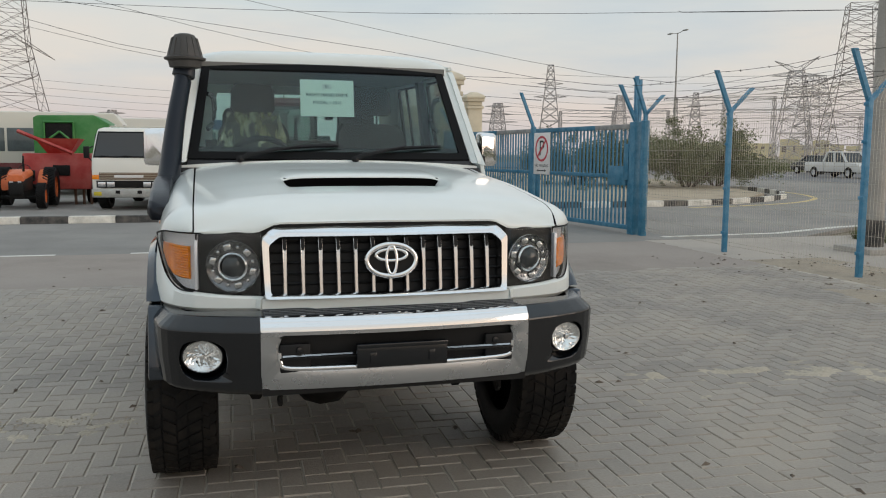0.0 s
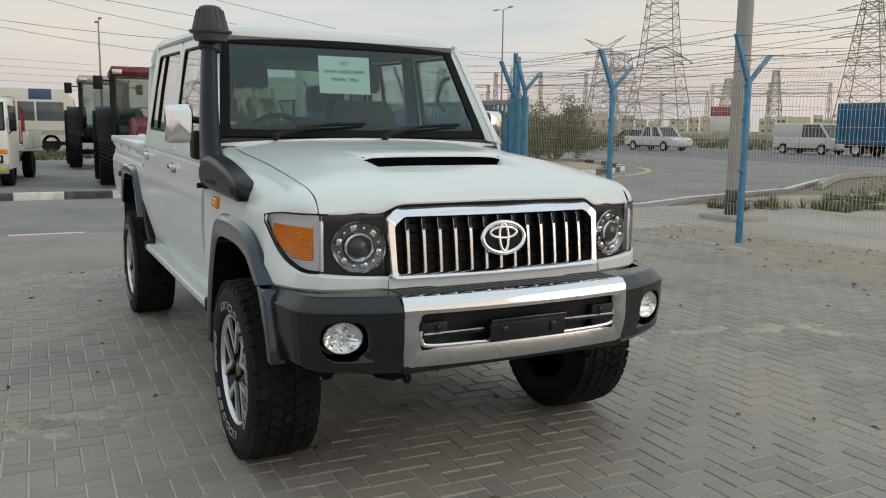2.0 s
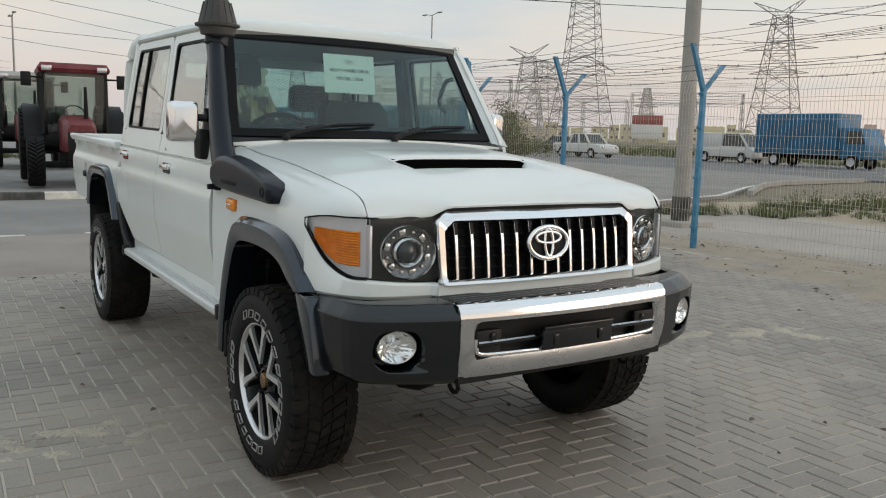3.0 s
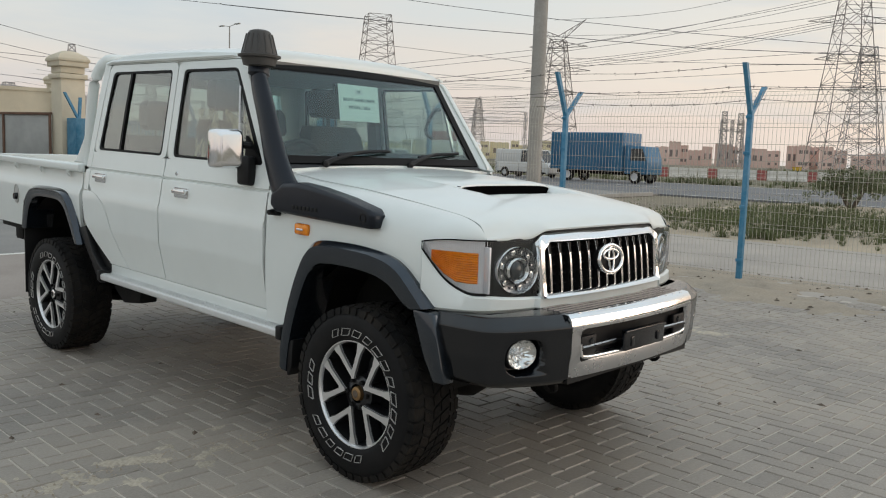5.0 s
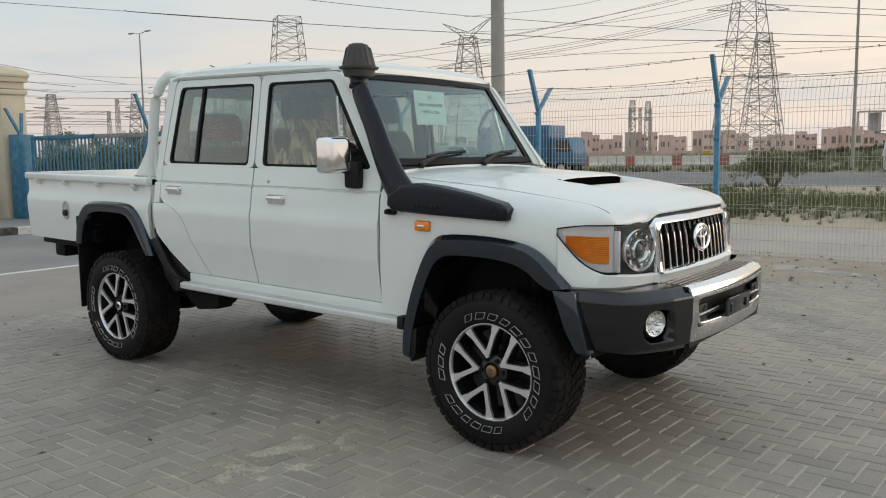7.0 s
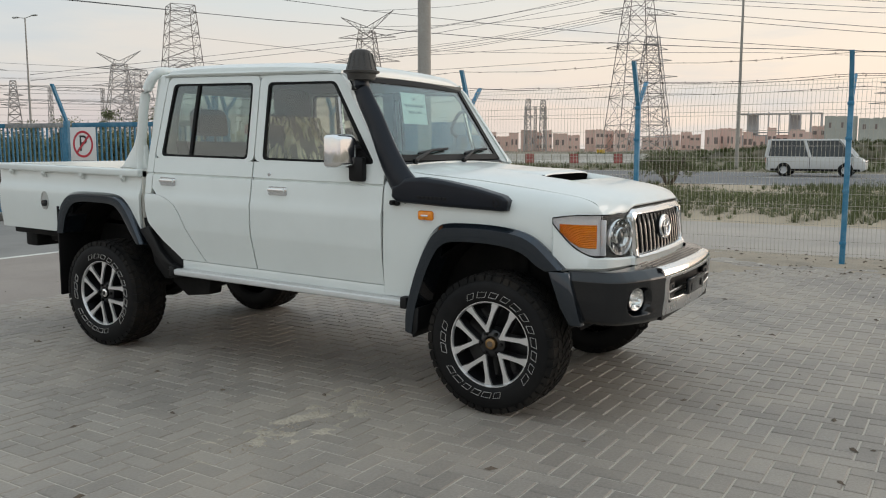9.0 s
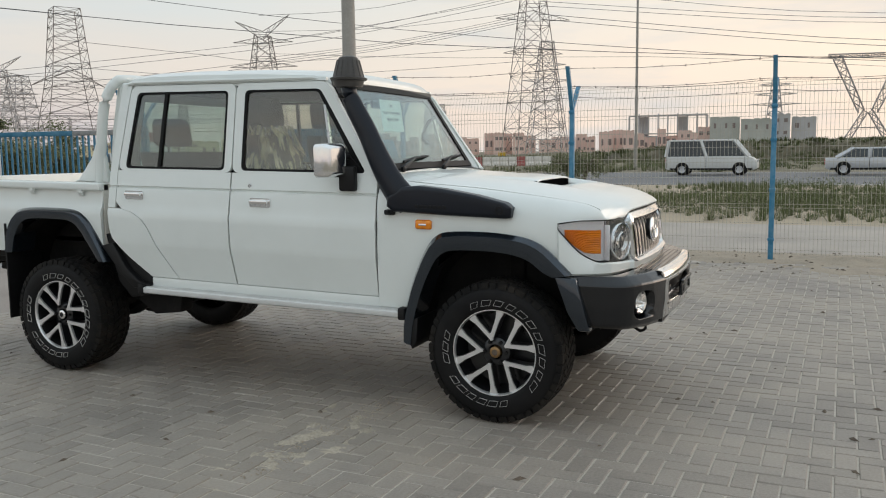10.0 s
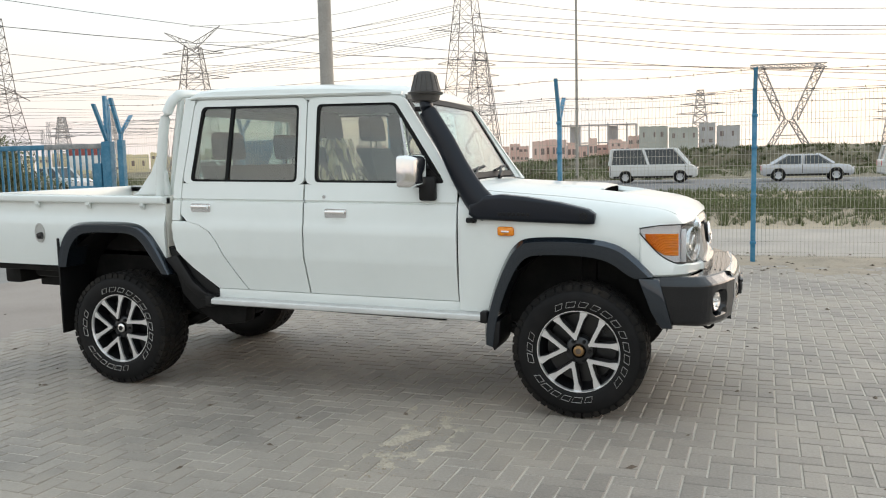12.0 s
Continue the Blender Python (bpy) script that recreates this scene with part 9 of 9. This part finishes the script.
rnd = random.Random(21)
bm = bmesh.new()
for k in range(6500):
    x, y = 12.9 + 17.3 * rnd.random() ** 0.9, rnd.uniform(-34, 8.6)
    dens = noise.noise((x * 0.16, y * 0.16, 5)) + 0.35 * noise.noise((x * 0.6, y * 0.6, 9))
    band_x = math.exp(-((x - 17.0) / 6.5) ** 2) * 1.15 - 0.14
    if dens + band_x < rnd.uniform(-0.05, 0.22):
        continue
    h = rnd.uniform(0.12, 0.34)
    tuft(bm, x, y, -0.02, h, h * rnd.uniform(0.6, 1.1), 34, rnd, 0.0045)
def bush(bm, x, y, h, r, n, rnd, leaf):
    """A low rounded bush of many small leaves, denser towards its crown."""
    for _ in range(n):
        a, q = rnd.uniform(0, math.tau), rnd.random() ** 0.5
        top = h * math.sqrt(max(0.0, 1 - 0.85 * q * q))
        z = top * rnd.uniform(0.25, 1.0)
        p = Vector((x + math.cos(a) * r * q, y + math.sin(a) * r * q, z))
        d = Vector((math.cos(a) * q + rnd.uniform(-0.6, 0.6), math.sin(a) * q + rnd.uniform(-0.6, 0.6), rnd.uniform(0.2, 1.2))).normalized() * leaf * rnd.uniform(0.8, 1.6)
        e = d.cross(Vector((rnd.uniform(-1, 1), rnd.uniform(-1, 1), rnd.uniform(-1, 1)))).normalized() * leaf * 0.4
        bm.faces.new([bm.verts.new(v) for v in (p - d, p + e, p + d, p - e)])


for k in range(900):
    x, y = rnd.uniform(13.4, 27), rnd.uniform(-30, 8.0)
    dens = noise.noise((x * 0.20, y * 0.13, 15)) + 0.4 * noise.noise((x * 0.7, y * 0.7, 4))
    if dens + 0.75 * math.exp(-((x - 16.5) / 3.8) ** 2) < 0.25 + rnd.uniform(-0.06, 0.12):
        continue
    h = rnd.uniform(0.28, 0.62)
    bush(bm, x, y, h, h * rnd.uniform(0.8, 1.5), 150, rnd, 0.026)
stuff("verge_grass", bm, M["grass"], "patchy green-brown scrub and dry grass on the verge", "grass")
bm = bmesh.new()
for k in range(3600):
    x, y = 52 + 98 * rnd.random() ** 1.5, rnd.uniform(-70, 130)
    if noise.noise((x * 0.05, y * 0.05, 2)) < -0.22:
        continue
    h = rnd.uniform(0.3, 0.9)
    tuft(bm, x, y, -0.1, h, h * 1.6, 34, rnd, 0.02)
for k in range(260):
    x, y = rnd.uniform(12, 30), rnd.uniform(17.5, 60)
    if x > 22 and y < 34:
        continue
    if y < 19 + max(0, x - 12) * 1.3:
        continue
    h = rnd.uniform(0.15, 0.4)
    tuft(bm, x, y, 0.08, h, h * 1.3, 24, rnd, 0.014)
for k in range(1500):
    y = rnd.uniform(-70, 40)
    u = rnd.random()
    top = (interp(y, [(5, 2.5), (30, 0.8)]) * math.sin(math.pi * u) - 0.3)
    h = rnd.uniform(0.3, 0.8)
    tuft(bm, 94 + 9 * u + 6 * noise.noise((y * 0.02, 0, 3)), y, top, h, h * 1.5, 26, rnd, 0.03)
stuff("far_scrub", bm, M["grass"], "scattered dry desert scrub beyond the roads", "scrub")
bm = bmesh.new()
for x, y, n in ((10.9, 7.9, 30), (12.6, 7.0, 40), (14.6, 7.8, 34), (16.5, 6.2, 36), (13.5, 4.2, 24), (18.2, 7.6, 30), (15.6, 4.6, 24)):
    for k in range(n):
        tuft(bm, x + rnd.uniform(-0.9, 0.9), y + rnd.uniform(-0.5, 0.5), -0.02, rnd.uniform(0.10, 0.30), 0.24, 40, rnd, 0.006)
for x, y, n in ((-0.5, 33, 14), (0.8, 36, 14), (2.4, 34, 10)):
    for k in range(n):
        tuft(bm, x + rnd.uniform(-1.2, 1.2), y + rnd.uniform(-1, 1), 0.02, rnd.uniform(0.2, 0.5), 0.5, 30, rnd, 0.014)
stuff("weed_tufts", bm, M["grass"], "clumps of weeds at the pavement edge", "weeds")


def scrub_tree(x, y, h, r, seed, label, n=2600, ls=0.055):
    rnd = random.Random(seed)
    t = thing("scrub_tree", label, "tree", "scrub trees by the road", pose(x, y, 0.05))
    bm = bmesh.new()
    tips = []
    for k in range(7):
        a = k * math.tau / 7 + rnd.uniform(-0.3, 0.3)
        q = [Vector((0.08 * math.cos(a), 0.08 * math.sin(a), -0.1))]
        for j in range(1, 5):
            q.append(q[-1] + Vector((math.cos(a + rnd.uniform(-0.4, 0.4)) * r * 0.17, math.sin(a + rnd.uniform(-0.4, 0.4)) * r * 0.17, h * 0.19)))
        tube(bm, q, [0.05, 0.04, 0.03, 0.02, 0.01], 6)
        tips += q[2:]
        for j in range(2):
            b = a + rnd.uniform(-1.0, 1.0)
            q2 = [q[2], q[2] + Vector((math.cos(b) * r * 0.28, math.sin(b) * r * 0.28, h * 0.14)), q[2] + Vector((math.cos(b) * r * 0.55, math.sin(b) * r * 0.55, h * 0.18))]
            tube(bm, q2, [0.02, 0.013, 0.007], 5)
            tips += q2[1:]
    part("trunk", bm, M["bark"], t)
    bm = bmesh.new()
    clumps = []
    for k in range(110):
        c = rnd.choice(tips) + Vector((rnd.gauss(0, r * 0.16), rnd.gauss(0, r * 0.16), rnd.gauss(0.05, h * 0.09)))
        c.z = max(0.2, min(c.z * rnd.uniform(0.55, 1.05), h * (1.02 - 0.45 * (c.xy.length / r) ** 2)))
        clumps.append((c, rnd.uniform(0.18, 0.42) * r * 0.5))
    for k in range(n):
        c, cr = rnd.choice(clumps)
        p = c + Vector((rnd.gauss(0, cr * 0.55), rnd.gauss(0, cr * 0.55), rnd.gauss(0, cr * 0.4)))
        if p.z < 0.05:
            continue
        d = Vector((rnd.uniform(-1, 1), rnd.uniform(-1, 1), rnd.uniform(-0.3, 1))).normalized()
        e = d.cross(Vector((rnd.uniform(-1, 1), rnd.uniform(-1, 1), rnd.uniform(-1, 1)))).normalized()
        l, w = ls * rnd.uniform(0.7, 1.5), ls * 0.35
        bm.faces.new([bm.verts.new(v) for v in (p - d * l, p + e * w, p + d * l, p - e * w)])
    part("crown", bm, M["leaf"], t, "", 0)


scrub_tree(18.5, 27.0, 3.15, 2.7, 3, "broad grey-green scrub tree with thin drooping twigs", 30000, 0.062)
scrub_tree(15.2, 30.5, 2.9, 2.3, 5, "broad grey-green scrub tree with thin drooping twigs", 23000, 0.062)
scrub_tree(21.5, 29.5, 1.9, 2.0, 7, "low grey-green scrub bush", 14000)
scrub_tree(29.0, 7.2, 1.9, 1.1, 8, "low grey-green scrub bush", 4500)

# specks of dry leaf and grit on the pavers
bm = bmesh.new()
for k in range(170):
    x, y = rnd.uniform(-5, 5), rnd.uniform(-4, 7)
    r = rnd.uniform(0.006, 0.022)
    a = rnd.uniform(0, 3.1)
    c, s_ = math.cos(a), math.sin(a)
    base = [(x + (px * c - py * s_) * r, y + (px * s_ + py * c) * r, 0.0) for px, py in ((-1.5, -0.5), (0.4, -0.8), (1.6, 0.2), (0.1, 0.7))]
    top = bm.verts.new((x, y, r * 0.7))
    vs = [bm.verts.new(q) for q in base]
    for i in range(4):
        bm.faces.new((vs[i], vs[(i + 1) % 4], top))
for k in range(420):
    x, y = 5.0 + 2.6 * rnd.random() ** 0.8, rnd.uniform(-9, 6.5)
    r = rnd.uniform(0.006, 0.024)
    a = rnd.uniform(0, 3.1)
    c, s_ = math.cos(a), math.sin(a)
    vs = [bm.verts.new((x + (px * c - py * s_) * r, y + (px * s_ + py * c) * r, 0.012)) for px, py in ((-1.5, -0.5), (0.4, -0.8), (1.6, 0.2), (0.1, 0.7))]
    top = bm.verts.new((x, y, 0.012 + r * 0.8))
    for i in range(4):
        bm.faces.new((vs[i], vs[(i + 1) % 4], top))
stuff("litter_specks", bm, M["bark"], "specks of grit and dry leaves on the pavers", "litter")

# line of loose grit beside the front wheel
bm = bmesh.new()
for k in range(300):
    u = rnd.random()
    x, y = -0.75 - 1.35 * u + rnd.gauss(0, 0.05), 0.70 + 0.12 * u + rnd.gauss(0, 0.06)
    r = rnd.uniform(0.002, 0.0065)
    vs = [bm.verts.new((x + r * px, y + r * py, 0.0)) for px, py in ((-1.2, -0.7), (0.8, -1.0), (1.1, 0.6), (-0.4, 1.0))]
    top = bm.verts.new((x, y, r))
    for i in range(4):
        bm.faces.new((vs[i], vs[(i + 1) % 4], top))
stuff("loose_grit", bm, M["drift"], "line of loose grit on the pavers", "grit")

# ---- concrete pavers, herringbone, laid almost square to the truck ----
PW = 0.1029
PTURN = radians(-1.9)


def paver(horizontal, rnd):
    """Corners and faces of one paver round its centre."""
    w, h = (2 * PW, PW) if horizontal else (PW, 2 * PW)
    g = 0.0042
    a, b, c = w / 2 - g, h / 2 - g, 0.004
    z = rnd.uniform(-0.0022, 0.0012)
    t = [z + rnd.uniform(-0.0007, 0.0007) for _ in range(4)]
    v = [(-a, -b, -0.03), (a, -b, -0.03), (a, b, -0.03), (-a, b, -0.03), (-a, -b, z - 0.005), (a, -b, z - 0.005), (a, b, z - 0.005), (-a, b, z - 0.005)]
    v += [(-a + c, -b + c, t[0]), (a - c, -b + c, t[1]), (a - c, b - c, t[2]), (-a + c, b - c, t[3])]
    return v


PF = [(0, 1, 5, 4), (1, 2, 6, 5), (2, 3, 7, 6), (3, 0, 4, 7), (4, 5, 9, 8), (5, 6, 10, 9), (6, 7, 11, 10), (7, 4, 8, 11), (8, 9, 10, 11)]
rnd = random.Random(5)
kinds = {}
for hz in (True, False):
    kinds[hz] = []
    for k in range(4):
        me = bpy.data.meshes.new("paver")
        me.from_pydata(paver(hz, rnd), [], PF)
        me.materials.append(M["paver"])
        kinds[hz].append(me)
ct, st_ = math.cos(PTURN), math.sin(PTURN)
verts, faces, near = [], [], 0
for i in range(-135, 95):
    for j in range(-130, 110):
        k = (i - j) % 4
        if k not in (0, 3):
            continue
        hz = k == 0
        cx, cy = ((i + 1) * PW, (j + 0.5) * PW) if hz else ((i + 0.5) * PW, (j + 1) * PW)
        x, y = -0.018 + cx * ct - cy * st_, -0.469 + cx * st_ + cy * ct
        if not (-13.9 < x < 6.25 and -11.9 < y < 8.3):
            continue
        if -3.1 < x < -0.55 and -2.55 < y < -0.05 and near < 300:
            o = new("paver", rnd.choice(kinds[hz]))
            o.location, o.rotation_euler = (x, y, 0), (0, 0, PTURN)
            o.parent = yard
            near += 1
            continue
        n = len(verts)
        for vx, vy, vz in paver(hz, rnd):
            verts.append((x + vx * ct - vy * st_, y + vx * st_ + vy * ct, vz))
        faces += [tuple(n + q for q in f) for f in PF]
me = bpy.data.meshes.new("paver_field")
me.from_pydata(verts, [], faces)
me.materials.append(M["paver_rest"])
field = new("paver_field", me)
field.parent = yard
tagged(field, "worn grey concrete pavers in herringbone", kind="stuff")
